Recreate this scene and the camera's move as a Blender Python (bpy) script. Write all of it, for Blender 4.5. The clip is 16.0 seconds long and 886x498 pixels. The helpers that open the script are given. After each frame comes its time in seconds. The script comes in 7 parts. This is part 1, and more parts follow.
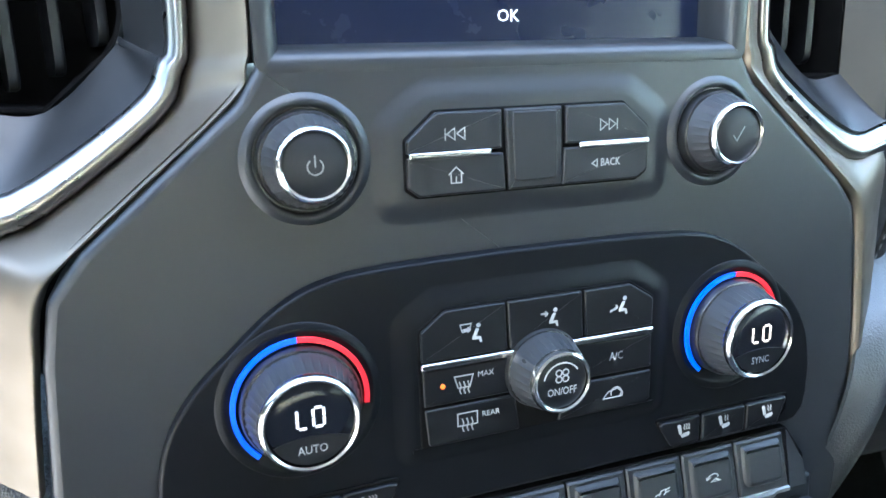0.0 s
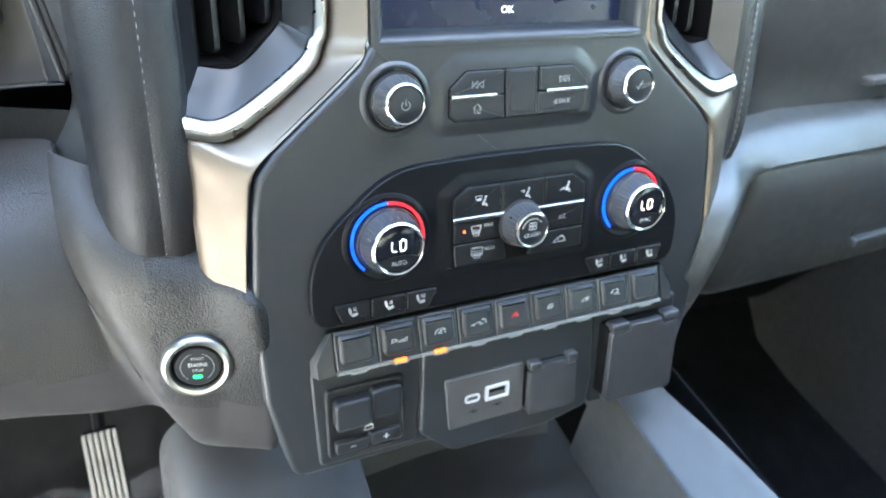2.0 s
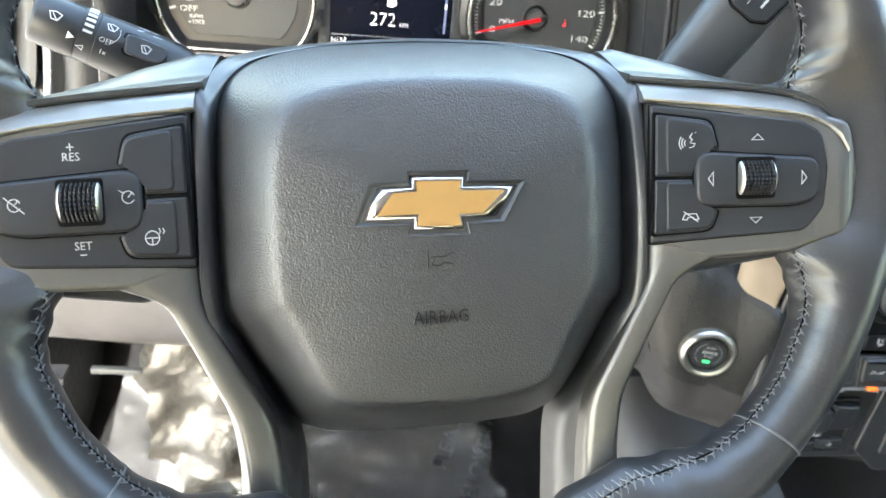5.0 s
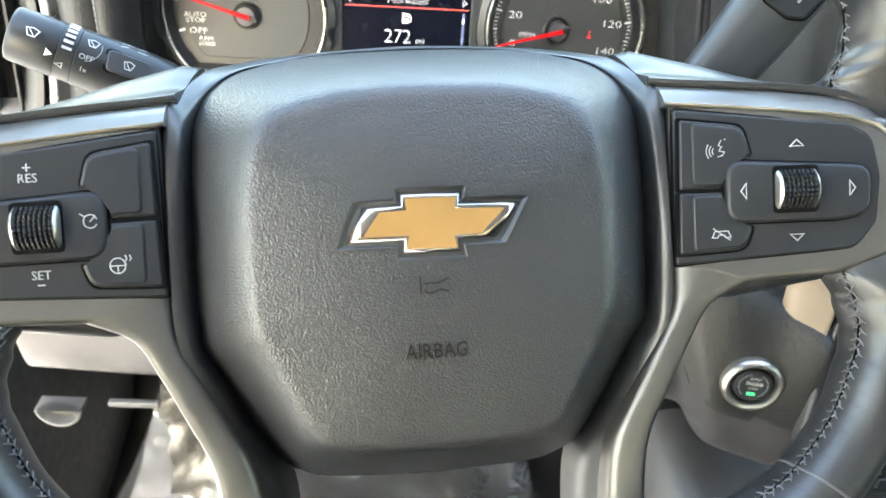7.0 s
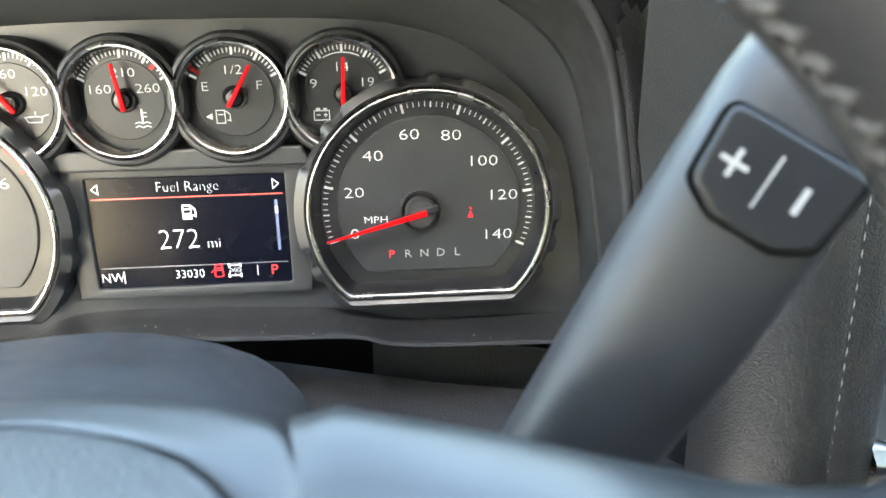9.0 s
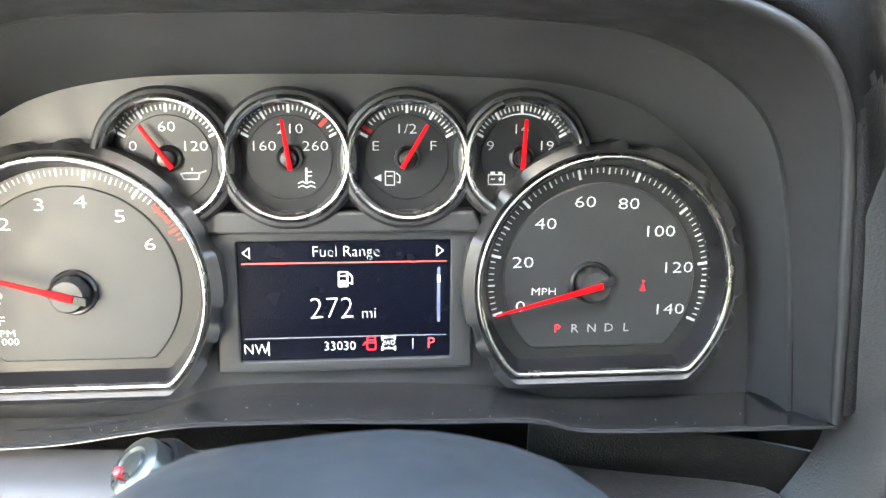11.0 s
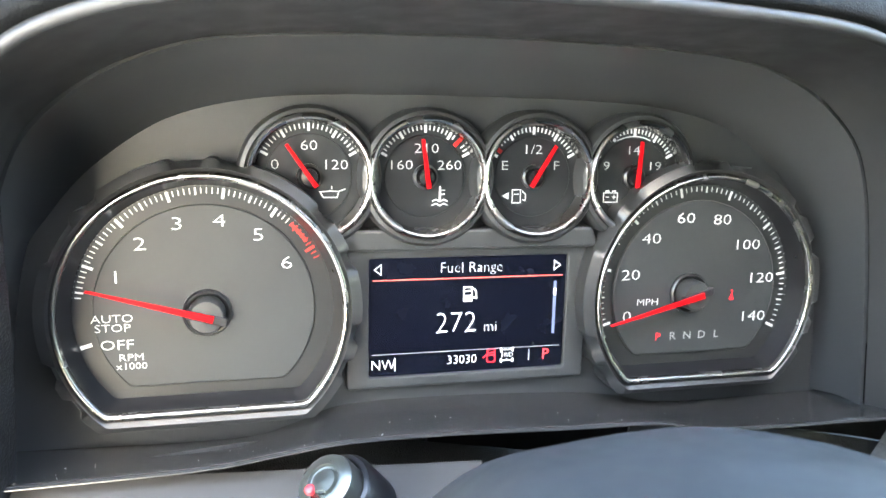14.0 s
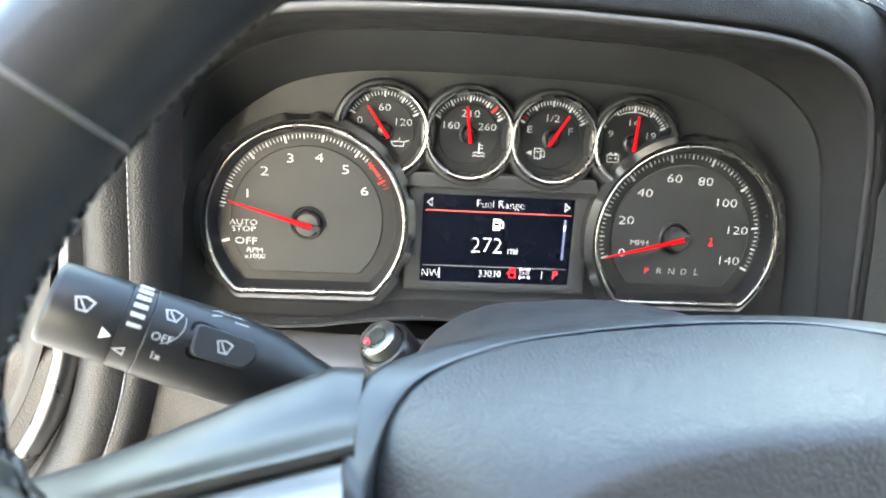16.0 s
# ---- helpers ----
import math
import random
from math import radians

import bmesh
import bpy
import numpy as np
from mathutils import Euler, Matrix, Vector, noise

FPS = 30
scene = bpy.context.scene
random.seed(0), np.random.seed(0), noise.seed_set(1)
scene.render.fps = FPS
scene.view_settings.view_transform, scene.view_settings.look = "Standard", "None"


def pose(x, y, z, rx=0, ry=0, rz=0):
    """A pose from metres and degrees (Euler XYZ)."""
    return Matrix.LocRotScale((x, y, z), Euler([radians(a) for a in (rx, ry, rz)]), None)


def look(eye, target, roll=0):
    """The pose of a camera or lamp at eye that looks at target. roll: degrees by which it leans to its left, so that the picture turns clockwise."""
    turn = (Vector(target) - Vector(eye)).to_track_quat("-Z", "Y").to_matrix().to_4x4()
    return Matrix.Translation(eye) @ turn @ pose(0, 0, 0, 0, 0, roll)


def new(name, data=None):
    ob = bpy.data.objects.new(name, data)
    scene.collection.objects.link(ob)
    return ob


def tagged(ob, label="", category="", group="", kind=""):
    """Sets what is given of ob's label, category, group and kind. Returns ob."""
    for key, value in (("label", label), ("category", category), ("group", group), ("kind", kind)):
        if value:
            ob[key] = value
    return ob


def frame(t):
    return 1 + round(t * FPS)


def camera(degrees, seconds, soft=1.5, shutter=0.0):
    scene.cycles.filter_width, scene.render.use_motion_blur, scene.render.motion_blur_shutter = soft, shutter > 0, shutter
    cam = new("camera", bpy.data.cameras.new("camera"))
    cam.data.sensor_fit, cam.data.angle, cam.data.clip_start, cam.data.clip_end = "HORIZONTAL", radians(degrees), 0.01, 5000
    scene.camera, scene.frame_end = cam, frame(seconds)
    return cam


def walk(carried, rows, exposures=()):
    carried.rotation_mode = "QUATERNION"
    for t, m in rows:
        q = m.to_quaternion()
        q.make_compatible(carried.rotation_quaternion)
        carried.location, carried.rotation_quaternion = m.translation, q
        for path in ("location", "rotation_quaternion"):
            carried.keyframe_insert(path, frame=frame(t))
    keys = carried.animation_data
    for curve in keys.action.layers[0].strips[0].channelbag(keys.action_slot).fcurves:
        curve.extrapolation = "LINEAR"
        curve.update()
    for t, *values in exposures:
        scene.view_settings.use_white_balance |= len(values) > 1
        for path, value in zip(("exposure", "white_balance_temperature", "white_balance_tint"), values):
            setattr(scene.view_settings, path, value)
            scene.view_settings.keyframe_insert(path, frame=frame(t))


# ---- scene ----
cam = camera(61.5, 16.0)
cam.data.dof.use_dof, cam.data.dof.focus_distance, cam.data.dof.aperture_fstop = True, 0.318, 15.0
PATH = [
    (0, (0.051, 0.043, 0.845), (0.626, 1.69, -0.134), 4.0),
    (0.5, (0.02, -0.003, 0.85), (0.638, 1.608, -0.162), 4.5),
    (1, (-0.011, -0.045, 0.88), (0.649, 1.509, -0.192), 5.7),
    (1.5, (-0.041, -0.08, 0.913), (0.663, 1.403, -0.229), 7.3),
    (2, (-0.069, -0.102, 0.948), (0.66, 1.318, -0.257), 8.9),
    (2.5, (-0.093, -0.125, 0.985), (0.635, 1.247, -0.275), 10.4),
    (3, (-0.141, -0.13, 1.023), (0.535, 1.235, -0.273), 11.5),
    (3.5, (-0.213, -0.124, 1.037), (0.368, 1.256, -0.29), 12.2),
    (4, (-0.279, -0.112, 1.036), (0.175, 1.292, -0.314), 12.0),
    (4.5, (-0.33, -0.11, 1.031), (-0.008, 1.312, -0.338), 11.1),
    (4.7, (-0.336, -0.108, 1.027), (-0.056, 1.319, -0.346), 10.7),
    (6.8, (-0.327, -0.097, 1.006), (-0.207, 1.376, -0.342), 6.5),
    (7, (-0.316, -0.084, 1.002), (-0.195, 1.399, -0.334), 5.9),
    (7.5, (-0.278, -0.031, 0.989), (-0.155, 1.49, -0.305), 4.1),
    (8, (-0.245, 0.027, 0.971), (-0.113, 1.597, -0.262), 2.5),
    (8.5, (-0.223, 0.081, 0.952), (-0.083, 1.695, -0.219), 1.2),
    (8.7, (-0.211, 0.104, 0.946), (-0.103, 1.746, -0.191), 0.5),
    (10.8, (-0.292, 0.153, 0.93), (-0.122, 1.901, -0.028), 2.7),
    (11, (-0.304, 0.154, 0.931), (-0.124, 1.901, -0.027), 3.0),
    (11.5, (-0.333, 0.156, 0.931), (-0.114, 1.897, -0.029), 4.0),
    (12, (-0.362, 0.157, 0.928), (-0.093, 1.899, -0.016), 4.7),
    (12.5, (-0.387, 0.158, 0.927), (-0.053, 1.896, -0.005), 5.5),
    (13, (-0.403, 0.157, 0.928), (-0.005, 1.889, 0.01), 6.0),
    (13.5, (-0.412, 0.158, 0.931), (0.04, 1.879, 0.018), 6.5),
    (14, (-0.412, 0.157, 0.928), (0.059, 1.884, 0.037), 6.6),
    (14.5, (-0.413, 0.156, 0.928), (0.042, 1.886, 0.033), 6.9),
    (15, (-0.405, 0.115, 0.949), (-0.034, 1.856, 0.036), 6.5),
    (15.5, (-0.404, 0.071, 0.969), (-0.115, 1.813, 0.029), 6.5),
    (16, (-0.398, 0.039, 0.97), (-0.197, 1.763, -0.023), 6.5),
]
walk(cam, [(t, look(eye, target, roll)) for t, eye, target, roll in PATH], exposures=[(0, 4.78, 5750, 6), (1.2, 5.0, 5850, 6), (2.5, 5.18, 6150, 6), (4, 4.64, 6550, 6), (8.5, 4.58, 6700, 5), (12, 4.96, 6150, 7), (14, 4.96, 6200, 7), (16, 4.5, 6600, 6)])

# ---- world and light ----
world = bpy.data.worlds.new("world")
scene.world = world
world.use_nodes = True
wn = world.node_tree
wn.nodes.clear()
sky = wn.nodes.new("ShaderNodeTexSky")
sky.sky_type = "NISHITA"
sky.sun_disc = False
sky.sun_elevation = radians(41)
sky.sun_rotation = radians(189)
sky.air_density, sky.dust_density, sky.ozone_density = 1.6, 4.0, 1.0
bg = wn.nodes.new("ShaderNodeBackground")
bg.inputs[1].default_value = 0.15
wo = wn.nodes.new("ShaderNodeOutputWorld")
wn.links.new(sky.outputs[0], bg.inputs[0])
wn.links.new(bg.outputs[0], wo.inputs[0])

sun = new("sun", bpy.data.lights.new("sun", "SUN"))
sun.data.energy, sun.data.angle, sun.data.color = 3.0, radians(1), (1.0, 0.94, 0.86)
sun.matrix_world = look((-0.62, -3.91, 3.98), (0, 0, 0.5))


# ---- materials ----
def material(name, color, rough=0.5, metal=0.0, grain=None, relief=0.0, kind="noise", vary=0.12, coat=0.0, glow=0.0, glow_color=None, spec=0.5, smudge=0.15):
    """A plain surface with grain, fine relief and wear at two sizes; grain is in pieces per metre."""
    m = bpy.data.materials.new(name)
    m.use_nodes = True
    t = m.node_tree
    b = t.nodes["Principled BSDF"]
    b.inputs["Roughness"].default_value = rough
    b.inputs["Metallic"].default_value = metal
    b.inputs["Coat Weight"].default_value = coat
    b.inputs["Coat Roughness"].default_value = 0.06
    b.inputs["Specular IOR Level"].default_value = spec
    link = t.links.new
    co = t.nodes.new("ShaderNodeTexCoord")
    big = t.nodes.new("ShaderNodeTexNoise")
    big.inputs["Scale"].default_value = 22.0
    big.inputs["Detail"].default_value = 6.0
    link(co.outputs["Object"], big.inputs["Vector"])
    ramp = t.nodes.new("ShaderNodeMapRange")
    ramp.inputs["From Min"].default_value, ramp.inputs["From Max"].default_value = 0.3, 0.7
    ramp.inputs["To Min"].default_value, ramp.inputs["To Max"].default_value = 1 - vary, 1 + vary
    link(big.outputs["Fac"], ramp.inputs["Value"])
    mul = t.nodes.new("ShaderNodeVectorMath")
    mul.operation = "SCALE"
    mul.inputs[0].default_value = color
    link(ramp.outputs["Result"], mul.inputs["Scale"])
    link(mul.outputs["Vector"], b.inputs["Base Color"])
    rr = t.nodes.new("ShaderNodeMapRange")
    rr.inputs["From Min"].default_value, rr.inputs["From Max"].default_value = 0.3, 0.7
    rr.inputs["To Min"].default_value, rr.inputs["To Max"].default_value = rough * (1 - smudge), min(1, rough * (1 + smudge))
    fine = t.nodes.new("ShaderNodeTexNoise")
    fine.inputs["Scale"].default_value = 75.0
    fine.inputs["Detail"].default_value = 8.0
    link(co.outputs["Object"], fine.inputs["Vector"])
    link(fine.outputs["Fac"], rr.inputs["Value"])
    link(rr.outputs["Result"], b.inputs["Roughness"])
    if grain:
        bump = t.nodes.new("ShaderNodeBump")
        bump.inputs["Strength"].default_value = 1.0
        bump.inputs["Distance"].default_value = relief
        if kind == "leather":
            warp = t.nodes.new("ShaderNodeTexNoise")
            warp.inputs["Scale"].default_value = grain * 0.6
            link(co.outputs["Object"], warp.inputs["Vector"])
            add = t.nodes.new("ShaderNodeMixRGB")
            add.blend_type = "LINEAR_LIGHT"
            add.inputs["Fac"].default_value = 0.9 / grain
            link(co.outputs["Object"], add.inputs[1])
            link(warp.outputs["Color"], add.inputs[2])
            g = t.nodes.new("ShaderNodeTexVoronoi")
            g.feature = "DISTANCE_TO_EDGE"
            g.inputs["Scale"].default_value = grain
            link(add.outputs["Color"], g.inputs["Vector"])
            inv = t.nodes.new("ShaderNodeMath")
            inv.operation = "SMOOTH_MIN"
            inv.inputs[1].default_value = 0.28
            inv.inputs[2].default_value = 0.12
            link(g.outputs["Distance"], inv.inputs[0])
            link(inv.outputs[0], bump.inputs["Height"])
        elif kind == "pebble":
            warp = t.nodes.new("ShaderNodeTexNoise")
            warp.inputs["Scale"].default_value = grain * 0.35
            link(co.outputs["Object"], warp.inputs["Vector"])
            add = t.nodes.new("ShaderNodeMixRGB")
            add.blend_type = "LINEAR_LIGHT"
            add.inputs["Fac"].default_value = 0.7 / grain
            link(co.outputs["Object"], add.inputs[1])
            link(warp.outputs["Color"], add.inputs[2])
            g = t.nodes.new("ShaderNodeTexVoronoi")
            g.feature = "SMOOTH_F1"
            g.inputs["Smoothness"].default_value = 0.35
            g.inputs["Scale"].default_value = grain
            link(add.outputs["Color"], g.inputs["Vector"])
            inv = t.nodes.new("ShaderNodeMath")
            inv.operation = "MULTIPLY"
            inv.inputs[1].default_value = -1.0
            link(g.outputs["Distance"], inv.inputs[0])
            link(inv.outputs[0], bump.inputs["Height"])
        elif kind == "brushed":
            sc = t.nodes.new("ShaderNodeMapping")
            sc.inputs["Scale"].default_value = (1.0, 12.0, 12.0)
            link(co.outputs["Object"], sc.inputs["Vector"])
            g = t.nodes.new("ShaderNodeTexNoise")
            g.inputs["Scale"].default_value = grain
            link(sc.outputs["Vector"], g.inputs["Vector"])
            link(g.outputs["Fac"], bump.inputs["Height"])
        elif kind == "weave":
            g = t.nodes.new("ShaderNodeTexVoronoi")
            g.distance = "CHEBYCHEV"
            g.inputs["Randomness"].default_value = 0.0
            g.inputs["Scale"].default_value = grain
            link(co.outputs["Object"], g.inputs["Vector"])
            link(g.outputs["Distance"], bump.inputs["Height"])
        else:
            g = t.nodes.new("ShaderNodeTexNoise")
            g.inputs["Scale"].default_value = grain
            g.inputs["Detail"].default_value = 4.0
            link(co.outputs["Object"], g.inputs["Vector"])
            link(g.outputs["Fac"], bump.inputs["Height"])
        link(bump.outputs["Normal"], b.inputs["Normal"])
    if glow:
        b.inputs["Emission Color"].default_value = (*(glow_color or color), 1)
        b.inputs["Emission Strength"].default_value = glow / 16
    return m


def clear(name, rough=0.02, tint=(1, 1, 1)):
    m = bpy.data.materials.new(name)
    m.use_nodes = True
    b = m.node_tree.nodes["Principled BSDF"]
    b.inputs["Base Color"].default_value = (*tint, 1)
    b.inputs["Roughness"].default_value = rough
    b.inputs["Transmission Weight"].default_value = 1.0
    b.inputs["IOR"].default_value = 1.45
    return m


PANEL = material("panel_plastic", (0.0122, 0.0138, 0.0160), 0.41, grain=2600, relief=0.00004, spec=0.47, vary=0.05, smudge=0.05)
FACE = material("climate_plastic", (0.0038, 0.0043, 0.0053), 0.38, grain=3000, relief=0.00003, spec=0.12, vary=0.05, smudge=0.05)
BUTTON = material("button_rubber", (0.0108, 0.0116, 0.0134), 0.44, grain=3500, relief=0.00002, spec=0.32)
KEY = material("climate_key", (0.0052, 0.0057, 0.0068), 0.40, grain=3500, relief=0.00002, spec=0.22)
# near-black: shade in gaps and cavities is put into this colour
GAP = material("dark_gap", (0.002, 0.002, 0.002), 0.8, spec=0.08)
SOFT = material("soft_dash_skin", (0.0115, 0.0118, 0.0127), 0.42, grain=1050, relief=0.00026, kind="pebble", spec=0.42)
DASH = material("hard_dash_skin", (0.0088, 0.0089, 0.0095), 0.41, grain=900, relief=0.00050, kind="pebble", spec=0.42)
SMOOTH = material("smooth_dash_plastic", (0.028, 0.0265, 0.0275), 0.46, grain=2400, relief=0.00004, spec=0.45)
TRAY = material("tray_plastic", (0.037, 0.0358, 0.0364), 0.46, grain=1800, relief=0.00005, spec=0.45)
LEDGE = material("ledge_plastic", (0.0250, 0.0243, 0.0236), 0.25, grain=2600, relief=0.00002, vary=0.04, smudge=0.06, spec=0.6)
HIDE = material("wheel_leather", (0.0190, 0.0184, 0.0188), 0.35, grain=600, relief=0.00006, kind="pebble", spec=0.48, smudge=0.05)
PAD = material("airbag_skin", (0.0185, 0.0188, 0.0195), 0.38, grain=1250, relief=0.00020, kind="pebble", vary=0.05, smudge=0.04, spec=0.54)
GLOSS = material("satin_black", (0.008, 0.008, 0.009), 0.32, coat=0.1)
SURROUND = material("hub_plastic", (0.0115, 0.0125, 0.0135), 0.38, grain=2600, relief=0.00002, spec=0.62)
SILVER = material("satin_silver", (0.134, 0.113, 0.089), 0.45, 0.85, grain=900, relief=0.000012, vary=0.05)
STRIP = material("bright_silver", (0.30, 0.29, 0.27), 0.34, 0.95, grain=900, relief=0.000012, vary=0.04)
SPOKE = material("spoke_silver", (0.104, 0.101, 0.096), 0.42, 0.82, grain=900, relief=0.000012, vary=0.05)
CHROME = material("chrome", (0.55, 0.55, 0.55), 0.20, 1.0, vary=0.03)
KNURL = material("knurled_metal", (0.070, 0.072, 0.076), 0.32, 0.6, vary=0.15)
DASHTOP = material("dash_top_skin", (0.0055, 0.0061, 0.0068), 0.70, grain=780, relief=0.0004, kind="leather", spec=0.10)
PODPRINT = material("pod_print", (0.30, 0.30, 0.30), 0.6)
PRINT = material("white_print", (0.45, 0.45, 0.45), 0.6)
GREYPRINT = material("grey_print", (0.20, 0.205, 0.21), 0.6)
LIT = material("lit_white", (0.8, 0.8, 0.8), 0.4, glow=0.72, glow_color=(1, 0.97, 0.93))
AMBER = material("lit_amber", (0.6, 0.10, 0.01), 0.4, glow=1.1, glow_color=(1, 0.13, 0.01))
GREEN = material("lit_green", (0.05, 0.8, 0.2), 0.4, glow=1.0, glow_color=(0.03, 0.9, 0.15))
BLUE = material("dial_blue", (0.01, 0.07, 0.60), 0.4, glow=0.6, glow_color=(0.0, 0.09, 1.0))
RED = material("dial_red", (0.75, 0.02, 0.03), 0.4, glow=0.35, glow_color=(1, 0.01, 0.02))
NEEDLE = material("needle_red", (0.26, 0.002, 0.004), 0.5, spec=0.1, glow=0.44, glow_color=(1, 0.004, 0.010))
REDPRINT = material("red_print", (0.50, 0.02, 0.015), 0.5)
VENT = material("vent_plastic", (0.0062, 0.0068, 0.0078), 0.40, grain=2600, relief=0.00003, spec=0.35)
# slight emission added to brighten the mesh; the emblem is no lamp
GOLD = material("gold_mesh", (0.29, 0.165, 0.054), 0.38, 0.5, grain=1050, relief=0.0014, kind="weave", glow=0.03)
GLASS = material("display_glass", (0.006, 0.007, 0.010), 0.16, coat=0.0, vary=0.02, spec=0.25)
NAVY = material("display_navy", (0.002, 0.0025, 0.006), 0.25, glow=0.004, glow_color=(0.08, 0.16, 0.45), vary=0.02, spec=0.2)
CYAN = material("display_cyan", (0.05, 0.6, 0.7), 0.4, glow=0.5, glow_color=(0.05, 0.75, 0.9))
ORANGE = material("display_orange", (0.8, 0.4, 0.05), 0.4, glow=0.5, glow_color=(1.0, 0.45, 0.05))
DIAL = material("gauge_face", (0.0215, 0.0235, 0.0245), 0.44, grain=4000, relief=0.00002, spec=0.4)
DIALRING = material("gauge_ring", (0.0095, 0.0105, 0.0115), 0.40)
PODRING = material("pod_ring_plastic", (0.021, 0.0215, 0.022), 0.34, grain=2600, relief=0.00003, spec=0.55)
PLATE = material("cluster_plastic", (0.0255, 0.0272, 0.0285), 0.42, grain=3000, relief=0.00003, spec=0.45)
BROW = material("hood_inner_plastic", (0.036, 0.0375, 0.039), 0.31, grain=2200, relief=0.00001, spec=0.5, vary=0.04, smudge=0.03)
HOOD = material("hood_plastic", (0.0220, 0.0226, 0.0234), 0.46, grain=2200, relief=0.00005)
CARPET = material("carpet", (0.0062, 0.0065, 0.0072), 0.95, grain=1500, relief=0.0012, vary=0.35, spec=0.08)
FILM = material("plastic_film", (0.075, 0.078, 0.084), 0.10, coat=0.8, grain=30, relief=0.008)
FILM.node_tree.nodes["Principled BSDF"].inputs["Alpha"].default_value = 0.38
RUBBER = material("pedal_rubber", (0.10, 0.098, 0.094), 0.6)
ROOF = material("headliner", (0.42, 0.41, 0.395), 0.9, grain=900, relief=0.0004)
SHELL = material("cab_trim", (0.034, 0.034, 0.035), 0.7, grain=900, relief=0.0002)
THREAD = material("thread", (0.19, 0.192, 0.195), 0.7)
BLACKTHREAD = material("black_thread", (0.075, 0.074, 0.074), 0.45)
TINTED = clear("tinted_glass", 0.0, (0.86, 0.94, 0.84))
PRIVACY = clear("privacy_glass", 0.0, (0.30, 0.33, 0.32))
EMBLEM = material("emblem_chrome", (0.30, 0.28, 0.27), 0.2, 1.0, vary=0.03)
THUMB = material("thumb_rubber", (0.0034, 0.0034, 0.0038), 0.42, spec=0.22)
SOCKET = material("socket_rim", (0.26, 0.26, 0.265), 0.5, grain=2600, relief=0.00002)
FLAP = material("flap_plastic", (0.0200, 0.0200, 0.0218), 0.44, grain=2600, relief=0.00004, spec=0.42)
KNEE = material("knee_panel_skin", (0.0225, 0.0214, 0.0204), 0.45, grain=1100, relief=0.00030, kind="pebble", spec=0.42)
LOCK = material("lock_metal", (0.17, 0.185, 0.175), 0.30, 0.9)
SIDE = material("side_panel_plastic", (0.043, 0.0415, 0.040), 0.42, grain=3000, relief=0.00003)
FARDASH = material("far_dash_skin", (0.023, 0.0242, 0.0248), 0.43, grain=900, relief=0.0002, kind="pebble", spec=0.5)
BAND = material("vent_chrome", (0.25, 0.25, 0.255), 0.30, 1.0, vary=0.04)
TIP = material("satin_chrome_tip", (0.50, 0.50, 0.50), 0.36, 1.0, vary=0.03)
GAUGERING = material("gauge_chrome", (0.33, 0.325, 0.315), 0.26, 1.0, vary=0.03)
DIALPRINT = material("dial_print", (0.50, 0.50, 0.49), 0.6, glow=0.25, glow_color=(1, 0.99, 0.96))
SCREENNAVY = material("screen_navy", (0.003, 0.004, 0.010), 0.25, glow=0.05, glow_color=(0.10, 0.17, 0.40), vary=0.02, spec=0.2)
PAPER = material("white_sheet", (0.042, 0.0415, 0.040), 0.36, grain=45, relief=0.006)
# darker than the pad, painting the shade round its embossed signs
RECESS = material("moulded_sign_shade", (0.004, 0.004, 0.0045), 0.45, spec=0.3)


# ---- builders (millimetres in, metres out) ----
def frm(o, lean, yaw=0.0, roll=0.0):
    """A panel's frame: x to the right, y up along the panel, z out towards the seats."""
    a, b, c = radians(lean), radians(yaw), radians(roll)
    u = Vector((math.cos(b), math.sin(b), 0))
    ahead = Vector((-math.sin(b), math.cos(b), 0))
    v = ahead * math.sin(a) + Vector((0, 0, 1)) * math.cos(a)
    n = -ahead * math.cos(a) + Vector((0, 0, 1)) * math.sin(a)
    u, v = u * math.cos(c) + v * math.sin(c), v * math.cos(c) - u * math.sin(c)
    m = Matrix((u, v, n)).transposed().to_4x4()
    m.translation = Vector(o)
    return m


def at(m, x=0.0, y=0.0, z=0.0, rx=0, ry=0, rz=0):
    return m @ pose(x / 1000, y / 1000, z / 1000, rx, ry, rz)


MS = frm((0.172, 0.2725, 0.676), 16.2, 3, -0.6)
MC = frm((-0.3175, 0.443, 0.7455), 17, 0.6, 0.7)
MW = frm((-0.305, 0.110, 0.840), 39, 3, 4.0)


def thing(name, m, label, category, group="", kind=""):
    ob = new(name)
    ob.empty_display_size = 0.01
    ob.matrix_world = m
    return tagged(ob, label, category, group, kind)


def finish(bm, sharp=38):
    bmesh.ops.recalc_face_normals(bm, faces=bm.faces)
    lim = radians(sharp)
    for f in bm.faces:
        f.smooth = len(f.verts) <= 8
    for e in bm.edges:
        if len(e.link_faces) == 2 and e.calc_face_angle(0) > lim:
            e.smooth = False


def part(name, bm, mat, parent=None, label="", sharp=38, m=None):
    """One mesh object out of a bmesh in millimetres, under a thing or a part."""
    finish(bm, sharp)
    bm.transform(Matrix.Scale(0.001, 4))
    me = bpy.data.meshes.new(name)
    bm.to_mesh(me)
    bm.free()
    me.materials.append(mat)
    ob = new(name, me)
    if parent:
        ob.parent = parent
    if m is not None:
        ob.matrix_basis = m
    return tagged(ob, label)


def split(bm, keep):
    """Cuts a bmesh in two by a rule on the middle of each face."""
    other = bm.copy()
    for b, side in ((bm, True), (other, False)):
        bmesh.ops.delete(b, geom=[f for f in b.faces if keep(f.calc_center_median()) != side], context="FACES")
    return bm, other


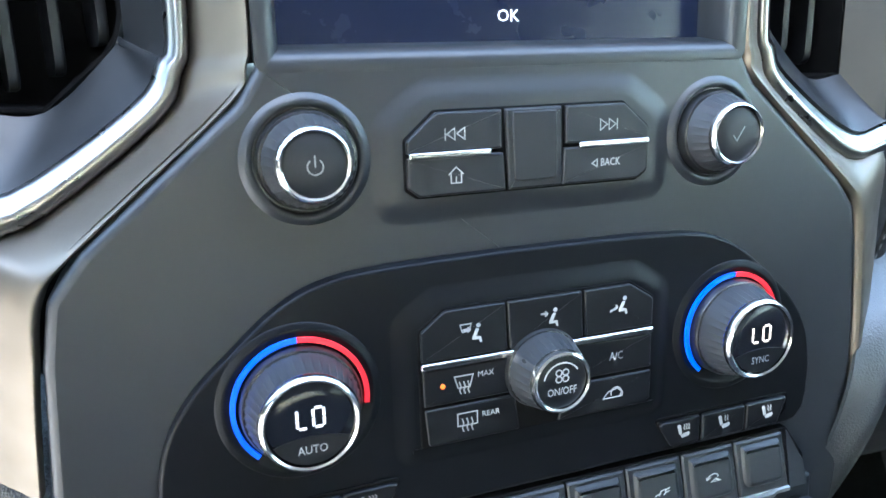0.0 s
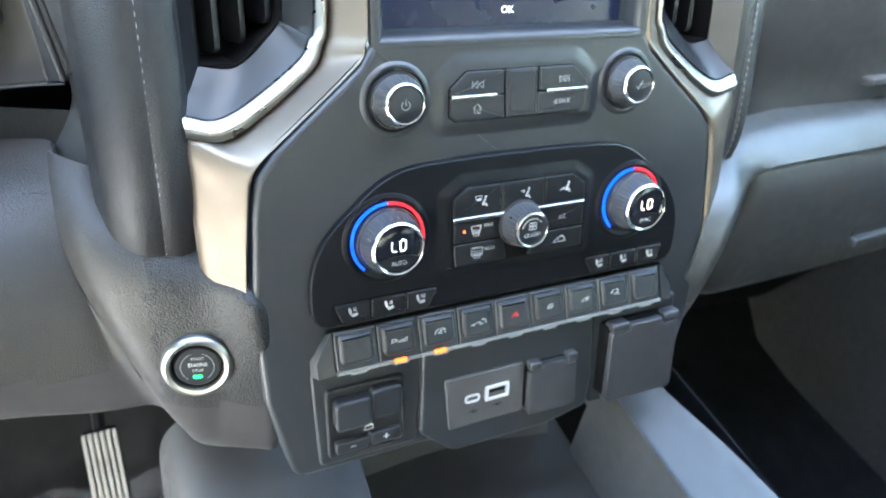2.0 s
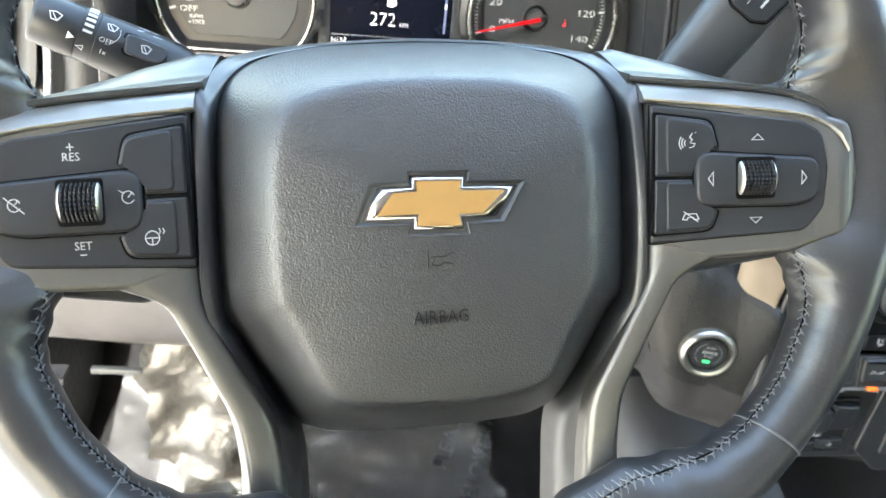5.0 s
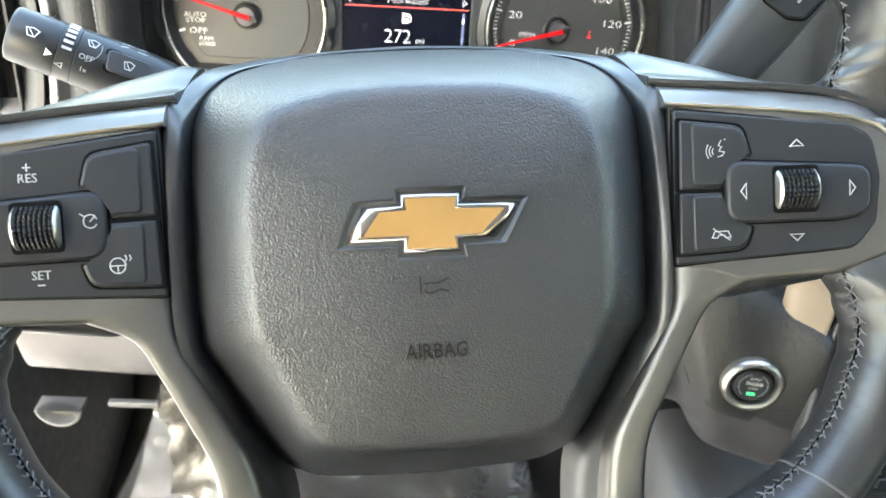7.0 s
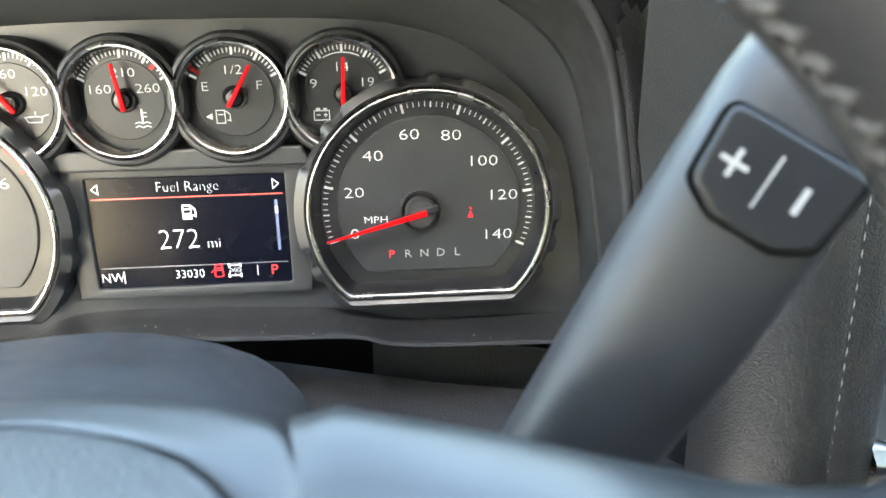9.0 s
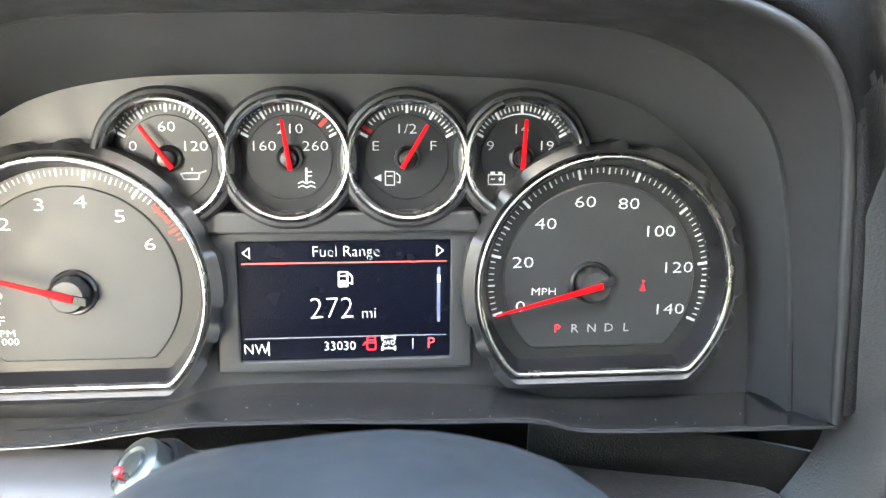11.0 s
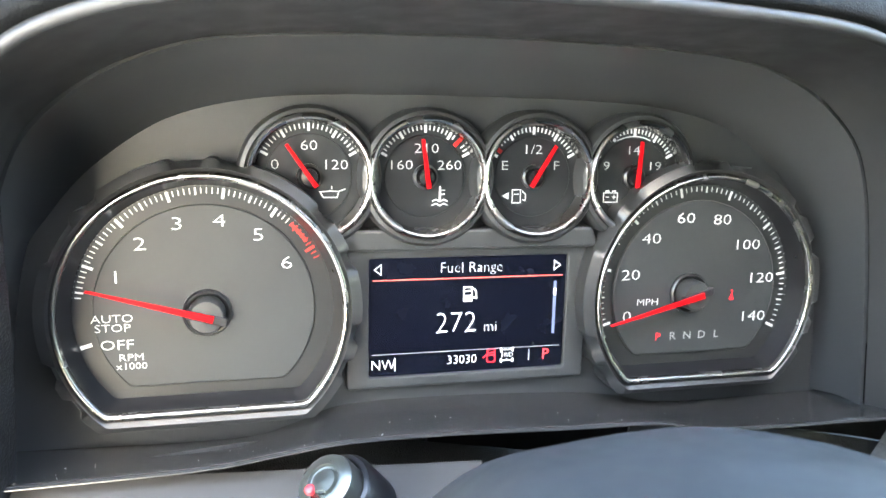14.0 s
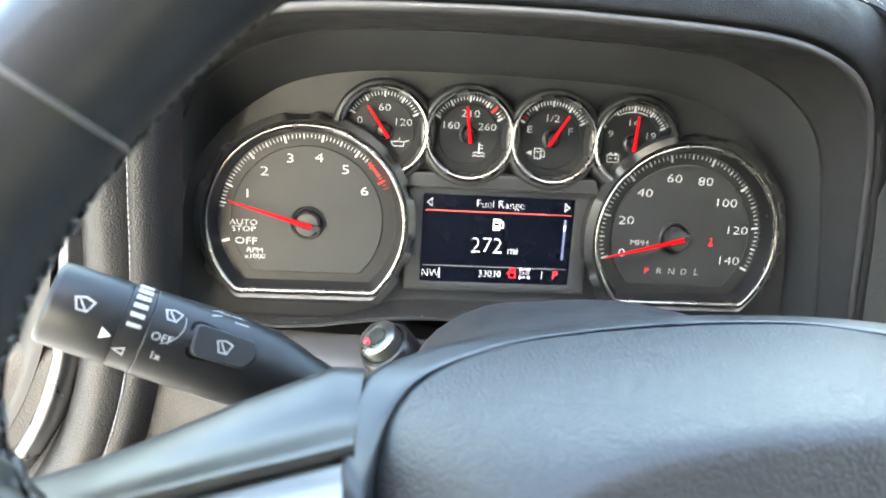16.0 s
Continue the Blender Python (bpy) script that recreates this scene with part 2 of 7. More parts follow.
def ccw(p):
    a = sum(p[i - 1][0] * p[i][1] - p[i][0] * p[i - 1][1] for i in range(len(p)))
    return p if a > 0 else p[::-1]


def rnd(p, r=3.0, n=5):
    """A polygon with its corners rounded; a corner may carry its own radius."""
    p = ccw([tuple(q) for q in p])
    out = []
    for i in range(len(p)):
        q, a, b = Vector(p[i][:2]), Vector(p[i - 1][:2]), Vector(p[(i + 1) % len(p)][:2])
        rr = p[i][2] if len(p[i]) > 2 else r
        da, db = a - q, b - q
        ang = da.angle(db, math.pi)
        if rr <= 0 or ang > 3.0:
            out.append((q.x, q.y))
            continue
        k = min(rr / math.tan(ang / 2), da.length * 0.49, db.length * 0.49)
        s, e = q + da.normalized() * k, q + db.normalized() * k
        for j in range(n + 1):
            f = j / n
            w = s * (1 - f) ** 2 + q * 2 * f * (1 - f) + e * f * f
            out.append((w.x, w.y))
    return out


def rect(x0, y0, x1, y1):
    return [(x0, y0), (x1, y0), (x1, y1), (x0, y1)]


def mirror(p):
    return [(-q[0], *q[1:]) for q in p]


def inset(p, d):
    """Moves a counter-clockwise outline inwards by d."""
    out, n = [], len(p)
    for i in range(n):
        a, q, b = Vector(p[i - 1]), Vector(p[i]), Vector(p[(i + 1) % n])
        e, f = q - a, b - q
        if e.length < 1e-6 or f.length < 1e-6:
            e = f = b - a
        n1, n2 = Vector((-e.y, e.x)).normalized(), Vector((-f.y, f.x)).normalized()
        k = n1 + n2
        k = k.normalized() * (d / max(0.5, k.normalized().dot(n1))) if k.length > 1e-6 else n1 * d
        out.append((q.x + k.x, q.y + k.y))
    return out


def rings(loops, closed=True, cap0=True, cap1=True, bm=None):
    """Skins a row of loops of equal length."""
    bm = bm or bmesh.new()
    vs = [[bm.verts.new(p) for p in lp] for lp in loops]
    n = len(vs[0])
    for a, b in zip(vs, vs[1:]):
        for i in range(n if closed else n - 1):
            j = (i + 1) % n
            bm.faces.new((a[i], a[j], b[j], b[i]))
    if cap0:
        bm.faces.new(vs[0][::-1])
    if cap1:
        bm.faces.new(vs[-1])
    return bm


def slab(p, z0, z1, bev=0.8, seg=3, bm=None, dome=0.0):
    """An outline raised from z0 to z1 with a rounded upper edge."""
    p = ccw([tuple(q[:2]) for q in p])
    loops = [[(x, y, z0) for x, y in p]]
    for j in range(seg + 1):
        a = math.pi / 2 * j / seg
        q = inset(p, bev * (1 - math.cos(a)))
        loops.append([(x, y, z1 - bev + bev * math.sin(a)) for x, y in q])
    if dome:
        cx, cy = sum(x for x, y in p) / len(p), sum(y for x, y in p) / len(p)
        last = inset(p, bev)
        for f in (0.75, 0.5, 0.25):
            loops.append([(cx + (x - cx) * f, cy + (y - cy) * f, z1 + dome * (1 - f * f)) for x, y in last])
    return rings(loops, bm=bm)


def swell(p, z0, z1, width, seg=8):
    """A soft rise from z0 at the outline to a flat top at z1, over a given width."""
    p = ccw([tuple(q[:2]) for q in p])
    loops = [[(x, y, z0 - 2) for x, y in p]]
    for j in range(seg + 1):
        f = j / seg
        loops.append([(x, y, z0 + (z1 - z0) * f * f * (3 - 2 * f)) for x, y in inset(p, width * f)])
    return rings(loops)


def frame_slab(outer, inner, z0, z1, bev=0.8, seg=3):
    """A flat frame between two outlines of equal length."""
    loops = [[(x, y, z0) for x, y in outer]]
    for j in range(seg + 1):
        a = math.pi / 2 * j / seg
        loops.append([(x, y, z1 - bev + bev * math.sin(a)) for x, y in inset(outer, bev * (1 - math.cos(a)))])
    for j in range(seg, -1, -1):
        a = math.pi / 2 * j / seg
        loops.append([(x, y, z1 - bev + bev * math.sin(a)) for x, y in inset(inner, -bev * (1 - math.cos(a)))])
    loops.append([(x, y, z0) for x, y in inner])
    loops.append(loops[0])
    bm = rings(loops, cap0=False, cap1=False)
    bmesh.ops.remove_doubles(bm, verts=bm.verts, dist=1e-5)
    return bm


def lathe(prof, n=48, wave=None, bm=None, cx=0.0, cy=0.0):
    """Turns a profile of (radius, height); wave(i, r) may change the radius round the circle."""
    loops = []
    for r, z in prof:
        r = max(r, 0.01)
        loops.append([(cx + (wave(i, r) if wave else r) * math.cos(2 * math.pi * i / n), cy + (wave(i, r) if wave else r) * math.sin(2 * math.pi * i / n), z) for i in range(n)])
    return rings(loops, cap0=prof[0][0] < 0.02, cap1=prof[-1][0] < 0.02, bm=bm)


def disc(r, n=48, cx=0.0, cy=0.0, flat=None):
    """A circle's outline, cut level at the height flat."""
    p = []
    for i in range(n):
        a = -math.pi / 2 + 2 * math.pi * (i + 0.5) / n
        x, y = r * math.cos(a), r * math.sin(a)
        if flat is not None and y < flat:
            half = math.sqrt(max(0.0, r * r - flat * flat))
            x, y = max(-half, min(half, x * 1.0)), flat
        p.append((cx + x, cy + y))
    return p


def arc(r, a0, a1, n=16, cx=0.0, cy=0.0):
    return [(cx + r * math.cos(radians(a0 + (a1 - a0) * i / n)), cy + r * math.sin(radians(a0 + (a1 - a0) * i / n))) for i in range(n + 1)]


def strokes(lines, w=0.5, z=0.0, h=0.12, bm=None):
    """Raised lines of width w; a line may be given as (points, width)."""
    bm = bm or bmesh.new()
    for ln in lines:
        ww = w
        if isinstance(ln, tuple) and isinstance(ln[1], (int, float)) and not isinstance(ln[0], (int, float)):
            ln, ww = ln
        pts = [Vector(q[:2]) for q in ln]
        shut = (pts[0] - pts[-1]).length < 1e-4 and len(pts) > 2
        if shut:
            pts = pts[:-1]
        n = len(pts)
        left, right = [], []
        for i in range(n):
            a = pts[i - 1] if (i or shut) else None
            b = pts[(i + 1) % n] if (i < n - 1 or shut) else None
            d1 = (pts[i] - a).normalized() if a is not None else (b - pts[i]).normalized()
            d2 = (b - pts[i]).normalized() if b is not None else d1
            t = d1 + d2
            t = t.normalized() if t.length > 1e-6 else d1
            nn = Vector((-t.y, t.x))
            k = ww / 2 / max(0.5, abs(nn.dot(Vector((-d1.y, d1.x)))))
            e = t * (ww / 2 if not shut and i == n - 1 else -ww / 2 if not shut and i == 0 else 0) * 0.6
            left.append(pts[i] + nn * k + e)
            right.append(pts[i] - nn * k + e)
        loops = [[(l.x, l.y, z), (l.x, l.y, z + h), (r.x, r.y, z + h), (r.x, r.y, z)] for l, r in zip(left, right)]
        if shut:
            loops.append(loops[0])
        rings(loops, cap0=not shut, cap1=not shut, bm=bm)
    return bm


def fills(polys, z=0.0, h=0.12, bm=None):
    bm = bm or bmesh.new()
    for p in polys:
        p = ccw(p)
        rings([[(x, y, z) for x, y in p], [(x, y, z + h) for x, y in p]], bm=bm)
    return bm


def word(text, size, x, y, z, mat, parent, name="lettering", align="CENTER", wide=1.0, rot=0.0, bold=0.0, label="", h=0.06, shear=0.0):
    """Letters in Blender's own font; size is the height of a capital in millimetres."""
    cu = bpy.data.curves.new(name, "FONT")
    cu.body = text
    cu.size = size / 1000 / 0.69
    cu.align_x, cu.align_y = align, "CENTER"
    cu.extrude, cu.resolution_u, cu.offset = h / 1000, 2, bold / 1000
    cu.shear = shear
    ob = bpy.data.objects.new("draft", cu)
    me = bpy.data.meshes.new_from_object(ob)
    bpy.data.objects.remove(ob)
    me.materials.append(mat)
    o = new(name, me)
    o.parent = parent
    o.matrix_basis = pose(x / 1000, y / 1000, z / 1000, 0, 0, rot) @ Matrix.Diagonal((wide, 1, 1, 1))
    return tagged(o, label)


def tube(path, r, n=10, closed=False, caps=True, squash=1.0, bm=None):
    """A round bar along a line; r may be a list."""
    pts = [Vector(p) for p in path]
    m = len(pts)
    rs = r if isinstance(r, (list, tuple)) else [r] * m
    loops, nrm = [], None
    for i in range(m):
        a = pts[i - 1] if (i or closed) else pts[i]
        b = pts[(i + 1) % m] if (i < m - 1 or closed) else pts[i]
        t = (b - a).normalized()
        if nrm is None:
            nrm = t.orthogonal().normalized()
        nrm = (nrm - t * nrm.dot(t)).normalized()
        bn = t.cross(nrm)
        loops.append([tuple(pts[i] + nrm * rs[i] * math.cos(2 * math.pi * k / n) + bn * rs[i] * squash * math.sin(2 * math.pi * k / n)) for k in range(n)])
    if closed:
        loops.append(loops[0])
        bm = rings(loops, cap0=False, cap1=False, bm=bm)
        bmesh.ops.remove_doubles(bm, verts=bm.verts, dist=1e-5)
        return bm
    return rings(loops, cap0=caps, cap1=caps, bm=bm)


def curve(ctrl, n=8, closed=False):
    """Points on a smooth line through the control points."""
    c = [Vector(p) for p in ctrl]
    m = len(c)
    out = []
    for i in range(m if closed else m - 1):
        p0 = c[i - 1] if (i or closed) else c[i] * 2 - c[i + 1]
        p1, p2 = c[i], c[(i + 1) % m]
        p3 = c[(i + 2) % m] if (i < m - 2 or closed) else p2 * 2 - p1
        for k in range(n):
            t = k / n
            out.append(0.5 * ((2 * p1) + (p2 - p0) * t + (2 * p0 - 5 * p1 + 4 * p2 - p3) * t * t + (3 * p1 - p0 - 3 * p2 + p3) * t ** 3))
    if not closed:
        out.append(c[-1])
    return out


def skin(rows, nu=6, nv=6, closed=False, thick=0.0):
    """A smooth sheet through rows of control points, with a thickness."""
    across = [curve(r, nu, closed) for r in rows]
    cols = [curve([a[i] for a in across], nv) for i in range(len(across[0]))]
    loops = [[tuple(c[j]) for c in cols] for j in range(len(cols[0]))]
    bm = rings(loops, closed=closed, cap0=False, cap1=False)
    if thick:
        bmesh.ops.recalc_face_normals(bm, faces=bm.faces)
        bmesh.ops.solidify(bm, geom=bm.faces[:], thickness=thick)
    return bm


def sheet(rows, thick=2.0):
    """A faceted sheet through rows of points, with a thickness."""
    bm = rings(rows, closed=False, cap0=False, cap1=False)
    bmesh.ops.recalc_face_normals(bm, faces=bm.faces)
    bmesh.ops.solidify(bm, geom=bm.faces[:], thickness=thick)
    return bm


def box(x0, y0, z0, x1, y1, z1, bev=0.0, bm=None):
    if bev:
        b2 = slab(rnd(rect(x0, y0, x1, y1), bev * 1.5, 3), z0, z1, bev, 2, bm=bm)
        return b2
    return rings([[(x0, y0, z0), (x1, y0, z0), (x1, y1, z0), (x0, y1, z0)], [(x0, y0, z1), (x1, y0, z1), (x1, y1, z1), (x0, y1, z1)]], bm=bm)


def stitches(path, length=3.2, gap=1.6, r=0.35, bm=None, lift=None):
    """Single stitches along a line, each its own little bar."""
    pts = [Vector(p) for p in path]
    bm = bm or bmesh.new()
    run, i = 0.0, 0
    for a, b in zip(pts, pts[1:]):
        d = (b - a).length
        s = 0.0
        while s < d:
            e = min(d, s + length)
            if e - s > length * 0.5:
                tube([a.lerp(b, s / d), a.lerp(b, (s + e) / 2 / d) + (lift or Vector((0, 0, 0))), a.lerp(b, e / d)], [r * 0.6, r, r * 0.6], 5, bm=bm)
            s = e + gap
    return bm

# ---- centre stack ----
half = [(102, 232), (102, 103), (110, 88, 10), (165, 41, 8), (177, 26, 10), (181, 4, 8), (185, -45), (186, -70), (183, -130), (168, -196, 14)]
stack = thing("centre_stack", MS, "matte charcoal plastic centre stack fascia of the dashboard", "dashboard panel")
low = [(102, 101), *half[2:]]
outline = rnd(low + mirror(low)[::-1], 4, 5)
part("fascia", slab(outline, -40, -3, 4, 4), PANEL, stack)
# soft swelling round the button block
part("button_surround", swell(rnd([(-66, 39, 14), (66, 39, 14), (66, 80, 16), (46, 95, 18), (-46, 95, 18), (-66, 80, 16)], 12, 8), -3.05, -0.9, 10), PANEL, stack, sharp=80)

screen = thing("touchscreen", at(MS, 0, 0, 0), "touchscreen showing a message bar and a row of climate tiles", "screen")
bezel = [[(x, y, z) for x, y in inset(ccw(rnd(rect(-103, 96.4, 103, 234), 6, 6)), d)] for d, z in ((0, -8), (0, -3.2), (1.2, -2.9), (4.2, -2.9), (6.2, -3.6), (7.8, -5.6), (8.8, -9), (10.6, -20), (10.8, -26))]
part("bezel", rings(bezel, cap0=False, cap1=False), PANEL, screen, "charcoal plastic screen bezel", sharp=70)
part("pane", slab(rnd(rect(-96, 105, 96, 218), 3), -30, -22, 0.6), GLASS, screen, "dark glossy glass pane")
Z = -21.9
part("lower_bar", fills([rect(-93, 107, 93, 126)], Z, 0.1), SCREENNAVY, screen)
part("message_bar", fills([rect(-93, 126, 93, 152)], Z, 0.1), SCREENNAVY, screen)
part("climate_page", fills([rect(-93, 152, 93, 216)], Z, 0.1), SCREENNAVY, screen)
part("divider", fills([rect(-93, 125.7, 93, 126.6)], Z + 0.1, 0.1), ORANGE, screen)
part("divider", fills([rect(-93, 151.5, 93, 152.6)], Z + 0.1, 0.1), ORANGE, screen)
word("OK", 4.6, 0, 116.5, Z + 0.15, LIT, screen)
word("Connection Unavailable, Please call", 4.4, -67, 145, Z + 0.15, LIT, screen, align="LEFT")
part("brand_bar", fills([rect(47, 143.2, 64, 146.8)], Z + 0.12, 0.1), LIT, screen)
word("Agent", 4.4, -67, 135, Z + 0.15, LIT, screen, align="LEFT")
word("X", 4.0, 78, 141, Z + 0.15, PRINT, screen)
part("signal_mark", strokes([arc(r, 30, 150, 8, -81, 141 - r * 0.35) for r in (3.2, 5, 6.8)] + [arc(r, 210, 330, 8, -81, 138 + r * 0.35) for r in (3.2, 5, 6.8)], 1.0, Z + 0.1), CYAN, screen)
part("signal_bar", fills([rect(-91, 138.6, -70, 140.4)], Z + 0.12, 0.1), PRINT, screen)
for x in (-29, -3, 23):
    part("climate_tile", fills([rect(x - 11, 157, x + 11, 184)], Z + 0.1, 0.1), material("tile_blue", (0.03, 0.05, 0.1), 0.3, glow=0.12, glow_color=(0.25, 0.35, 0.6)), screen)
    part("seat_mark", strokes([[(x - 3, 165), (x + 3, 168), (x + 2, 176)], [(x - 5, 173), (x, 174)]], 2.2, Z + 0.2), LIT, screen)
part("tile_frame", strokes([[(-43, 178), (-43, 186), (37, 186), (37, 178)]], 1.4, Z + 0.15), ORANGE, screen)
for x in (-72, 68):
    part("arrow_ring", strokes([arc(9, 0, 360, 24, x, 168)], 1.0, Z + 0.1), BLUE, screen)
    part("arrow_mark", fills([[(x - 4, 171), (x + 4, 171), (x, 165)]], Z + 0.15, 0.1), CYAN, screen)
    part("arrow_ring", strokes([arc(9, 0, 360, 24, x, 192)], 1.0, Z + 0.1), RED, screen)
    part("arrow_mark", fills([[(x - 4, 189), (x + 4, 189), (x, 195)]], Z + 0.15, 0.1), RED, screen)


def knurled(r0, r1, z0, z1, n=72, d=0.5):
    """A ribbed grip with smooth bands above and below."""
    w = lambda i, r: r - (d if i % 2 else 0)
    zs = [z0, z0 + 1, z1 - 1.2, z1]
    bm = bmesh.new()
    loops = []
    for k, z in enumerate(zs):
        f = (z - z0) / (z1 - z0)
        r = r0 + (r1 - r0) * f
        ww = w if k in (1, 2) else (lambda i, q: q - d * 0.6)
        loops.append([(ww(i, r) * math.cos(2 * math.pi * i / n), ww(i, r) * math.sin(2 * math.pi * i / n), z) for i in range(n)])
    return rings(loops, bm=bm)


def radio_knob(x, label):
    k = thing("radio_dial", at(MS, x, 67, 0), label, "dial", "radio dials")
    part("seat", lathe([(25, -5), (24.4, -3.4), (23.6, -3.0), (22.6, -2.2), (21.4, -1.4), (20.2, -1.2), (19.2, -1.8), (18.7, -3.6), (18.5, -7)], 64), PANEL, k, sharp=80)
    part("skirt", lathe([(18, -6), (18, -0.6), (17.4, 1.0), (16.2, 1.4), (16, 1.4)], 56), GLOSS, k)
    part("grip", knurled(17.0, 13.8, 1.2, 11, 60, 0.9), KNURL, k, "ribbed grey grip")
    part("ring", lathe([(13.2, 10), (13.4, 12), (12.9, 13.5), (12.0, 14.1), (11.2, 13.7), (10.9, 12.8), (10.8, 11)], 56), CHROME, k, "chrome ring")
    part("cap", lathe([(10.9, 11), (10.9, 12.8), (10.3, 13.2), (4, 13.3), (0, 13.3)], 48), BUTTON, k)
    return k


k = radio_knob(-88, "round power and volume dial with a chrome ring")
part("power_mark", strokes([arc(2.7, 130, 410, 18, 0, -0.6), [(0, -0.6), (0, 3.2)]], 0.5, 13.3), GREYPRINT, k)
k = radio_knob(88, "round tuning dial with a chrome ring and a tick mark")
part("tick_mark", strokes([[(-2.6, -0.4), (-0.8, -2.6), (2.8, 3)]], 0.5, 13.3), GREYPRINT, k)

# radio buttons
bb = thing("radio_buttons", at(MS, 0, 0, 0), "block of five radio buttons with chrome strips", "buttons")
part("backing", slab(rnd([(-53, 53), (-48, 49.5), (48, 49.5), (53.5, 53), (53.5, 72), (41, 82.5), (-41, 82.5), (-53, 72)], 2.5), -4, -0.4, 0.8), GAP, bb)
left_up = [(-52, 66.8), (-52, 71.5, 2), (-40.5, 81.5, 2), (-13.8, 81.5), (-13.8, 66.8)]
left_dn = [(-52, 65.2), (-13.2, 65.2), (-12.4, 50.5), (-47.5, 50.5, 2), (-52, 54, 2)]
for nm, pts in (("previous_button", left_up), ("home_button", left_dn), ("next_button", [(-p[0], *p[1:]) for p in left_up]), ("back_button", [(-p[0], *p[1:]) for p in left_dn])):
    b = part(nm, slab(rnd(pts, 0.8, 3), -3, 1.6, 0.9), BUTTON, bb, sharp=14)
    cx = -33 if pts in (left_up, left_dn) else 33
    up = nm in ("previous_button", "next_button")
    if nm == "previous_button":
        part("skip_mark", strokes([[(cx - 4, 71.2), (cx - 4, 75.6)], [(cx - 3.4, 73.4), (cx - 0.2, 75.6), (cx - 0.2, 71.2), (cx - 3.4, 73.4)], [(cx + 0.6, 73.4), (cx + 3.8, 75.6), (cx + 3.8, 71.2), (cx + 0.6, 73.4)]], 0.34, 1.6), PODPRINT, b)
    if nm == "next_button":
        part("skip_mark", strokes([[(cx + 4, 71.2), (cx + 4, 75.6)], [(cx + 3.4, 73.4), (cx + 0.2, 75.6), (cx + 0.2, 71.2), (cx + 3.4, 73.4)], [(cx - 0.6, 73.4), (cx - 3.8, 75.6), (cx - 3.8, 71.2), (cx - 0.6, 73.4)]], 0.34, 1.6), PODPRINT, b)
    if nm == "home_button":
        part("house_mark", strokes([[(cx - 3, 58.2), (cx, 61), (cx + 3, 58.2)], [(cx - 2.1, 58.6), (cx - 2.1, 55), (cx + 2.1, 55), (cx + 2.1, 58.6)], [(cx, 55), (cx, 57.4)]], 0.4, 1.6), PODPRINT, b)
    if nm == "back_button":
        word("BACK", 3.1, cx + 1.2, 58.2, 1.6, PODPRINT, b, wide=0.8)
        part("back_mark", strokes([[(cx - 7.4, 58.2), (cx - 5, 59.7), (cx - 5, 56.7), (cx - 7.4, 58.2)]], 0.4, 1.6), PODPRINT, b)
part("blank_panel", slab(rnd([(-12.2, 81.6), (12.2, 81.6), (12.6, 50.4), (-10.9, 50.4)], 0.8, 3), -3, 1.2, 0.9), BUTTON, bb)
part("blank_inlay", slab(rnd([(-9.6, 80.4, 1), (9.6, 80.4, 1), (10, 53.5, 2.5), (-8.6, 53.5, 2.5)], 2, 4), 0.4, 1.7, 0.6), BUTTON, bb)
for x in (-35, 36):
    part("chrome_strip", slab(rnd(rect(x - 16.5, 64.6, x + 16.5, 67.2), 1), 0, 2.6, 0.9, 4), CHROME, bb, "thin chrome strip")

# ---- climate panel ----
cl = thing("climate_panel", at(MS), "matte black climate control faceplate", "control panel")
ch = [(0, 26.6), (60, 25.6), (86, 22.6), (104, 14.5), (121, 0.5), (136, -13.5), (146, -30), (150.2, -48), (150.4, -64)]
ch = [(p.x, p.y) for p in curve([(x, y, 0) for x, y in mirror(ch)[:0:-1] + ch], 6)] + [(149, -72), (144, -77.5), (138, -78.5), (-138, -78.5), (-144, -77.5), (-149, -72)]
part("faceplate", slab(ch, -6, 2.6, 1.6, 4), FACE, cl)
part("button_well", swell(rnd([(-63, -59, 10), (66, -59, 10), (66, 5, 12), (48, 17, 14), (-46, 17, 14), (-63, 5, 12)], 8, 6), 2.55, 4.4, 9), FACE, cl, sharp=80)
part("backing", slab(rnd([(-52, -50.5), (55.5, -50.5), (55.5, -0.5), (43.5, 7.6), (-41.5, 7.6), (-52, -0.5)], 2.5), 3, 5.0, 0.6), GAP, cl)


def key(name, pts, z=6.4, parent=None):
    return part(name, slab(rnd(pts, 0.9, 3), 4, z, 0.8), KEY, parent or cl, sharp=14)


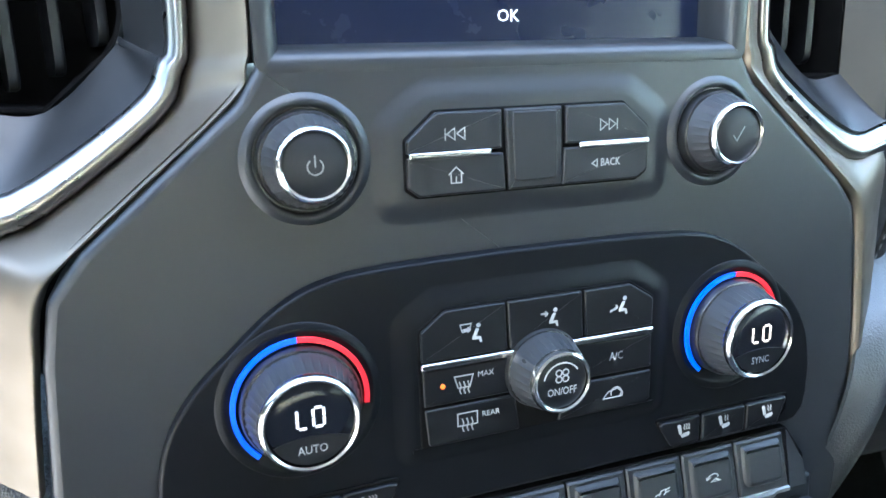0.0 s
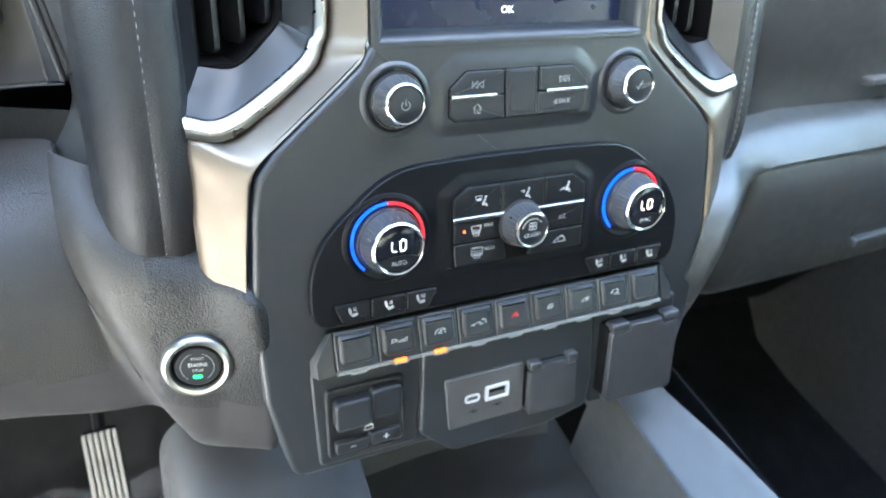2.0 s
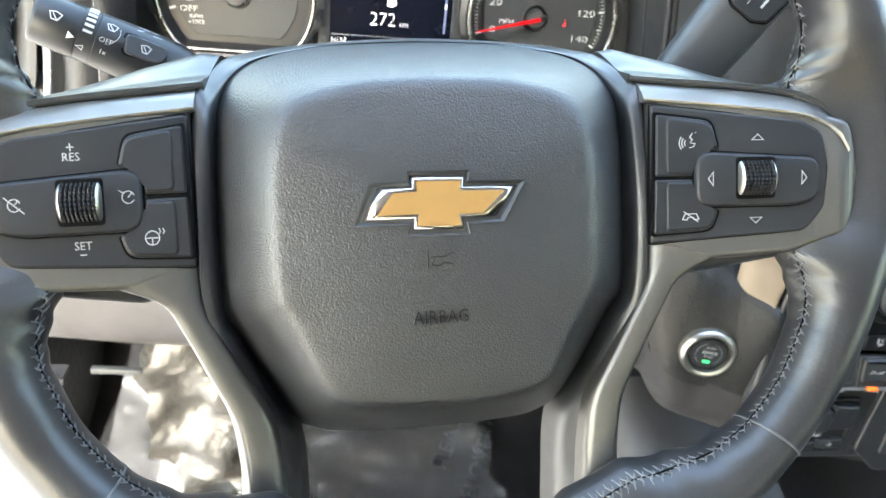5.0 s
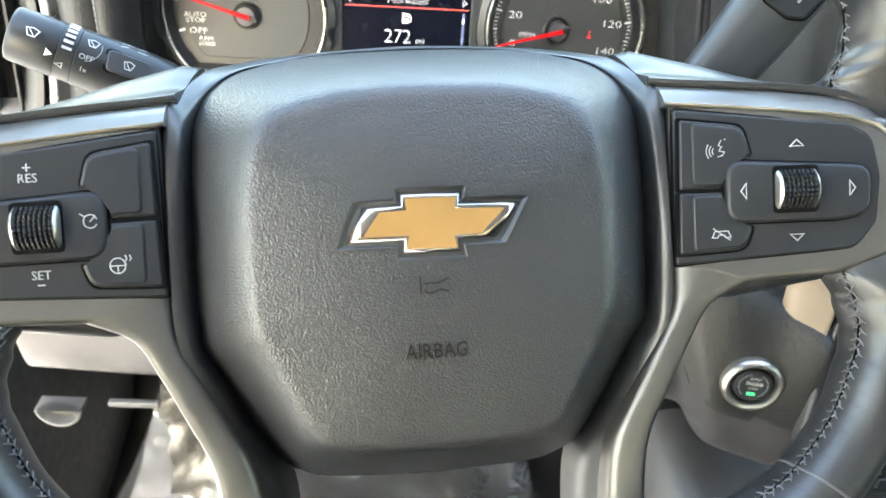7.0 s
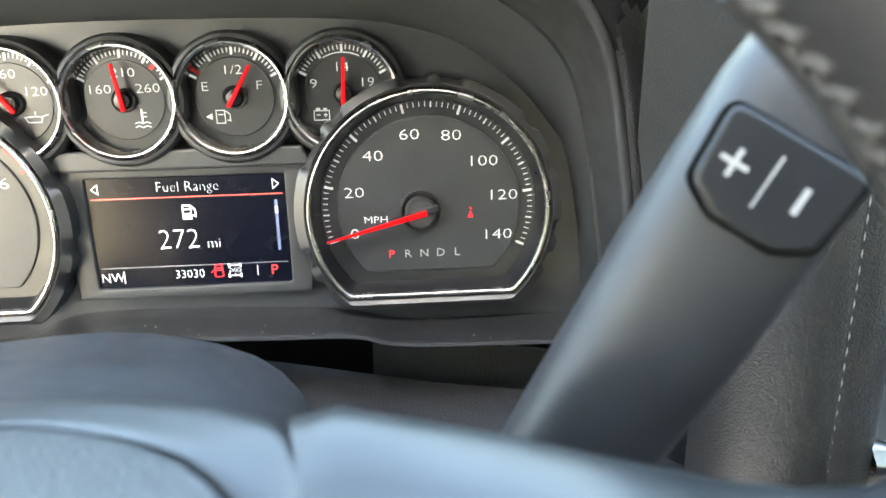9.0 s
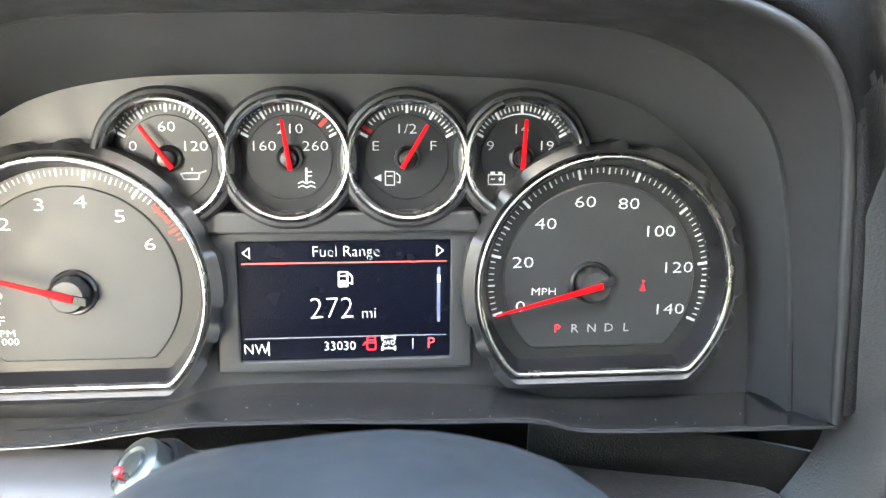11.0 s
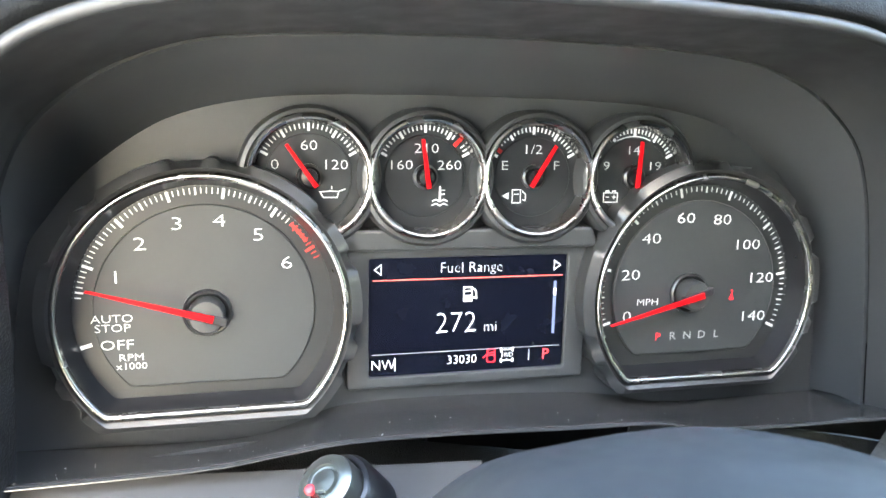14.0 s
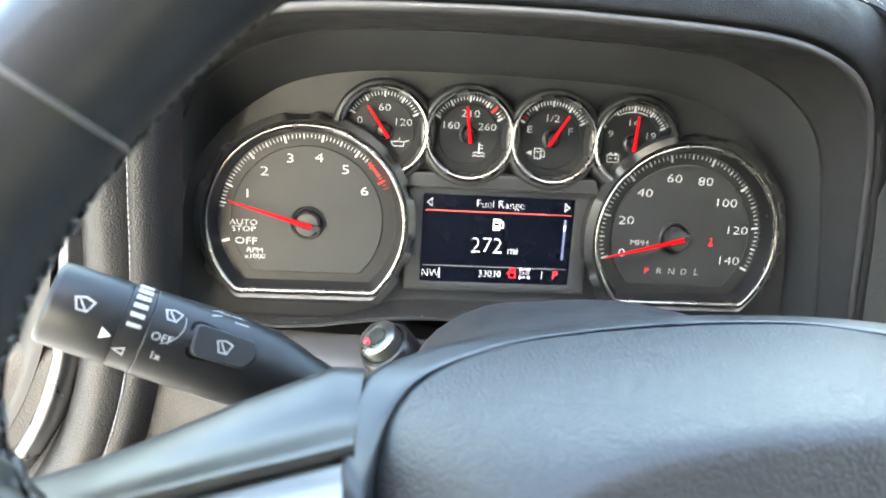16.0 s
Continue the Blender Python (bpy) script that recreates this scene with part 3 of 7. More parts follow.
def person(cx, cy, z, parent, windows=False, arrows="face"):
    """The little seat-and-air sign."""
    part("figure_mark", fills([arc(0.95, 0, 360, 10, cx + 2.9, cy + 3.5), [(cx + 1.9, cy + 2.3), (cx + 3.2, cy + 2.0), (cx + 1.9, cy - 1.0), (cx + 3.9, cy - 1.2), (cx + 4.4, cy - 3.6), (cx + 3.5, cy - 3.6), (cx + 3.1, cy - 2.2), (cx + 0.2, cy - 2.2), (cx + 0.2, cy - 1.0)]], z, 0.12), PODPRINT, parent)
    part("air_mark", strokes([([(cx - 3.4, cy + 2.4), (cx - 1.0, cy + 2.2)] if arrows == "face" else [(cx - 4, cy - 1.6), (cx - 1.2, cy - 0.4)], 0.8), ([(cx - 1.6, cy + 3.2), (cx - 0.6, cy + 2.2), (cx - 1.6, cy + 1.2)] if arrows == "face" else [(cx - 1.2, cy + 0.9), (cx - 0.6, cy - 0.3), (cx - 1.9, cy - 1.1)], 0.6)], 0.8, z), PODPRINT, parent)
    if windows:
        part("window_mark", strokes([[(cx - 4.8, cy + 4.6), (cx - 0.2, cy + 4.6), (cx - 1.0, cy + 1.6), (cx - 4.0, cy + 1.6), (cx - 4.8, cy + 4.6)]], 0.45, z), PODPRINT, parent)


b = key("defrost_button", [(-51, -13.4), (-51, -1, 2), (-41, 6.6, 2), (-15.2, 6.6), (-14.4, -13.4)])
person(-30, -4.5, 6.4, b, True)
b = key("face_button", [(-14.4, 6.6), (19.4, 6.6), (20.4, -13.4), (-13.2, -13.4)])
person(4, -3, 6.4, b)
b = key("feet_button", [(54.5, -13.4), (54.5, -1, 2), (42.8, 6.6, 2), (20.4, 6.6), (21.4, -13.4)])
person(37, -2.6, 6.4, b, False, "feet")
b = key("max_defrost_button", [(-50.6, -17.2), (-14, -17.2), (-11, -32.4), (-50.2, -32.4)], 5.8)
part("screen_mark", strokes([[(-37.5, -21.4), (-29.5, -21.4), (-31, -26.4), (-36, -26.4), (-37.5, -21.4)]] + [[(x, -24), (x + 0.6, -26), (x, -27.6), (x + 0.6, -29)] for x in (-35.4, -33.6, -31.8)], 0.5, 5.8), PODPRINT, b)
word("MAX", 2.3, -24, -22, 5.8, PODPRINT, b)
part("lamp", lathe([(1.0, 5.7), (1.0, 6.0), (0, 6.1)], 12, cx=-42.5, cy=-24.5), AMBER, b, "small lit amber lamp")
b = key("rear_defrost_button", [(-50.2, -33.8), (-11, -33.8), (-8.8, -49.8), (-48.8, -49.8, 2)], 5.8)
part("screen_mark", strokes([[(-36.5, -37.6), (-28, -37.6), (-28, -43), (-36.5, -43), (-36.5, -37.6)]] + [[(x, -40), (x + 0.6, -42), (x, -44), (x + 0.6, -45.6)] for x in (-34.6, -32.6, -30.6)], 0.5, 5.8), PODPRINT, b)
word("REAR", 2.3, -22, -39.6, 5.8, PODPRINT, b)
b = key("air_conditioning_button", [(15, -17.2), (54.6, -17.2), (55, -32.8), (14, -32.8)], 5.8)
word("A/C", 3.6, 37, -25, 5.8, PODPRINT, b, wide=0.8)
b = key("recirculation_button", [(14, -34.4), (55, -34.4), (55, -48), (52.6, -49.8), (8.8, -49.8)], 5.8)
part("car_mark", strokes([[(31, -44), (33.4, -41), (38, -40), (40.6, -42), (40.4, -44), (31, -44)], arc(2.6, -60, 200, 10, 37.4, -42)], 0.5, 5.8), PODPRINT, b)
part("chrome_strip", slab(rnd(rect(-51.5, -16.6, -11, -13.8), 1), 4.5, 7.2, 0.9, 4), CHROME, cl, "thin chrome strip")
part("chrome_strip", slab(rnd(rect(13, -16.6, 54.8, -13.8), 1), 4.5, 7.2, 0.9, 4), CHROME, cl, "thin chrome strip")

# fan knob
fk = thing("fan_knob", at(MS, 1.5, -24, 0), "ribbed fan knob with a chrome ring", "knob")
part("skirt", lathe([(17.2, 3), (17.2, 6.2), (16.6, 7.8), (16, 8)], 56), GLOSS, fk)
part("grip", knurled(16.6, 13.6, 7.4, 20, 60, 0.9), KNURL, fk, "ribbed grey grip")
part("ring", lathe([(13.0, 19), (13.3, 21), (12.7, 22.8), (11.8, 23.3), (11.1, 22.8), (10.8, 20)], 56), CHROME, fk, "chrome ring")
part("cap", lathe([(10.9, 19), (10.9, 21.8), (10.2, 22.2), (5, 22.3), (0, 22.3)], 48), KEY, fk)
word("ON/OFF", 3.1, 0, -3.8, 22.3, PODPRINT, fk, wide=0.8)
part("fan_mark", strokes([arc(1.3, 0, 360, 12, x, y + 2.8) for x, y in ((-1.5, 1.35), (1.5, 1.35), (-1.5, -1.35), (1.5, -1.35))], 0.5, 22.3), PODPRINT, fk)
part("sweep_mark", strokes([arc(8.2, 35, 165, 22, 0, 0)], 0.6, 22.3), PODPRINT, fk)


def seven(text, cx, cy, h, z, mat, parent):
    """Two seven-bar figures."""
    w = h * 0.52
    segs = {"L": "fed", "O": "abcdef"}
    bm = bmesh.new()
    for i, c in enumerate(text):
        x0 = cx + (i - (len(text) - 1) / 2) * w * 1.5 - w / 2
        y0, y1, ym = cy - h / 2, cy + h / 2, cy
        pts = {"a": [(x0 + 0.9, y1), (x0 + w - 0.9, y1)], "b": [(x0 + w, y1 - 0.7), (x0 + w, ym + 0.5)], "c": [(x0 + w, ym - 0.5), (x0 + w, y0 + 0.7)], "d": [(x0 + 0.9, y0), (x0 + w - 0.9, y0)], "e": [(x0, ym - 0.5), (x0, y0 + 0.7)], "f": [(x0, y1 - 0.7), (x0, ym + 0.5)]}
        strokes([pts[s] for s in segs[c]], h * 0.13, z, 0.1, bm)
    part("figures", bm, mat, parent, "lit figures")


def temp_dial(x, text, mat, label):
    d = thing("temperature_dial", at(MS, x, -21.5, 0), label, "knob", "temperature dials")
    part("seat", lathe([(31.6, 0.8), (31.2, 2.5), (30.2, 2.9), (29, 3.5), (28, 3.8), (27.2, 3.6), (26.4, 3.2), (22.4, 3.2), (22.2, 1)], 72), FACE, d, sharp=80)
    part("cold_arc", strokes([arc(24.8, 91, 226, 40)], 1.9, 4.0, 1.2), BLUE, d, "glowing blue arc")
    part("warm_arc", strokes([arc(24.8, 89, -8, 30)], 1.9, 4.0, 1.2), RED, d, "red arc")
    part("skirt", lathe([(22.6, 3), (22.6, 6.5), (21.8, 8), (21, 8.2)], 64), GLOSS, d)
    part("grip", knurled(21.6, 18.2, 7.5, 20.5, 80, 1.0), KNURL, d, "ribbed grey grip")
    part("ring", lathe([(17.9, 19.5), (18.3, 21.5), (17.7, 23.2), (16.7, 23.9), (15.9, 23.4), (15.5, 21.5)], 64), CHROME, d, "chrome ring")
    part("cap", lathe([(15.6, 20), (15.6, 22.4), (15, 22.8), (8, 22.9), (0, 22.9)], 56), GLASS, d, "glossy black display cap")
    low = arc(14.9, 205, 335, 24)
    top = [(13.5 - i * 27 / 12, -6.3 + 2.2 * (1 - ((i - 6) / 6) ** 2)) for i in range(13)]
    b = part("lower_button", fills([low + top], 22.95, 0.35), KEY, d)
    word(text, 3.1, 0, -9.3, 23.3, PODPRINT, d, wide=0.85)
    seven("LO", 0, 2.6, 7.2, 22.95, mat, d)


DIGIT = material("lit_warm", (0.9, 0.7, 0.55), 0.4, glow=0.9, glow_color=(1, 0.72, 0.5))
temp_dial(-97.5, "AUTO", LIT, "driver temperature dial with lit figures and a coloured arc")
temp_dial(99, "SYNC", DIGIT, "passenger temperature dial with lit figures and a coloured arc")


def seat_switches(s, label):
    g = thing("seat_switches", at(MS), label, "switches", "seat switches")
    edge = [(60, -61.5, 2), (136.5, -62, 2), (136.5, -70, 3), (131, -76.8, 3), (70, -76, 6)]
    part("backing", slab(rnd([(s * p[0], *p[1:]) for p in inset_pts(edge)], 2), 1, 3.4, 0.5), GAP, g)
    for i, (a, c) in enumerate(((61, 84.4), (85.4, 110.2), (111.2, 135.6))):
        p = [(a, -62.6, 1.5 if i else 2), (c, -62.6, 1.5), (c - (5 if i == 2 else 0), -76, 2), (a + (8 if i == 0 else 0), -76, 3 if i == 0 else 1)]
        b = part("button", slab(rnd([(s * q[0], *q[1:]) for q in p], 1, 3), 2, 5.2, 1.0), KEY, g)
        cx = s * ((a + c) / 2 + (2 if i == 0 else 0))
        e = -69.0
        back = [(cx - 3.4, e + 3.6), (cx - 2.4, e + 4.1), (cx - 1.6, e + 3.6), (cx - 0.6, e - 0.4), (cx - 1.4, e - 1.2), (cx - 2.2, e - 0.8)]
        base = [(cx - 1.2, e - 1.5), (cx - 0.4, e - 0.8), (cx + 3.0, e - 0.2), (cx + 3.6, e - 1.2), (cx + 3.0, e - 2.2), (cx - 0.6, e - 2.9)]
        part("seat_mark", fills([back, base], 5.2, 0.12), PODPRINT, b)
        heat = [[(cx + d, e + 3.8), (cx + d + 0.6, e + 2.9), (cx + d, e + 2.0), (cx + d + 0.6, e + 1.0)] for d in ((0.3, 1.7) if i else (0.2, 1.5, 2.8))]
        part("heat_mark", strokes(heat, 0.42, 5.2), PODPRINT, b)


def inset_pts(p):
    return [(q[0] + (0.8 if i in (1, 2) else -0.8), q[1] + (0.6 if i < 2 else -0.6), 2.5) for i, q in enumerate(p)]


seat_switches(-1, "three driver seat heating and cooling buttons")
seat_switches(1, "three passenger seat heating and cooling buttons")

# ---- row of toggles ----
tb = thing("toggle_bar", at(MS), "row of nine dark toggle switches with chrome lower edges", "switches")
part("backing", slab(rnd([(-152, -104), (-140, -82), (141, -82), (154, -100), (154, -113), (-150, -114)], 3), -6, 1.0, 1), GAP, tb)
for s in (-1, 1):
    bm = rings([[(s * 138.4, -82.5, 0), (s * 141.5, -84, 0), (s * 153, -101, 0), (s * 153, -113, 0), (s * 138.4, -112.5, 0)], [(s * 138.4, -82.5, 3), (s * 140.5, -84.5, 3), (s * 150, -102, 5.5), (s * 150, -112, 8), (s * 138.4, -111, 9)]])
    part("end_cap", bm, BUTTON, tb)
marks = {
    1: [[(-6, -3), (-6, 3), (-3.7, 3), (-2.7, 1.7), (-3.7, 0.3), (-6, 0.3)]] + [[(-1.4 + k * 1.25, -0.7 - 0.45 * k), (-1.4 + k * 1.25, 0.5 + 0.45 * k)] for k in range(5)] + [[(3.0, -2.6), (5.2, -3), (5.0, 2.8), (3.6, 2.2)]],
    2: [arc(3.9, 40, 300, 18), arc(3.9, -30, 10, 5), [(-1.8, -2.1), (0, 2.3), (1.8, -2.1)], [(-1.1, -0.7), (1.1, -0.7)], [(2.2, 3.6), (3.4, 2.2), (1.8, 1.8)]],
    3: [[(-6, -2), (-5.6, 0), (-3, 0.4), (-1.6, 1.8), (1, 1.8), (1.4, -0.4), (3.4, -0.2), (3.6, -1.8), (-6, -2)], arc(1.1, 0, 360, 8, -3.6, -2), arc(1.1, 0, 360, 8, 1.8, -1.9), arc(2.9, -30, 80, 8, 2.9, 1.0), [(2.2, 4.4), (3.6, 3.9), (2.4, 2.9)]],
    5: [[(-1.7, 1.2), (1.7, 1.2), (1.4, 3.6), (-1.4, 3.6), (-1.7, 1.2)], [(-2.1, 1.2), (-2.1, -0.2), (2.1, -0.2), (2.1, 1.2)], [(-1.8, -0.9), (-0.6, -2), (-1.8, -3), (-0.6, -4.2)], [(1, -0.9), (2.2, -2), (1, -3), (2.2, -4.2)]],
    6: [[(-6, -2.2), (-4.8, -3.2), (-3.4, -2.2), (-2, -0.4), (-0.3, 0.1)], [(-0.3, -1.5), (0, 2.0), (2, 2.6), (3, 0.4), (1.8, -1.5), (-0.3, -1.5)], [(2.4, 2.1), (4.4, 3.0)], [(2.8, 0.1), (4.8, 0.9)]],
    7: [[(-1.8, -1.2), (2.4, -3.9), (4.5, -1.5), (0.3, 1.2), (-1.8, -1.2)], [(0.2, -0.7), (2.2, -2.0)], [(1.0, 0.2), (3.0, -1.1)], arc(3.0, 10, 190, 10, -1.6, 1.6), [(-5.6, 2.8), (-4.6, 1.0), (-3.0, 2.2)]],
}
for i in range(9):
    x0, x1 = -137.2 + i * 30.5, -137.2 + i * 30.5 + 29.6
    o = rnd([(x0, -83, 1), (x1, -83, 1), (x1, -109, 1), (x0, -109, 1)], 1, 2)
    lift = lambda y, k: k + (-83 - y) / 26 * 7.0
    loops = [[(x, y, 0) for x, y in ccw(o)], [(x, y, lift(y, 2.4)) for x, y in ccw(o)], [(x, y, lift(y, 3.2)) for x, y in inset(ccw(o), 0.8)]]
    q = ccw(rnd([(x0 + 3.0, -85, 1.5), (x1 - 3.0, -85, 1.5), (x1 - 2.6, -105, 5), (x0 + 2.6, -105, 5)], 2, 4))
    t = part("toggle", rings(loops), BUTTON, tb)
    part("raised_pad", rings([[(x, y, lift(y, 3.0)) for x, y in q], [(x, y, lift(y, 4.3)) for x, y in inset(q, 0.7)], [(x, y, lift(y, 5.0)) for x, y in inset(q, 1.6)], [(x, y, lift(y, 5.3)) for x, y in inset(q, 3.0)]]), BUTTON, t, sharp=60)
    xm = (x0 + x1) / 2
    prof = [(x0, 0), (x0 + 8, 0), (x0 + 10, -1.6), (x1 - 10, -1.6), (x1 - 8, 0), (x1, 0)]
    part("chrome_tip", rings([[(x, -108.5 + d, 9.0) for x, d in prof], [(x, -109.0 + d, 11.0) for x, d in prof], [(x, -110.7 + d, 11.2) for x, d in prof], [(x, -111.6 + d, 6.5) for x, d in prof]], closed=False), TIP, t, "chrome lower edge")
    turn = pose(xm / 1000, -0.0955, lift(-95.5, 5.75) / 1000, 15.1, 0, 0)
    if i == 4:
        part("hazard_mark", strokes([[(-4.4, -3.4), (4.4, -3.4), (0, 4.2), (-4.4, -3.4)], [(-2.2, -2.1), (2.2, -2.1), (0, 1.7), (-2.2, -2.1)]], 0.6), REDPRINT, t, "red warning triangle", m=turn)
    elif i in marks:
        part("sign_mark", strokes(marks[i], 0.62), PRINT, t, m=turn)
    if i in (1, 2):
        part("lamp", slab(rnd(rect(xm - 4.5, -110.6, xm + 4.5, -107.9), 0.8, 2), 8, 12.2, 0.6), AMBER, t, "lit amber lamp")

# ---- lower panel ----
lp = thing("lower_fascia", at(MS), "charcoal plastic lower centre fascia under the toggles", "dashboard panel")
cp = [(-72, -114, 3), (76, -114, 3), (80, -170, 4), (77, -198, 8), (38, -206, 8), (-46, -206, 10), (-74, -182, 8)]
part("middle_panel", slab(rnd(cp, 5, 5), -40, 3.5, 2.5, 4), PANEL, lp)
part("side_panel", slab(rnd([(-153, -113, 3), (-70, -113, 3), (-75, -190, 5), (-150, -190, 5)], 4), -40, -1.5, 2, 3), PANEL, lp)
part("side_panel", slab(rnd([(78, -112, 3), (161, -112, 3), (166, -200, 5), (80, -200, 5)], 4), -40, 1.0, 2, 3), PANEL, lp)

bc = thing("trailer_brake_control", at(MS, 0, 0, 0), "black trailer brake controller with slide and gain buttons", "control")
part("bezel", frame_slab(rnd(rect(-144, -184, -85, -127), 5, 5), rnd(rect(-141, -181, -88, -130), 4, 5), -3, 1.6, 1.0), BUTTON, bc)
part("well", slab(rnd(rect(-142, -182, -87, -129), 3), -4, -0.6, 0.4), GLOSS, bc)
part("slide", slab(rnd(rect(-139.5, -157.5, -113.2, -134.5), 4, 5), -2, 9.5, 2.2, 4), BUTTON, bc)
part("slide", slab(rnd(rect(-112.4, -155, -89.6, -131.5), 4, 5), -2, 7.5, 2.2, 4), BUTTON, bc)
part("trailer_mark", strokes([[(-116.5, -167.6), (-110, -167.6), (-110, -164.1), (-115, -164.1), (-116.5, -167.6)], arc(1.6, 0, 360, 10, -113, -163)], 0.6, -0.4), PRINT, bc)
b = part("minus_button", slab(rnd(rect(-139, -180, -114, -170.5), 2, 3), -2, 4, 1.5, 3), BUTTON, bc)
part("minus_mark", fills([rect(-128.5, -175.6, -124.5, -174.8)], 4, 0.12), PRINT, b)
b = part("plus_button", slab(rnd(rect(-113.2, -179, -89.5, -169), 2, 3), -2, 4, 1.5, 3), BUTTON, bc)
part("plus_mark", strokes([[(-103.5, -174), (-99, -174)], [(-101.25, -176.2), (-101.25, -171.8)]], 0.8, 4), PRINT, b)

up = thing("usb_plate", at(MS), "grey plate with one small and one large usb socket", "socket plate")
part("plate", slab(rnd([(-55, -140), (12, -140), (13.5, -184), (-51, -184)], 2.5), 2, 5.5, 0.9), TRAY, up)
part("small_socket", frame_slab(rnd(rect(-38.5, -164, -25.5, -157), 3.4, 5), rnd(rect(-36.6, -162.2, -27.4, -158.8), 1.7, 5), 4, 6.4, 0.5), SOCKET, up, "rounded small socket with a pale rim")
part("small_tongue", slab(rnd(rect(-35.6, -161, -28.4, -160), 0.4), 5.0, 6.0, 0.2), GLOSS, up)
part("large_socket", frame_slab(rnd(rect(-21.5, -166, -0.5, -153), 2, 4), rnd(rect(-18.6, -163.6, -3.4, -155.6), 0.8, 4), 4, 6.8, 0.6), SOCKET, up, "large socket with a pale rim")
part("large_tongue", slab(rect(-17.6, -159.2, -4.4, -156.6), 5.0, 6.2, 0.2), GAP, up)
for x, y in ((-31, -172.5), (-10, -171.5)):
    part("fork_mark", strokes([[(x - 4, y), (x + 3.6, y)], [(x - 1.8, y), (x - 0.2, y + 1.6), (x + 1.4, y + 1.6)], [(x - 0.6, y), (x + 0.8, y - 1.6), (x + 2, y - 1.6)]], 0.5, 5.5), GAP, up)


def socket_cover(x0, y0, x1, y1, z, label):
    """A hinged flap with two hinge ears at its top."""
    g = thing("socket_cover", at(MS), label, "socket cover", "power socket covers")
    w = x1 - x0
    part("base", slab(rnd(rect(x0 - 1, y0 + 4, x1 + 1, y1 - 2), 4), -2, z - 5, 1), GAP, g)
    part("flap", slab(rnd([(x0, y0, 5), (x1, y0 - 1, 5), (x1 - 1, y1 - 7, 3), (x1 - w * 0.24, y1 - 7, 1), (x1 - w * 0.26, y1 - 2.4, 2), (x0 + w * 0.28, y1 - 2.4, 2), (x0 + w * 0.26, y1 - 7, 1), (x0 + 1, y1 - 7, 3)], 3, 4), z - 8, z, 1.1, 4, dome=0.6), FLAP, g)
    for a, b in ((x0 + 0.6, x0 + w * 0.25), (x1 - w * 0.23, x1 - 0.6)):
        part("hinge", slab(rnd(rect(a, y1 - 6.6, b, y1 + 1), 2.6, 5), z - 9, z + 0.4, 1.8, 4), FLAP, g)


socket_cover(15, -187, 60, -141, 10, "small closed power socket flap in black plastic")
socket_cover(86, -192, 155, -121, 16, "large closed household outlet flap in black plastic")

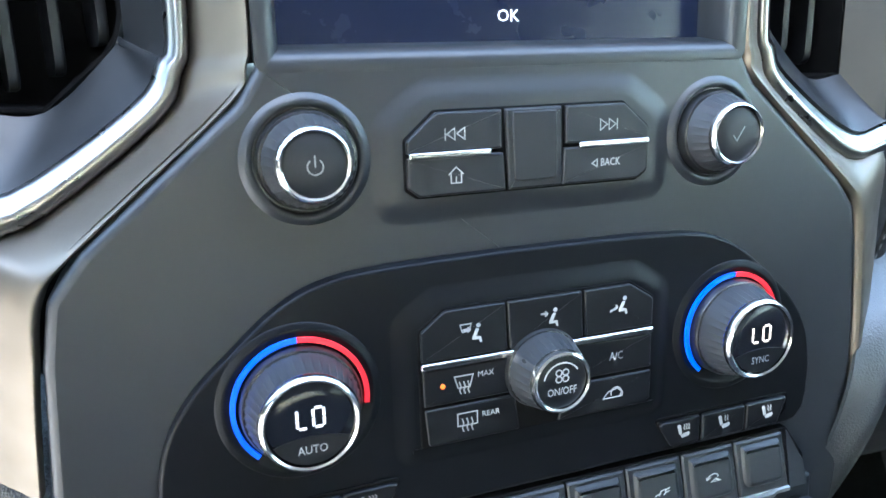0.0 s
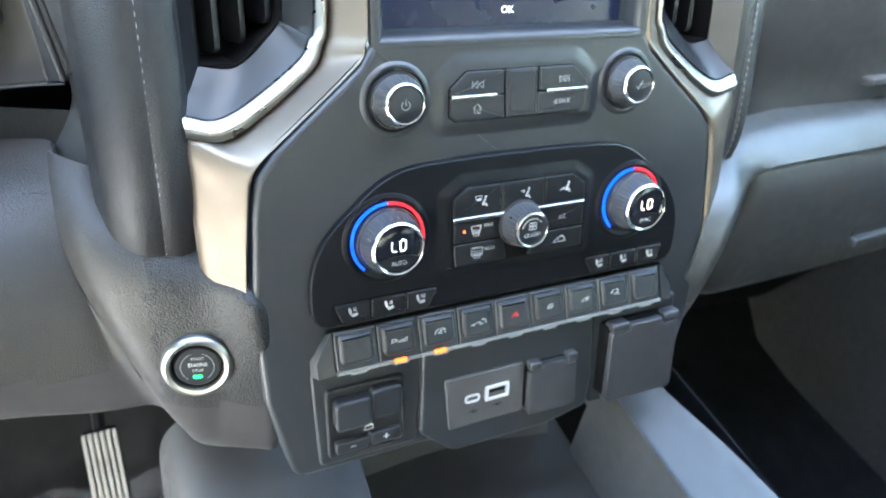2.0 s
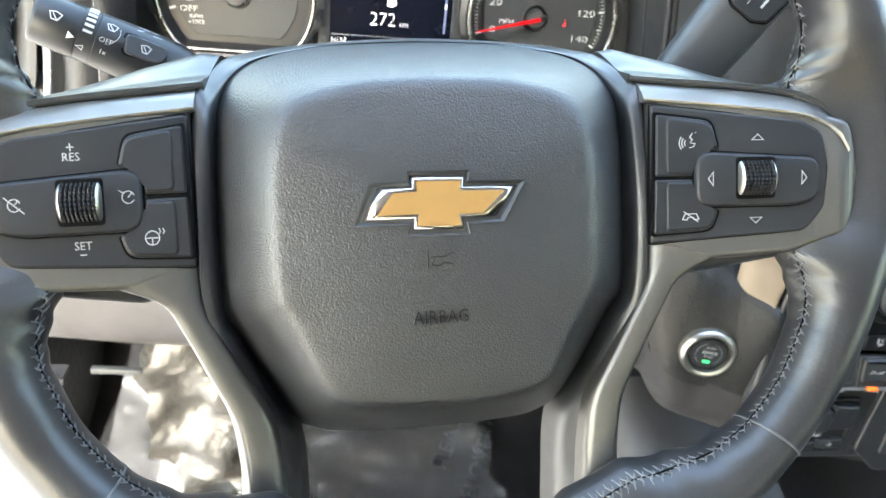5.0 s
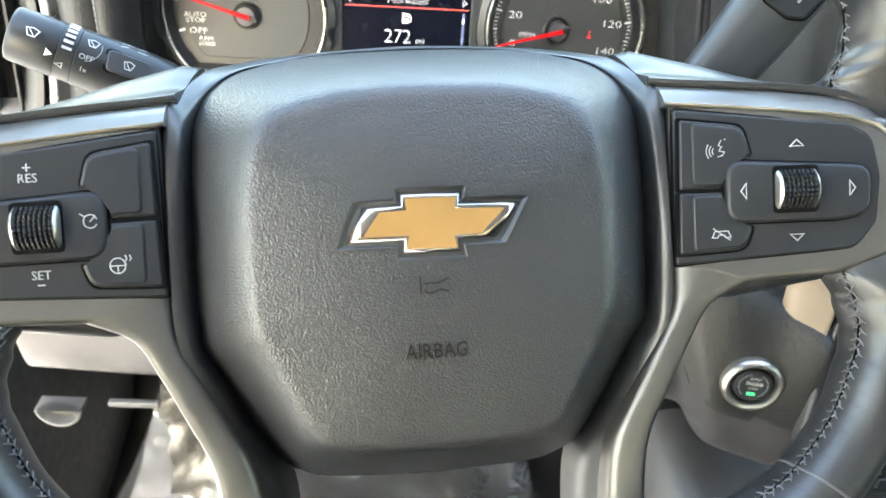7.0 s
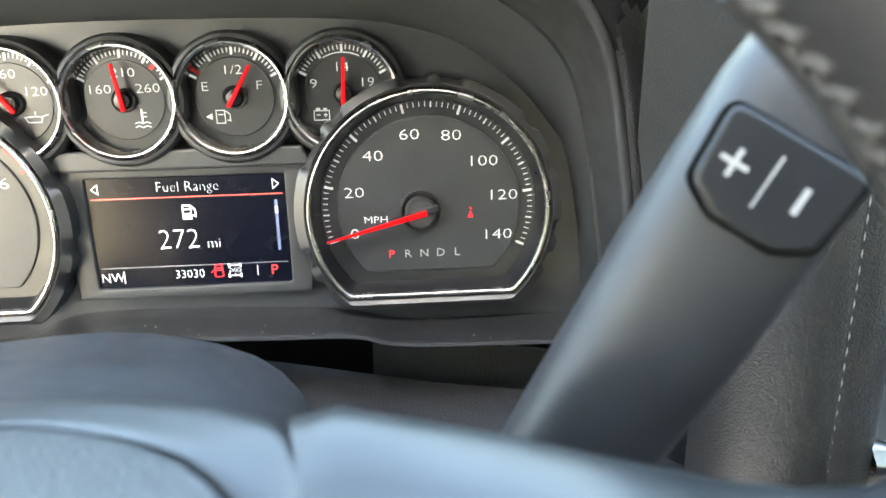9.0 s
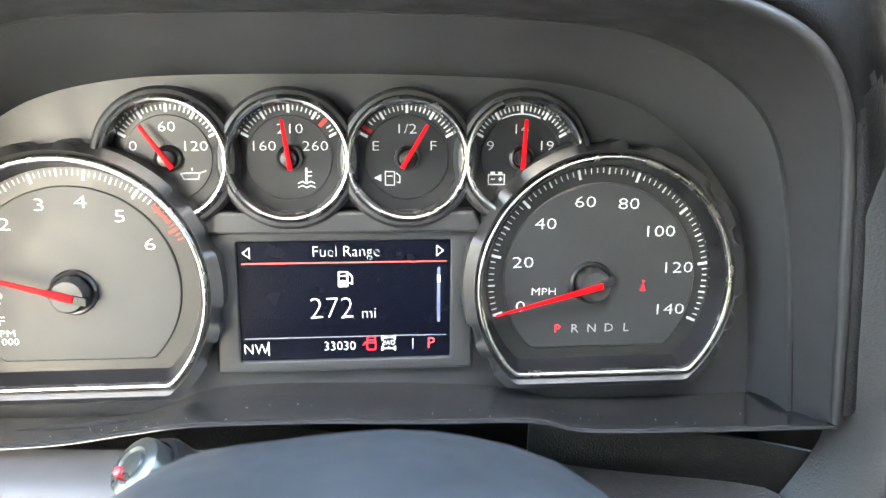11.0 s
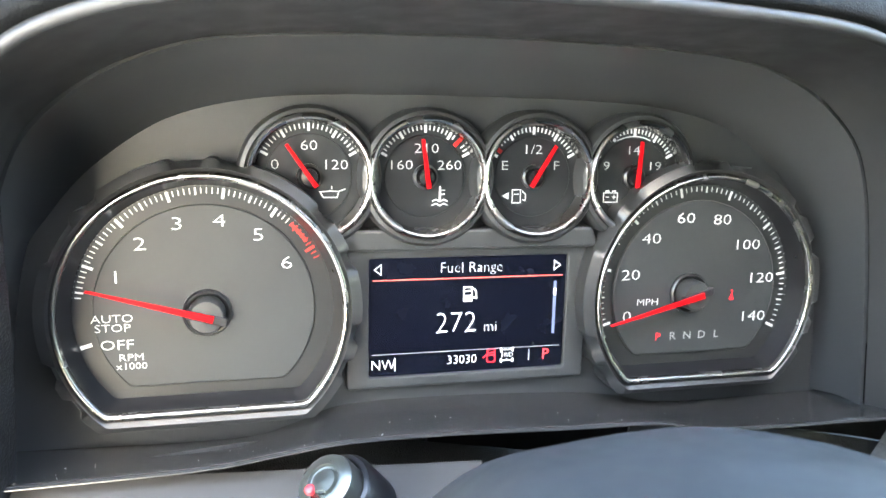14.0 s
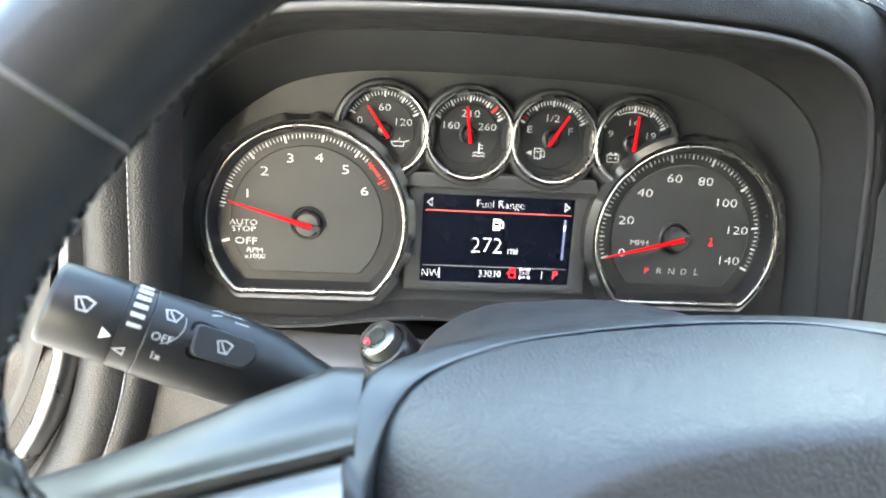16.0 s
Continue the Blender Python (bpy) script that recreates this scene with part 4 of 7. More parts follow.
# ---- silver trims, vents and stitched strips beside the stack ----
E0 = [(102, 232), (103, 120), (105, 100), (112, 87), (166, 41), (178, 26), (182, 5), (186, -30), (190, -78)]
O0 = [(121, 232), (122, 119), (126, 98), (136, 81), (184, 47), (211, 49), (212, 20), (212, -20), (210, -78)]
C0 = [(125, 232), (125.5, 119), (130, 99), (139, 83.5), (187, 52.5), (214, 55.5)]
I0 = [(130, 232), (130, 119), (134.5, 102), (144, 88), (187, 60), (212, 63)]
L0 = [(143, 232), (144, 119), (146, 112), (151, 105), (174, 85.5), (197, 87)]
for s, side in ((-1, "driver"), (1, "passenger")):
    tr = thing("silver_trim", at(MS), "satin silver trim beside the centre stack, wide at the bottom", "dashboard trim", "silver dash trims")
    rows = []
    for f, lift in ((0, -9), (0.04, -4.5), (0.14, -3.2), (0.5, -2), (0.86, -1.0), (1, -3)):
        rows.append([(s * (e[0] + (o[0] - e[0]) * f), e[1] + (o[1] - e[1]) * f, lift - (27 if s < 0 else 20) * f) for e, o in zip(E0, O0)])
    part("trim_face", skin(rows, 5, 3, thick=-2.0 * s), SILVER, tr)
    ve = thing("air_vent", at(MS, 0, 0, 0 if s < 0 else 7), "dash air vent with dark upright slats and a bright chrome surround", "air vent", "air vents")
    rows = []
    for f, z in ((-0.02, -33), (0.0, -27), (0.12, -23.6), (0.45, -22.6), (0.62, -24.4), (0.9, -26.6), (1.0, -30), (1.02, -36)):
        rows.append([(s * (o[0] + (n_[0] - o[0]) * f), o[1] + (n_[1] - o[1]) * f, z) for o, n_ in zip(O0, I0)])
    part("chrome_surround", skin(rows, 5, 2), BAND, ve, "broad bright chrome surround", sharp=60)
    rows = [[(s * x, y, -29) for x, y in I0], [(s * (a[0] * 0.5 + b[0] * 0.5), a[1] * 0.5 + b[1] * 0.5, -38) for a, b in zip(I0, L0)], [(s * x, y, -46) for x, y in L0]]
    part("housing", skin(rows, 5, 3, thick=-2.0 * s), VENT, ve)
    part("housing_side", skin([[(s * 212, 62, -29), (s * 212, 232, -29)], [(s * 197, 86, -46), (s * 197, 232, -46)]], 3, 3, thick=2.0 * s), VENT, ve)
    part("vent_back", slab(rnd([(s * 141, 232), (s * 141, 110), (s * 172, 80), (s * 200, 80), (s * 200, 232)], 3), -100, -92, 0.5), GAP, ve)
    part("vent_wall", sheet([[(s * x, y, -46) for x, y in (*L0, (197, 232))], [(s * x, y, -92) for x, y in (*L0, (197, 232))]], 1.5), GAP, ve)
    for u in (154, 170, 186):
        y0 = 109 if u < 160 else 98 if u < 175 else 93
        part("slat", slab(rnd(rect(-13, 0, 13, 232 - y0), 7, 5), -2.0, 2.0, 1.6, 4), VENT, ve, m=pose(s * u / 1000, y0 / 1000, -0.066, 0, 90 - s * 14, 0))
    part("slat_rod", tube([(s * 151, 128, -74), (s * 193, 128, -74)], 1.6, 8), GLOSS, ve)
    part("tab", slab(rnd(rect(s * 170 - 3.2, 128, s * 170 + 3.2, 162), 2.5, 4), -56, -46, 2, 4), CHROME, ve, "chrome vent tab")
    st = thing("stitched_strip", at(MS), "black leatherette dash strip with a line of pale stitching", "dashboard trim", "stitched strips")
    cols = [(209, -36), (213, -29), (222, -25.5), (229, -27), (231, -28.5), (233, -27), (244, -30), (256, -44), (262, -66)]
    sink = lambda y: -34 * max(0.0, (30 - y) / 90) ** 2
    rows = [[(s * x, y, z + sink(y)) for x, z in cols] for y in (-64, -40, -10, 20, 100, 170, 260)]
    part("skin", skin(rows, 4, 3, thick=3.0 * s), SOFT, st)
    part("stitching", stitches([(s * 229.5, y, -24.2 + sink(y)) for y in range(-62, 258, 6)], 3.4, 1.4, 0.45), THREAD, st, "pale grey stitching")

# ---- steering wheel ----
wheel = thing("steering_wheel", MW, "black leather steering wheel with silver spokes and thumb controls", "steering wheel")
RC, RR, RT, RZ = (4.0, 12.0), 177.0, 19.0, -10.0


def between(v, pts):
    """Reads a value off a line of (place, value) points, smoothly."""
    if v <= pts[0][0]:
        return pts[0][1]
    for (a0, v0), (a1, v1) in zip(pts, pts[1:]):
        if v <= a1:
            f = (v - a0) / (a1 - a0)
            return v0 + (v1 - v0) * f * f * (3 - 2 * f)
    return pts[-1][1]


# inner radius of the rim, and how far the leather flares in to meet the spokes
RIM_IN = ((-90, 167), (-60, 167), (-46, 168.5), (-34, 169.5), (-25, 167), (-12, 165), (14, 164.5), (24, 165), (40, 164.5), (90, 164.5))
FLARE = ((-90, 0), (-80, 8), (-70, 22), (-61, 22), (-54, 13), (-48, 4), (-42, 0), (-25, 0), (-22, 2.5), (-18.5, 8.5), (-15, 17), (-11, 21), (9, 21), (12, 17), (13.8, 11), (16, 4.5), (20, 0))


def on_rim(a, phi, extra=0.0):
    """A point on the rim: a round the wheel, phi round the section (0 outwards, 90 to the driver)."""
    aa = (a + 180) % 360 - 180
    aa = aa if abs(aa) <= 90 else math.copysign(180 - abs(aa), aa)
    inner = between(aa, RIM_IN)
    half = (RR + RT - inner) / 2
    # the leather is drawn in where the spokes meet the rim
    r = half + extra - 9.0 * math.exp(-((aa - 0.5) / 12.5) ** 4) * max(0.0, math.cos(radians(phi - 140))) ** 0.7
    d = RR + RT - half + r * math.cos(radians(phi)) - between(aa, FLARE) * (0.5 + 0.5 * math.cos(radians(phi - 208))) ** 2.6
    return (RC[0] + d * math.cos(radians(a)), RC[1] + d * math.sin(radians(a)), RZ + (r + 3.4) * math.sin(radians(phi)))


# where round the section the stitching runs
SEAM = ((-90, 166), (-24, 166), (14, 190), (32, 190), (44, 212), (90, 212))
# the leather puckers beside the stitching
pucker = lambda a, p: -0.2 * math.exp(-((p - between(math.degrees(math.asin(math.sin(radians(a)))), SEAM) + 14) / 16) ** 2) * (0.5 + 0.5 * math.sin(radians(a * 200))) * (0.7 + 0.3 * math.sin(a * 1.7))
loops = [[on_rim(a * 0.45, p * 10, pucker(a * 0.45, p * 10)) for p in range(36)] for a in range(800)]
loops.append(loops[0])
bm = rings(loops, cap0=False, cap1=False)
bmesh.ops.remove_doubles(bm, verts=bm.verts, dist=1e-4)
rim = part("rim", bm, HIDE, wheel, "black leather wrapped rim with worn sheen")
for a in (-41, -139, 36, 144):
    part("seam", tube([on_rim(a + 0.6 * math.sin(radians(p)), p, 0.05) for p in range(0, 360, 12)], 0.55, 6, closed=True), BLACKTHREAD, rim, "sewn seam across the rim")
bm = bmesh.new()
rng = random.Random(12)
for k in range(0, 260):
    a = k * 360 / 260 + rng.uniform(-0.12, 0.12)
    c = between(math.degrees(math.asin(math.sin(radians(a)))), SEAM)
    j = [rng.uniform(-0.2, 0.2) for _ in range(4)]
    tube([on_rim(a, c - 9 + 6 * j[0], 0.0), on_rim(a + 0.3 + j[0], c - 5, 0.1), on_rim(a + 0.6 + j[1], c - 1, 0.16), on_rim(a + 1.2 + j[2], c + 3, 0.1), on_rim(a + 1.3, c + 6, 0)], [0.24, 0.42, 0.46, 0.42, 0.24], 5, bm=bm)
    tube([on_rim(a + 0.3, c + 11 + 6 * j[1], 0.0), on_rim(a + 0.5 + j[3], c + 7, 0.1), on_rim(a + 0.8 + j[2], c + 2, 0.17), on_rim(a + 1.5 + j[0], c - 2, 0.1), on_rim(a + 1.7, c - 5, 0)], [0.24, 0.42, 0.46, 0.42, 0.24], 5, bm=bm)
part("stitching", bm, BLACKTHREAD, rim, "crossed black stitching on the inside of the rim")
part("stitch_groove", tube([on_rim(a, between(math.degrees(math.asin(math.sin(radians(a)))), SEAM), 0.05) for a in range(0, 360, 3)], 0.5, 6, closed=True), GAP, rim)

# horn pad
ph = [(0, 71), (33, 69.8), (51, 67), (69.2, 61.5), (78.6, 53.4), (82.8, 43), (85, 30), (86.5, 0), (86, -42), (81.5, -53), (64, -93), (52, -103.5), (34, -106.5), (0, -107.5)]
full = [(x, y) for x, y in ph] + [(-x, y) for x, y in ph[-2:0:-1]]
edge = [(p.x, p.y) for p in curve([(x, y, 0) for x, y in full], 4, True)]
deep = lambda y: -33 - 24 * max(0.0, min(1.0, (-42 - y) / 60)) - 32 * max(0.0, (y - 36) / 34) ** 1.6
fall = lambda s, y: 0.18 * s * s + 0.82 * (max(0.0, (s - 0.70) / 0.30) ** (1.3 if y > 36 or y < -40 else 1.3 + 0.25 * min(1, (36 - y) / 20)))
pad_c = (0.0, -14.0)
loops = []
for s in [0.02, 0.15, 0.3, 0.45, 0.58, 0.66, 0.69, 0.71, 0.735, 0.76, 0.8, 0.84, 0.88, 0.91, 0.94, 0.97, 0.99, 1.0]:
    loops.append([(pad_c[0] + (x - pad_c[0]) * s, pad_c[1] + (y - pad_c[1]) * s, deep(y) * fall(s, y)) for x, y in edge])
loops.append([(x * 0.995, y * 0.995, deep(y) - 3) for x, y in edge])
loops.append([(x * 0.985, y * 0.985, deep(y) - 14) for x, y in edge])
pad = part("horn_pad", rings(loops, cap1=False), PAD, wheel, "grained black airbag cover")
word("AIRBAG", 5.2, -0.4, -45.0, -1.05, RECESS, pad, "raised_lettering", wide=0.84, bold=0.02, h=0.6)
part("horn_mark", strokes([[(-5, -18.6), (-5, -25)], [(-3.6, -23.2), (-3.2, -24.4), (-0.6, -24.6), (1.4, -23.4)], [(-3.6, -21.2), (1.6, -21.2), (4.6, -19.6)], [(1.4, -23.4), (4.6, -24.2)]], 0.6, 0.0, 0.5), RECESS, pad)
# bow-shaped emblem
bow = [(-32.5, -8.4), (-26.4, 7.4), (-12.2, 7.6), (-12.4, 11.6), (12.2, 11.4), (11.4, 7.4), (34.0, 7.0), (25.4, -8.8), (11, -8.9), (11.8, -13.2), (-12.4, -12.8), (-11.6, -8.4)]
lip = ccw(bow)


def step_in(ends, arms, rise, z):
    """The bow drawn in by its own amount at the wing ends, the arms and the long edges."""
    return [(x - math.copysign(ends if abs(x) > 20 else arms, x), y - math.copysign(rise, y + 0.8), z) for x, y in lip]


part("emblem_recess", rings([step_in(-0.5, -0.4, -0.4, -4), step_in(-0.4, -0.3, -0.3, 0.35), step_in(0, 0, 0, 0.5), step_in(3.0, 1.6, 1.8, -1.3), step_in(3.2, 1.8, 2.0, -2)], cap0=False, cap1=False), SURROUND, pad, sharp=20)
part("emblem_edge", rings([step_in(3.1, 1.7, 1.9, -3), step_in(3.1, 1.7, 1.9, -0.6), step_in(8.4, 3.4, 3.5, 1.5), step_in(8.7, 3.6, 3.7, 1.2)]), EMBLEM, pad, "bevelled chrome edge of the emblem", sharp=15)
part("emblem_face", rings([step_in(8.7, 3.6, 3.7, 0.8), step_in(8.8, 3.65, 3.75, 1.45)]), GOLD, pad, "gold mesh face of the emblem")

# dark surround of the pad
fi = [(0, 70.6, -66), (33, 69.4, -64.5), (51, 66.6, -62), (69, 61.2, -53), (78.4, 53.1, -44), (82.6, 43, -38.5), (84.8, 30, -35), (86.5, 0, -35), (86, -42, -36), (81.5, -53, -41), (72.7, -73, -49), (64, -93, -57), (59, -110, -60), (58, -140, -62), (58, -176, -66)]
fo = [(0, 73.6, -73), (36, 72, -72), (60, 69.3, -68), (76, 65.6, -61.5), (83.4, 61.6, -53), (88.6, 51.8, -35.6), (92.2, 42, -25.6), (92.6, 0, -20.5), (92.6, -38, -21.5), (86, -56, -25), (77, -75, -30), (70.6, -92, -34), (69.6, -112, -37), (69, -140, -39), (69, -176, -46)]
both = lambda p: [(-x, y, z) for x, y, z in p[:0:-1]] + p
blend = lambda f, lift: [tuple(Vector(i).lerp(Vector(o), f) + Vector((0, 0, lift * (0.3 + 0.7 * max(0.0, min(1.0, (52 - i[1]) / 20)))))) for i, o in zip(fi, fo)]
rows = [[(x * 0.985, y - 1, z - 8) for x, y, z in fi], fi, blend(0.16, 9.0), blend(0.56, 6.4), fo, [(x * 1.006, y + (0.6 if y < 45 else -2.5), z - (8 if y < 45 else 4)) for x, y, z in fo], [(x * 0.99, y - (0 if y < 45 else 13), z - (22 if y < 45 else 12)) for x, y, z in fo]]
part("pad_surround", skin([both(r) for r in rows], 5, 3), SURROUND, wheel, "satin black surround of the pad")

# spokes and pods


def lean_in(bm):
    """Lets the spokes and pods fall back towards the hub."""
    for v in bm.verts:
        d = 0.25 * (145 - abs(v.co.x))
        k = 1 + d / 259
        v.co = (v.co.x * k, v.co.y * k, v.co.z - d)
    return bm


def rest_in(p, s):
    """A button's outline drawn in a little, with the edge beside the pad cut back."""
    cx, cy = sum(q[0] for q in p) / len(p), sum(q[1] for q in p) / len(p)
    out = []
    for q in p:
        r = q[2] if len(q) > 2 else 2
        if abs(q[0]) < 95:
            out.append((s * 94.4, q[1] + (cy - q[1]) * 0.09, 2.5))
        else:
            out.append((q[0] + (cx - q[0]) * 0.05, q[1] + (cy - q[1]) * 0.09, r))
    return out


def bmesh_grid(bm, *xs):
    """Cuts a mesh at places along x, so that it can be bent."""
    for x in xs:
        bmesh.ops.bisect_plane(bm, geom=bm.verts[:] + bm.edges[:] + bm.faces[:], plane_co=(x, 0, 0), plane_no=(1, 0, 0))
    return bm


def curl(bm):
    """Lifts the outer end of the spoke trim over the rim."""
    for v in bm.verts:
        f = max(0.0, min(1.0, (abs(v.co.x) - 157) / 12))
        v.co.z += 0.8 * f * f * (3 - 2 * f) - 0.055 * max(0.0, abs(v.co.x) - 166) ** 2
    return bm


def smaller(lines, cx, cy, k):
    """Shrinks the lines of a sign about a point."""
    out = []
    for ln in lines:
        out.append([(cx + (x - cx) * k, cy + (y - cy) * k) for x, y in ln])
    return out


def lean_word(o):
    for v in o.data.vertices:
        p = o.matrix_basis @ v.co
        d = 0.25 * (145 - abs(p.x * 1000)) / 1000
        k = 1 + d / 0.259
        v.co = (p.x * k, p.y * k, p.z - d)
    o.matrix_basis = Matrix.Identity(4)


spoke = [(88.4, 37.5, 0.5), (152, 33, 8), (177, 27, 10), (184, 6, 10), (178, -19, 14), (149, -28, 12), (112, -29, 6), (88.4, -22, 0.5)]
back = [(90, 40, 3), (120, 38, 12), (146, 35, 12), (165, 42, 10), (178, 20, 10), (172, -20, 10), (150, -31, 10), (112, -36, 14), (90, -30, 3)]
# lower leg of the spoke trim: inner and outer edge
leg = (((88.4, -18), (150, -22)), ((88.3, -28), (126, -29.5)), ((87.4, -37), (107, -36)), ((80, -52), (99, -48)), ((71.5, -68), (91, -64.5)), ((64, -83), (82.5, -83)), ((61.4, -98), (79.6, -103)), ((60.4, -116), (79.5, -118)), ((60, -140), (80.5, -140)), ((60, -174), (84, -174)))
bend_in = ((0, -36), (0, -9.5), (0.025, -7.2), (0.08, -5.9), (0.2, -5.5), (0.45, -5.5), (0.62, -5.8), (0.70, -6.6), (0.76, -8.2), (0.86, -13), (0.95, -18), (1, -24), (1, -36))
podp = [(89.0, 34.4, 1.5), (153, 27.4, 9), (163, 22, 6), (165.6, 8, 7), (164, -9, 7), (156, -18.2, 9), (88.6, -21.4, 1.5)]
# stations along a spoke: place, foot and top of the bright strip, height of the shoulder behind it
stations = ((83, 35.9, 44.0, 60.2, -39), (86, 35.5, 43.7, 61.4, -39.5), (92, 35.0, 43.2, 60.2, -40), (110, 33.6, 42, 56.4, -41), (128, 32, 40.6, 51.9, -43), (144, 30.4, 39, 48.3, -44), (156, 28.4, 37, 46.6, -44), (165, 25, 33.5, 47, -42), (171, 20, 28.5, 50, -38), (175, 14, 22, 56, -34))
for s in (-1, 1):
    sx = lambda p: [(s * q[0], *q[1:]) for q in p]
    bm = lean_in(slab(rnd(sx(back), 8, 6), -52, -12.5, 7, 6))
    part("spoke_back", bm, SURROUND, wheel, "satin black back of the spoke")
    lap = lambda x, k: s * (x - k if x < 84 else x)
    secs = [[(s * x, yt + 0.2, -13.4), (s * x, yt + 0.7, -10.9), (s * x, yt + 1.8, -10.4), (s * x, yt + 3.2, -11.4), (lap(x, 1.2), yt * 0.62 + yc * 0.38, zc * 0.36 - 7.6), (lap(x, 2.6), yt * 0.3 + yc * 0.7, zc * 0.66 - 3.4), (lap(x, 4.4), yc, zc), (lap(x, 4.4), yc - 3, zc - 9), (s * x, yt - 4, -54), (s * x, 6, -44), (s * x, 6, -20)] for x, yb, yt, yc, zc in stations]
    part("spoke_shoulder", lean_in(rings([[tuple(v) for v in curve(q, 3, True)] for q in secs])), SURROUND, wheel, "satin black shoulder of the spoke")
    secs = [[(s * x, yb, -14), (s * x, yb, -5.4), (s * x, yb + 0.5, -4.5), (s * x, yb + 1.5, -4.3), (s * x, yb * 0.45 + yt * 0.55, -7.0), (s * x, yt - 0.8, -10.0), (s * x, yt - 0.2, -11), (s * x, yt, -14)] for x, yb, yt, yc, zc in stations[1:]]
    # paler than the spoke trim: the edge's highlight is painted by colour
    part("spoke_strip", curl(lean_in(rings(secs))), STRIP, wheel, "satin silver strip along the spoke, highlight put into its colour", sharp=50)
    bm = curl(lean_in(bmesh_grid(slab(rnd(sx(spoke), 6, 6), -40, -5.4, 2.8, 5), *[s * x for x in range(160, 184, 2)])))
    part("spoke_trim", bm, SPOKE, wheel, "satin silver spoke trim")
    secs = [[(s * (i[0] + (o[0] - i[0]) * f), i[1] + (o[1] - i[1]) * f, z) for f, z in bend_in] for i, o in leg]
    bm = lean_in(skin(secs, 1, 4))
    bmesh.ops.remove_doubles(bm, verts=bm.verts, dist=1e-4)
    part("lower_spoke_trim", bm, SPOKE, wheel, "satin silver lower leg of the spoke", sharp=60)
    po = part("thumb_pod", lean_in(slab(rnd(sx(podp), 4, 6), -30, -4.6, 0.9, 3)), BUTTON, wheel)
    part("pod_gap", lean_in(slab(rnd([(s * q[0] * 1.006 - s * 0.8, q[1] * 1.03, *q[2:]) for q in podp], 4, 6), -30, -5.3, 0.6, 2)), GAP, wheel)
    joy = rnd(sx([(106.2, 15.6, 7), (160.4, 12, 7), (159.6, -5.5, 7), (148, -7.4, 8), (106.6, -7, 7)]), 5, 6)
    part("joystick_gap", lean_in(slab([(x * 1.0 + (x - s * 136) * 0.022, y + (y - 4) * 0.06) for x, y in joy], -8, -3.8, 0.4, 2)), GAP, po)
    jo = part("joystick", lean_in(slab(joy, -8, -1.4, 1.6, 4, dome=0.6)), BUTTON, po, "rocker round the thumb wheel")
    # thumb wheel with bright ends
    part("wheel_pocket", lean_in(slab(rnd(rect(s * (131.2 if s > 0 else 127.9) - 8.4, -4.2, s * (131.2 if s > 0 else 127.9) + 8.4, 12.8), 2, 4), -6, -0.5, 0.3, 2)), GAP, jo)
    cx = s * (131.2 if s > 0 else 127.9)
    n = 40
    lo = []
    for x, r in ((-7.8, 6.2), (-7.7, 7.3), (-7.0, 8.2), (-6.4, 8.4)):
        lo.append([(cx + x, 4.3 + r * math.cos(2 * math.pi * i / n), -5.2 + r * math.sin(2 * math.pi * i / n)) for i in range(n)])
    part("wheel_end", lean_in(rings(lo)), STRIP, jo, "bright end of the thumb wheel")
    part("wheel_end", lean_in(rings([[(2 * cx - x, y, z) for x, y, z in l] for l in lo])), STRIP, jo, "bright end of the thumb wheel")
    lo = []
    for k in range(33):
        x = -6.4 + 12.8 * k / 32
        dip = (0.9, 0.15, 0, 0.15)[k % 4]
        lo.append([(cx + x, 4.3 + (8.6 - dip - 0.5 * (i % 2)) * math.cos(2 * math.pi * i / 60), -5.2 + (8.6 - dip - 0.5 * (i % 2)) * math.sin(2 * math.pi * i / 60)) for i in range(60)])
    part("thumb_wheel", lean_in(rings(lo)), THUMB, jo, "knurled thumb wheel", sharp=25)
    if s > 0:
        b1 = [(90.6, 30.4, 1.5), (113.6, 27.6, 6), (116.4, 17, 1), (109.2, 16.4, 4), (105.8, 12.6, 4), (105.8, 5.6, 1), (90.2, 5.8, 1)]
        b2 = [(90.2, 4.4, 1), (105.8, 4.2, 1), (106.2, -4, 4), (109.6, -8.4, 4), (116.8, -8.4, 1), (114, -16.6, 6), (89.6, -17.6, 1.5)]
    else:
        b1 = [(-90.6, 30.4, 1.5), (-111.6, 27.4, 6), (-114.4, 17, 1), (-109, 16.4, 4), (-105.4, 12.6, 4), (-105.2, 6, 1), (-90.2, 6.2, 1)]
        b2 = [(-90.2, 4.6, 1), (-105.2, 4.4, 1), (-105.8, -3.8, 4), (-109, -8.4, 4), (-115.6, -8.4, 1), (-113, -16.6, 6), (-89.6, -17.6, 1.5)]
    for nm, p in (("upper_button", b1), ("lower_button", b2)):
        c = [sum(q[0] for q in p) / len(p), sum(q[1] for q in p) / len(p)]
        part("button_gap", lean_in(slab(rnd([(c[0] + (q[0] - c[0]) * 1.08, c[1] + (q[1] - c[1]) * 1.075, *q[2:]) for q in p], 2), -8, -3.9, 0.3, 2)), GAP, po)
        bt = part(nm, lean_in(slab(rnd(p, 2, 4), -8, -3.2, 0.8, 3)), BUTTON, po)
        part("plateau", lean_in(slab(rnd(rest_in(p, s), 1.5, 4), -4, -2.4, 0.9, 3)), BUTTON, bt, sharp=60)
